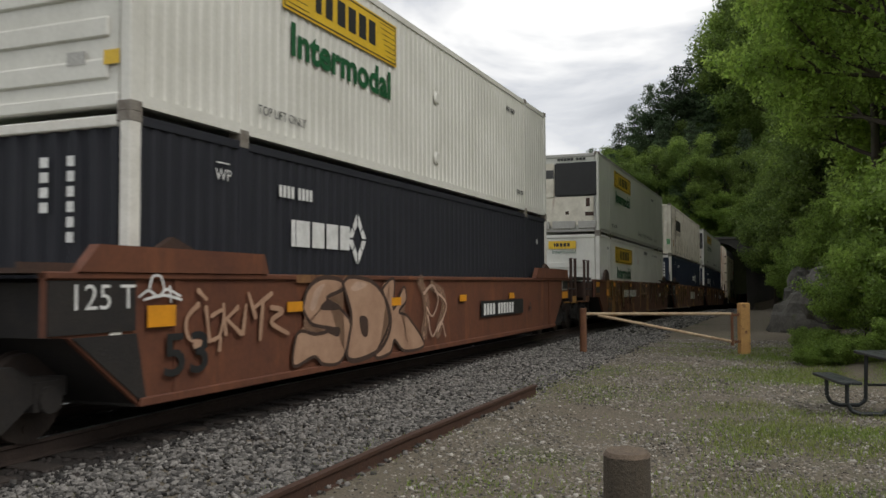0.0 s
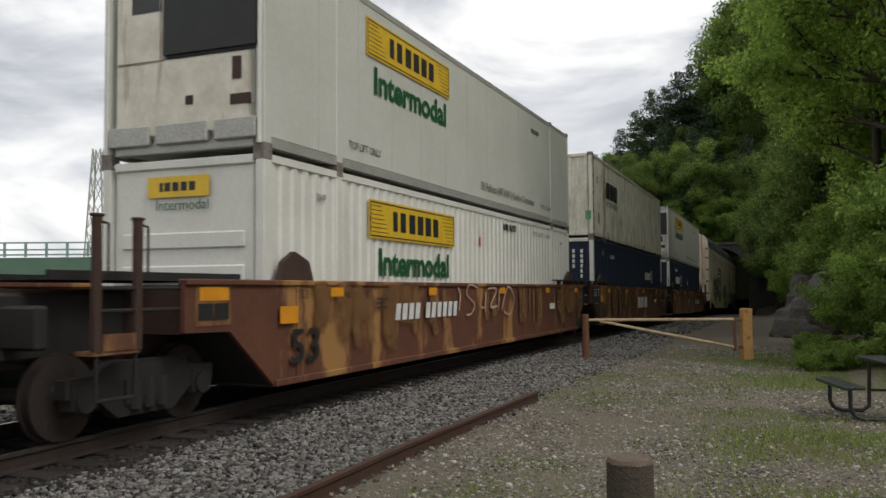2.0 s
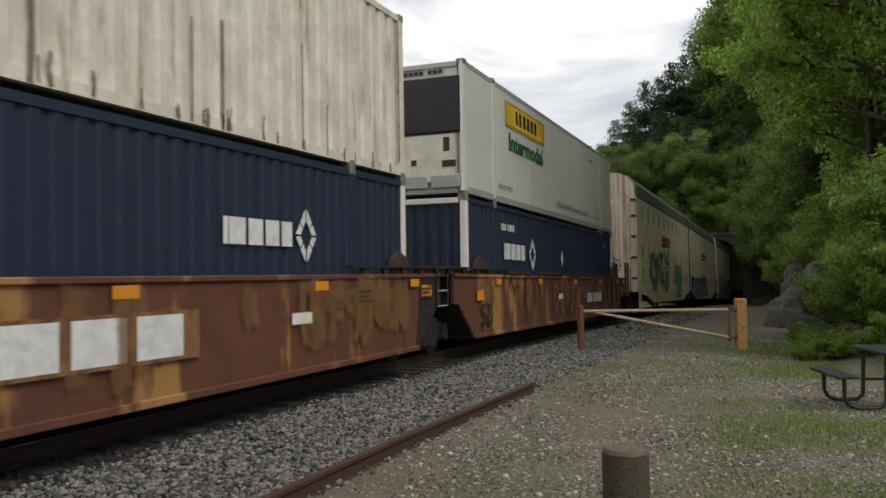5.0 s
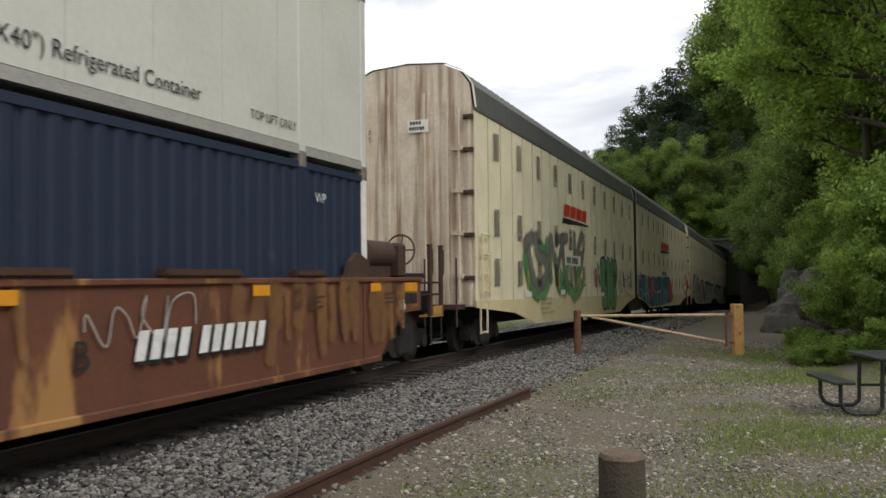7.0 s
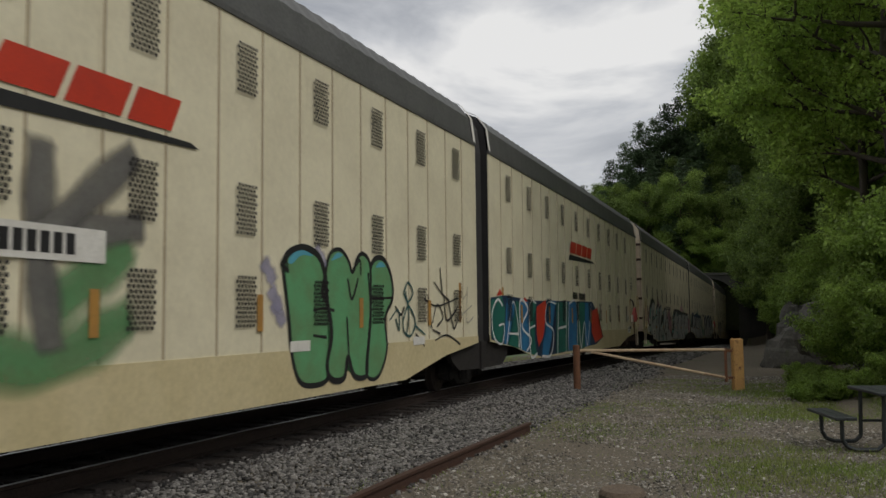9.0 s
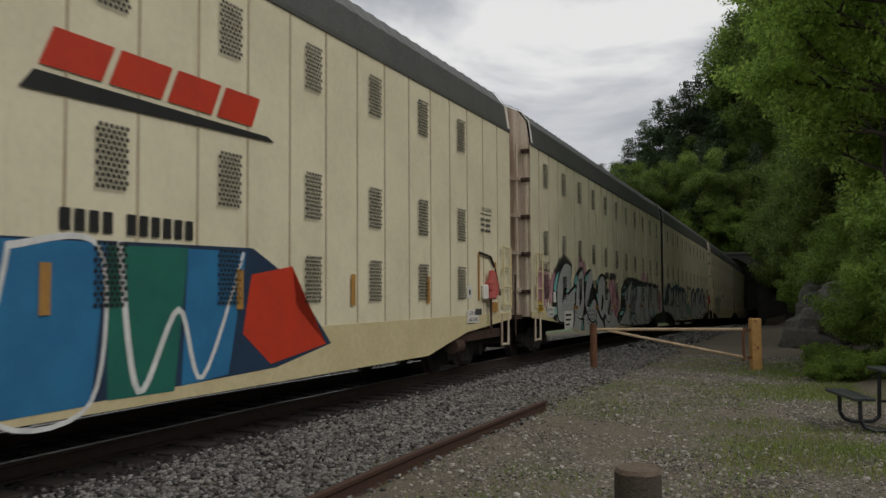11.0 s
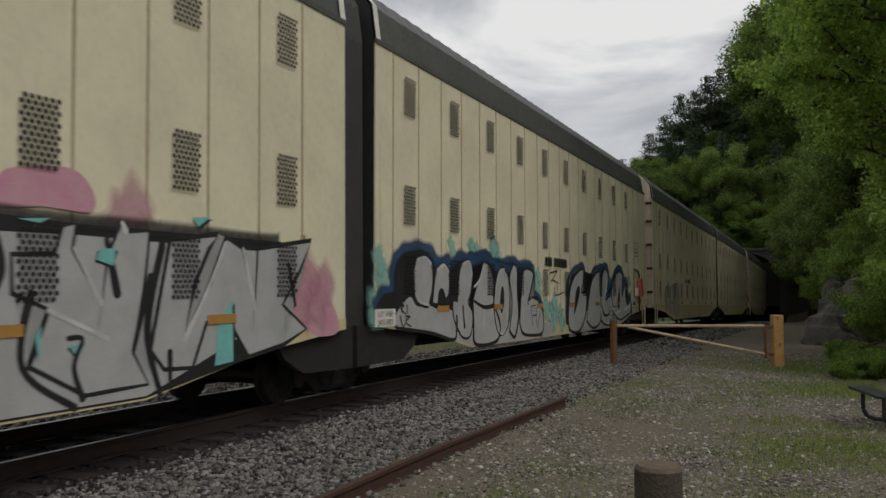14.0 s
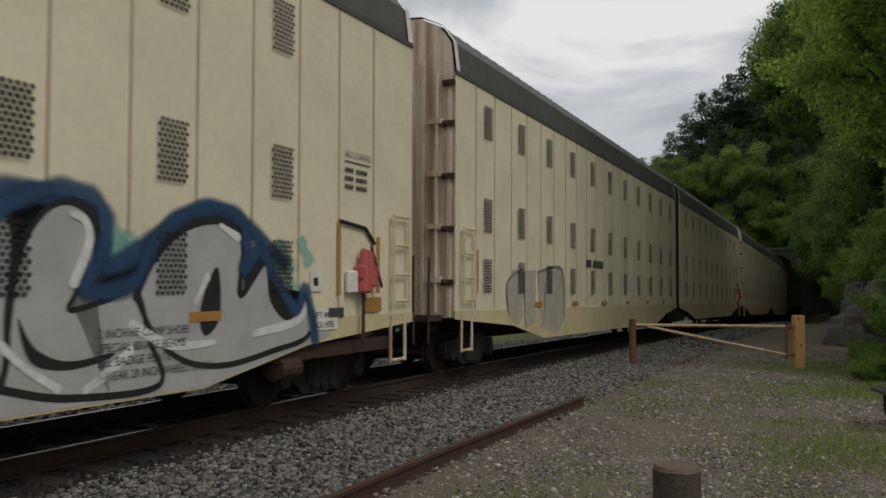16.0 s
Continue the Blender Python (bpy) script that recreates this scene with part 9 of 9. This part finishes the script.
PINK_RED = paint("faded_red_paint", (0.42, 0.07, 0.06), (0.34, 0.10, 0.08), 0.6, scale=5, grain=30, bump=0.02, fine=0.06)
for k in (1, 3, 5):
    brake_end(racks[k])
# door end of the first car
plate(racks[0], 0.02, 0.5, 4.75, 5.02, LABEL_WHITE, end=-0.03, name="number_board")
code_bars_end = bars(racks[0], 0.08, 4.92, [0.05] * 4, 0.07, INK, end=-0.04, name="number_bar")
bars(racks[0], 0.06, 4.8, [0.045] * 6, 0.07, INK, end=-0.04, name="number_bar")
letters(racks[0], "EXCESS", 1.3, 4.78, 0.15, FADED_INK, end=0.0, width=0.42)
letters(racks[0], "HEIGHT", 1.3, 4.62, 0.15, FADED_INK, end=0.0, width=0.42)
letters(racks[0], "CAR", 1.22, 4.46, 0.15, FADED_INK, end=0.0, width=0.24)
for ob in (racks[0], racks[2], racks[4], racks[6]):
    bm = bmesh.new()
    for z in (1.6, 2.5, 3.4, 4.3, 5.0):
        rod(bm, (-0.07, -1.42, z), (-0.07, -1.36, z), 0.05, seg=10)
        box(bm, -0.06, 0.0, -1.52, -1.3, z - 0.05, z + 0.05)
        part("door_hinge", bm, DARK_BROWN, ob)
        bm = bmesh.new()
    box(bm, RACK_L - 0.7, RACK_L - 0.1, -0.35, 0.35, APEX - 0.01, APEX + 0.09)
    round_edges(bm, 0.02)
    part("roof_hatch", bm, INK, ob)


# ---- what moves: the train rolls out of the tunnel and past the camera ----
def unit_pose(u0, a, b, t):
    u = u0 - shift(t)
    pa, pb = on_track(u + a), on_track(u + b)
    d = pb - pa
    m = Matrix.Translation(pa) @ Matrix.Rotation(math.atan2(d.y, d.x), 4, "Z") @ Matrix.Rotation(-math.asin(d.z / d.length), 4, "Y")
    return m @ Matrix.Translation((-a, 0, 0))


def motions():
    times = [i * 0.25 for i in range(65)]
    for ob, u0, a, b in MOVING:
        walk(ob, [(t, unit_pose(u0, a, b, t)) for t in times])
    for w, x, r in WHEELS:
        walk(w, [(i / FPS, Matrix.Translation((x, 0, r)) @ Matrix.Rotation(-shift(i / FPS) / r, 4, "Y")) for i in range(16 * FPS + 1)])


motions()
